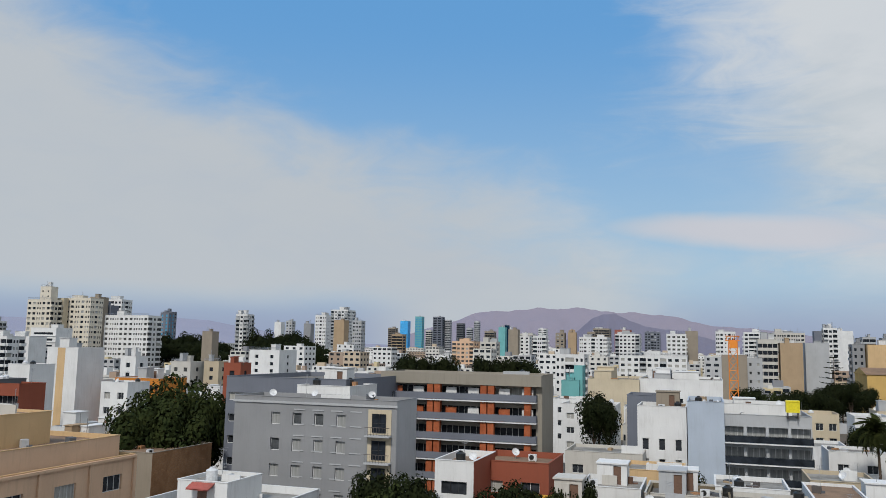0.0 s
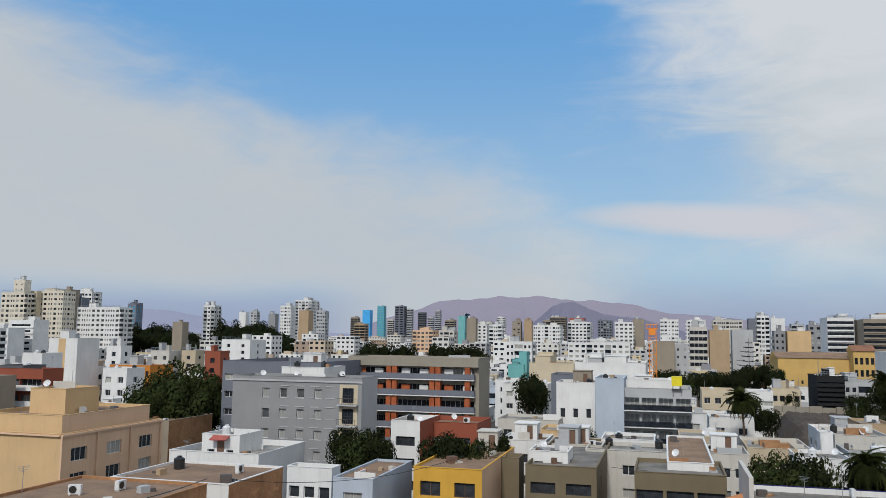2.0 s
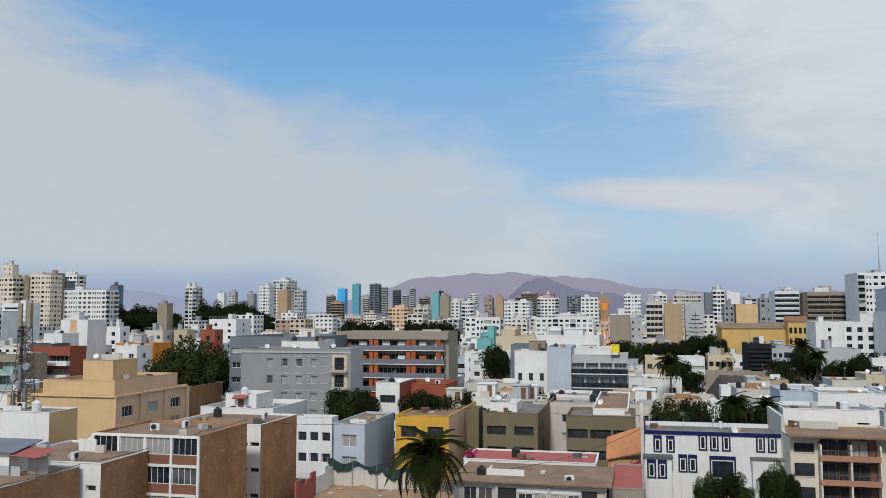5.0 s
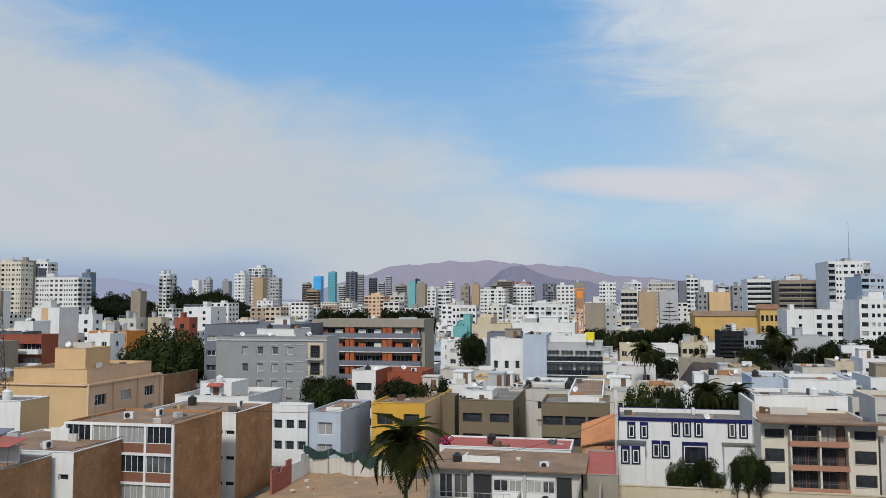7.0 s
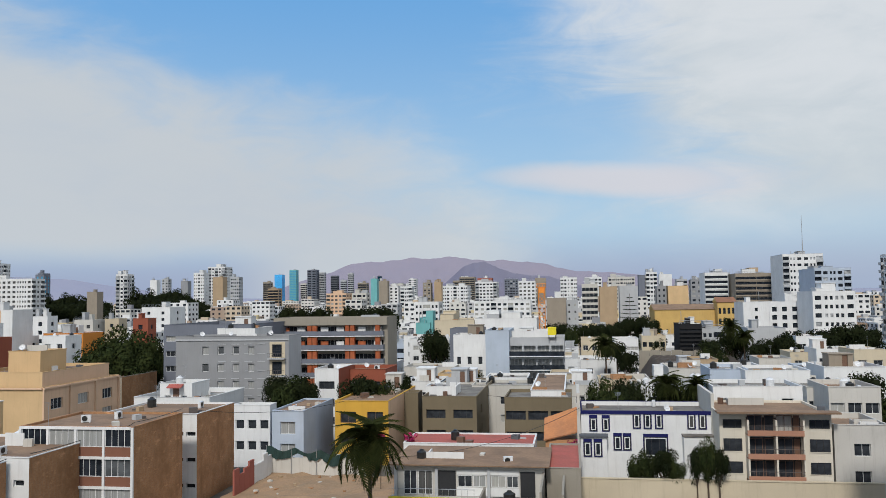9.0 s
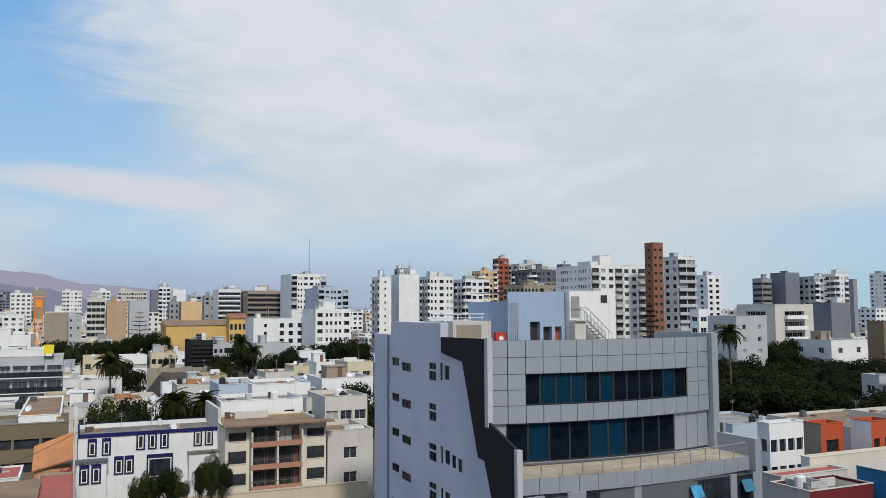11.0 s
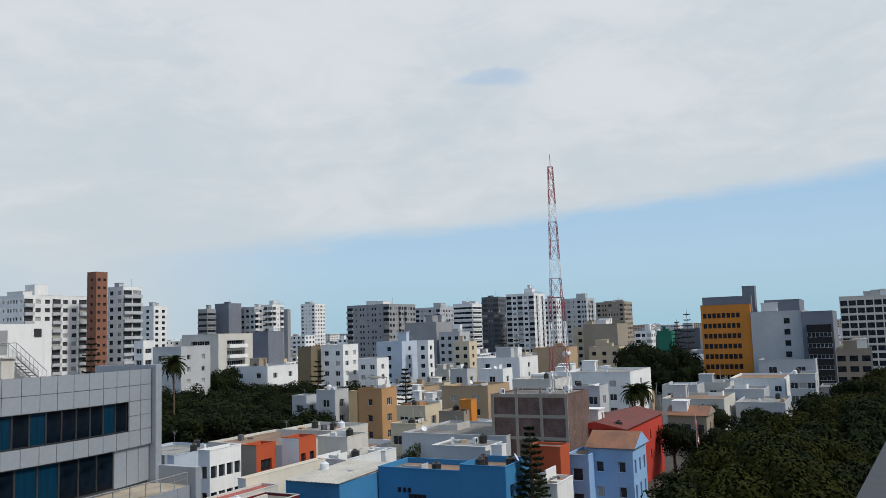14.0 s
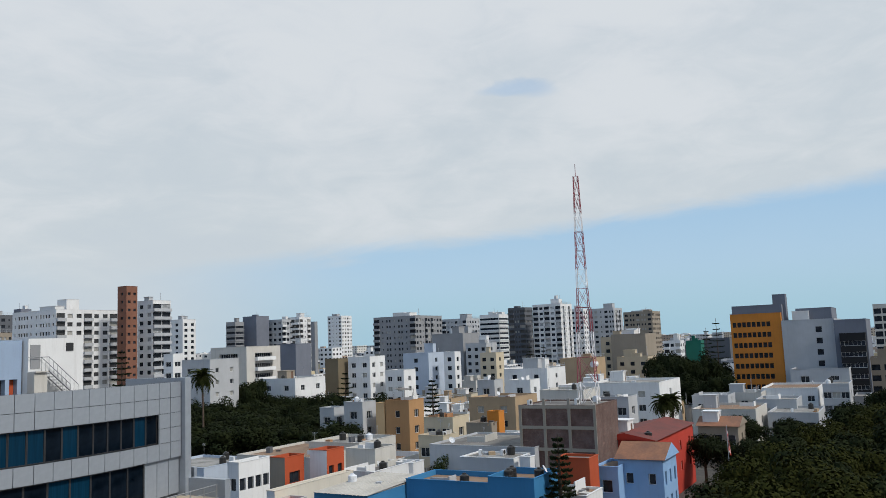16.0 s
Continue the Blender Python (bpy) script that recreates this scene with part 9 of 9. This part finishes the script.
# yellow-edged balcony of the low house
W, D, H = size_of(NEARH)
for x0, x1, z0, z1, kind in ((0.9, 2.2, 3.2, 5.5, "glass"), (2.35, 3.7, 3.2, 5.5, "glass_dark"), (6.2, 7.6, 4.0, 5.1, "glass"), (7.7, 8.9, 4.0, 5.1, "glass_curtain"), (9.4, 10.8, 4.0, 5.1, "glass"), (10.9, 12.0, 4.0, 5.1, "glass_curtain")):
    o = part("window", window_mesh(x1 - x0, z1 - z0, kind, "frame_white", 2), None, NEARH)
    o.matrix_local = pose((x0 + x1) / 2, -0.035, z0, 0, 0, 0)
# flat dark sheets on the wall in place of open doorways
for x0, x1 in ((4.3, 6.0), (12.2, 13.6)):
    s = Soup()
    s.box(x0, x1, -0.06, -0.004, 3.1, 5.5)
    part("doorway", s, ("frame_dark",), NEARH, "flat dark sheet standing for an open doorway")
for z0, z1 in ((3.15, 3.95), (5.15, 5.6)):
    s = Soup()
    s.box(6.1, 12.1, -0.12, -0.004, z0, z1)
    part("panel", s, ("white",), NEARH, "white panel above and below windows")
for x in (0.0, 4.0, 9.05):
    s = Soup()
    s.box(x, x + 0.28, -0.3, -0.004, 0, 5.75)
    part("column", s, ("lightgrey",), NEARH)
s = Soup()
s.box(-0.3, W * 0.62, -1.3, -0.003, 2.9, 3.1)
part("balcony", s, ("offwhite",), NEARH)
s = Soup()
s.box(-0.35, W * 0.62, -1.4, -1.305, 2.85, 3.25)
part("balcony_edge", s, ("plastic_yellow",), NEARH, "bright yellow balcony edge")
s = Soup()
for i in range(14):
    s.bar((i * W * 0.042, -1.25, 3.1), (i * W * 0.042, -1.25, 4.0), 0.02)
s.bar((0, -1.25, 4.0), (W * 0.55, -1.25, 4.0), 0.03)
part("railing", s, ("metal",), NEARH)
s = Soup()
s.box(-0.5, W + 0.5, -0.7, D + 0.3, H + 0.1, H + 0.22)
part("eave", s, ("roof_tan",), NEARH)

# walled yard and low red-roofed wing beside the low house
bld(-2.90, 0.35, 79.0, 92.0, 5.55, 'concrete', roof='roof_red', parapet=0.12, label='low grey wing with a faded red roof')
t = thing("yard_wall", 0, 0, 0, 0, "stained grey walls round a small service yard", "wall", "", "structure")
for a in ((-8.7, -8.52, 70.0, 76.6, 0, 4.3), (-3.2, -3.02, 70.0, 77.85, 0, 5.5), (-1.35, -1.15, 71.0, 78.9, 0, 5.1), (-8.5, -3.22, 70.1, 76.5, 2.9, 3.1)):
    s = Soup()
    s.box(*a)
    part("wall_bay", s, ("concrete",), t)
tank(-6.2, 75.4, 3.1, 0.55, 1.1)
junk(-4.6, 75.2, 3.1, 0.6, 77)

# flag on a pole between the tree crowns
t = thing("flagpole", 99.5, 19.0, 0, 0, "red and white flag hanging from a pole", "flag")
s = Soup()
s.bar((0, 0, 0), (0, 0, 11.2), 0.05, 0, 6)
part("pole", s, ("metal",), t)
for i, m in enumerate(("red", "steel_white", "red")):
    s = Soup()
    for j in range(5):
        a, b = 8.4 + j * 0.5, 8.9 + j * 0.5
        x = 0.08 + i * 0.32
        s.quad((x, -0.12 * math.sin(j), a - 0.3 * i), (x + 0.32, -0.12 * math.sin(j + 1), a - 0.3 * i - 0.2), (x + 0.32, -0.12 * math.sin(j + 2), b - 0.3 * i - 0.2), (x, -0.12 * math.sin(j + 1), b - 0.3 * i))
    part("stripe", s, (m,), t)


# slack cables along the brick roofs
def cable(a, b, sag, r=0.035):
    t = thing("cable", 0, 0, 0, 0, "slack black cable strung between roofs", "cable", "roof cables")
    s, n = Soup(), 14
    a, b = Vector(a), Vector(b)
    pts = [a.lerp(b, i / n) - Vector((0, 0, sag * 4 * (i / n) * (1 - i / n))) for i in range(n + 1)]
    d = (b - a).normalized()
    e = d.orthogonal().normalized()
    g = d.cross(e)
    for p in pts:
        s.v += [tuple(p + w * r) for w in (e, g, -e, -g)]
    for i in range(n):
        for k in range(4):
            s.f.append((4 * i + k, 4 * i + (k + 1) % 4, 4 * i + 4 + (k + 1) % 4, 4 * i + 4 + k))
            s.m.append(0)
    part("wire", s, ("plastic_black",), t)


cable((-48.1, 53.4, 8.95), (-48.1, 63.0, 8.9), 0.15)
cable((-46.2, 63.5, 9.3), (-46.2, 73.4, 9.3), 0.12)
cable((-46.2, 73.4, 9.3), (-40.8, 70.7, 10.9), 0.35)
cable((-40.8, 70.7, 10.9), (-40.8, 80.2, 10.9), 0.12)
cable((-40.9, 84.0, 10.2), (-28.0, 112.0, 9.0), 1.2, 0.03)
cable((-20.0, 78.0, 6.6), (0.6, 94.5, 9.4), 1.5, 0.03)
cable((-12.0, 112.0, 8.6), (12.0, 128.0, 9.0), 1.2, 0.03)


# ---- earth mound behind the flat roofs ----
def earth_mound(u0, u1, v0, v1, h):
    t = thing("earth_mound", u0, v0, 0, 0, "bare dark brown earth mound between houses", "mound", "", "structure")
    USED.append((u0, u1, v0, v1))
    rg = random.Random(12)
    s, nx, ny = Soup(), 40, 32
    for i in range(nx + 1):
        for j in range(ny + 1):
            a, b = i / nx, j / ny
            edge = min(1, 9 * min(a, 1 - a), 5 * b, 9 * (1 - b))
            z = h * edge * (0.55 + 0.45 * b) + 0.5 * math.sin(a * 17 + b * 5) * edge * math.cos(b * 9) + rg.uniform(-0.18, 0.18) * edge
            s.v.append(((u1 - u0) * a, (v1 - v0) * b, z))
    for i in range(nx):
        for j in range(ny):
            k = i * (ny + 1) + j
            s.f.append((k, k + ny + 1, k + ny + 2, k + 1))
            s.m.append(0)
    part("soil", s, ("soil_dark",), t)
    for i in range(9):
        s = Soup()
        w = (u1 - u0) / 9
        s.box(i * w, (i + 1) * w - 0.08, v1 - v0 + 0.3, v1 - v0 + 0.6, 0, h + 0.7 + 0.15 * math.sin(i * 2.7))
        part("wall_panel", s, ("concrete",), t)


earth_mound(18.5, 46.0, 200.0, 240.0, 5.6)


# ---- low houses between the larger buildings ----
def free(u0, u1, v0, v1, gap=1.0):
    for a, b, c, d in USED:
        if u0 < b + gap and u1 > a - gap and v0 < d + gap and v1 > c - gap:
            return False
    return True


rnd5 = random.Random(5)
made = 0
WALLS = ("white", "white", "white", "white", "white", "offwhite", "offwhite", "lightgrey", "cream", "tan", "paleblue", "peach")
cells = [(u, v) for u in range(-230, 420, 13) for v in range(20, 420, 13)]
cells.sort(key=lambda p: math.hypot(p[0], p[1]))
for cu, cv in cells:
    if made >= 310:
        break
    dist, az = math.hypot(cu, cv), math.degrees(math.atan2(-cu, cv)) - 17
    if dist < 118 or az > 26 or az < -112 or (cu // 13) % 7 == 3:
        continue
    u0, v0 = cu + rnd5.uniform(0, 2), cv + rnd5.uniform(0, 2)
    u1, v1 = u0 + rnd5.uniform(7.5, 11.5), v0 + rnd5.uniform(7.5, 11.5)
    if not free(u0, u1, v0, v1) or any(abs(p - (u0 + u1) / 2) < 4.5 and abs(q - (v0 + v1) / 2) < 4.5 for p, q in WOODS):
        continue
    h = rnd5.choice((3.1, 3.4, 5.6, 5.9, 6.2, 8.4 if dist > 220 else 5.8))
    m = rnd5.choice(WALLS)
    n = rnd5.choice((2, 3, 3))
    w = rnd5.choice((1.4, 1.8, 2.3))
    names = {"offwhite": "off-white", "lightgrey": "light grey", "paleblue": "pale blue"}
    side = "L" if az < -17 else "R"
    kw = {side: ("g", 2, w, 1.3)}
    bld(u0, u1, v0, v1, h, m, F=("g", n, w, 1.3), roof=rnd5.choice(("roof_white", "roof_grey", "roof_tan", "roof_white")), parapet=rnd5.choice((0.3, 0.8, 1.0)),
        name="town_house", label=f"{names.get(m, m)} low town house with a flat roof", frame=rnd5.choice(("frame_white", "frame_dark", "frame_brown")), group="low town houses", far=dist > 172, **kw)
    made += 1
    if made % 2:
        clutter(u0, u1, v0, v1, h)
rnd6, grown = random.Random(21), 0
while grown < 46:
    tu, tv = rnd6.uniform(-170, 60), rnd6.uniform(185, 420)
    if free(tu - 1.5, tu + 1.5, tv - 1.5, tv + 1.5, 0.2):
        tree(tu, tv, rnd6.uniform(7.5, 11.5), rnd6.uniform(2.4, 4.2), rnd6.choice((0, 1, 1, 2)))
    grown += 1


# ---- the town beyond, too far to count ----
def shell(s, x0, x1, y0, y1, z0, z1):
    """One flat-roofed block with a sunken roof behind its parapet."""
    n, t = len(s.v), 0.3
    for o, z in ((0, z0), (0, z1), (t, z1), (t, z1 - 0.7)):
        s.v += [(x0 + o, y0 + o, z), (x1 - o, y0 + o, z), (x1 - o, y1 - o, z), (x0 + o, y1 - o, z)]
    for r in range(3):
        for k in range(4):
            a, b = n + 4 * r + k, n + 4 * r + (k + 1) % 4
            s.f.append((a, b, b + 4, a + 4))
            s.m.append(0)
    s.f.append((n + 12, n + 13, n + 14, n + 15))
    s.m.append(2)


def far_town():
    m, nt, b = nodes_of("far_walls")
    g = nt.nodes.new("ShaderNodeNewGeometry").outputs["Random Per Island"]
    r = nt.nodes.new("ShaderNodeValToRGB")
    r.color_ramp.interpolation = "CONSTANT"
    el = r.color_ramp.elements
    el[0].color, el[1].color, el[1].position = (0.74, 0.75, 0.76, 1), (0.62, 0.61, 0.58, 1), 0.42
    for p, c in ((0.62, (0.45, 0.46, 0.48)), (0.74, (0.55, 0.44, 0.32)), (0.83, (0.36, 0.26, 0.19)), (0.90, (0.60, 0.50, 0.30)), (0.95, (0.22, 0.23, 0.26))):
        e = el.new(p)
        e.color = (*c, 1)
    nt.links.new(g, r.inputs[0])
    col = mixc(nt, rng(nt, tex(nt, 0.15, 5), 0.35, 0.7, 0, 0.3), r.outputs[0], (0.35, 0.35, 0.36))
    nt.links.new(col, b.inputs["Base Color"])
    b.inputs["Roughness"].default_value = 0.9
    MATS["far_walls"] = m
    rr = random.Random(8)
    for name, d0, d1, step, label in (("town_houses", 330, 800, 17, "dense white and tan houses of the town, not counted"), ("distant_town", 800, 2600, 34, "pale dense town reaching to the hills")):
        s = Soup()
        u = -d1
        while u < d1:
            v = -200
            while v < d1:
                p, q = u + rr.uniform(0, step * 0.3), v + rr.uniform(0, step * 0.3)
                w, d = rr.uniform(0.55, 0.8) * step, rr.uniform(0.55, 0.8) * step
                dist, az = math.hypot(p, q), math.degrees(math.atan2(-p, q)) - 17
                v += step
                if not (d0 < dist < d1 and -114 < az < 34) or rr.random() < 0.12 or not free(p, p + w, q, q + d, 0.5):
                    continue
                h = rr.choice((6, 8.5, 9, 11.5, 12, 14)) if rr.random() < 0.86 else rr.uniform(15, 24)
                if dist < 480:
                    h = min(h, 10)
                shell(s, p, p + w, q, q + d, 0, h)
                for _ in range(rr.choice((0, 1, 1, 2)) if dist < 1500 else 1):
                    a, b2 = p + rr.uniform(0.05, 0.6) * w, q + rr.uniform(0.05, 0.6) * d
                    shell(s, a, a + w * rr.uniform(0.15, 0.35), b2, b2 + d * rr.uniform(0.15, 0.35), h - 0.7, h + rr.uniform(0.6, 2.6))
                left = az < -17
                fl = 1
                while fl * 2.9 < h - 0.6 and dist < 1500:
                    z = h - fl * 2.9 + 0.9
                    k = max(2, int(w / 3.2))
                    ww = rr.choice((1.3, 1.8, 2.4))
                    for i in range(k):
                        x = p + w * (i + 0.5) / k
                        s.quad((x - ww / 2, q - 0.06, z), (x + ww / 2, q - 0.06, z), (x + ww / 2, q - 0.06, z + 1.3), (x - ww / 2, q - 0.06, z + 1.3), 1)
                    xs = p - 0.06 if left else p + w + 0.06
                    for i in range(k):
                        y = q + d * (i + 0.5) / k
                        s.quad((xs, y - ww / 2, z), (xs, y + ww / 2, z), (xs, y + ww / 2, z + 1.3), (xs, y - ww / 2, z + 1.3), 1)
                    fl += 1
            u += step
        ob = new(name, s.mesh(name, ("far_walls", "glass_dark", "roof_grey")))
        ob.matrix_world = GRID
        tagged(ob, label, "houses", "", "stuff")


far_town()
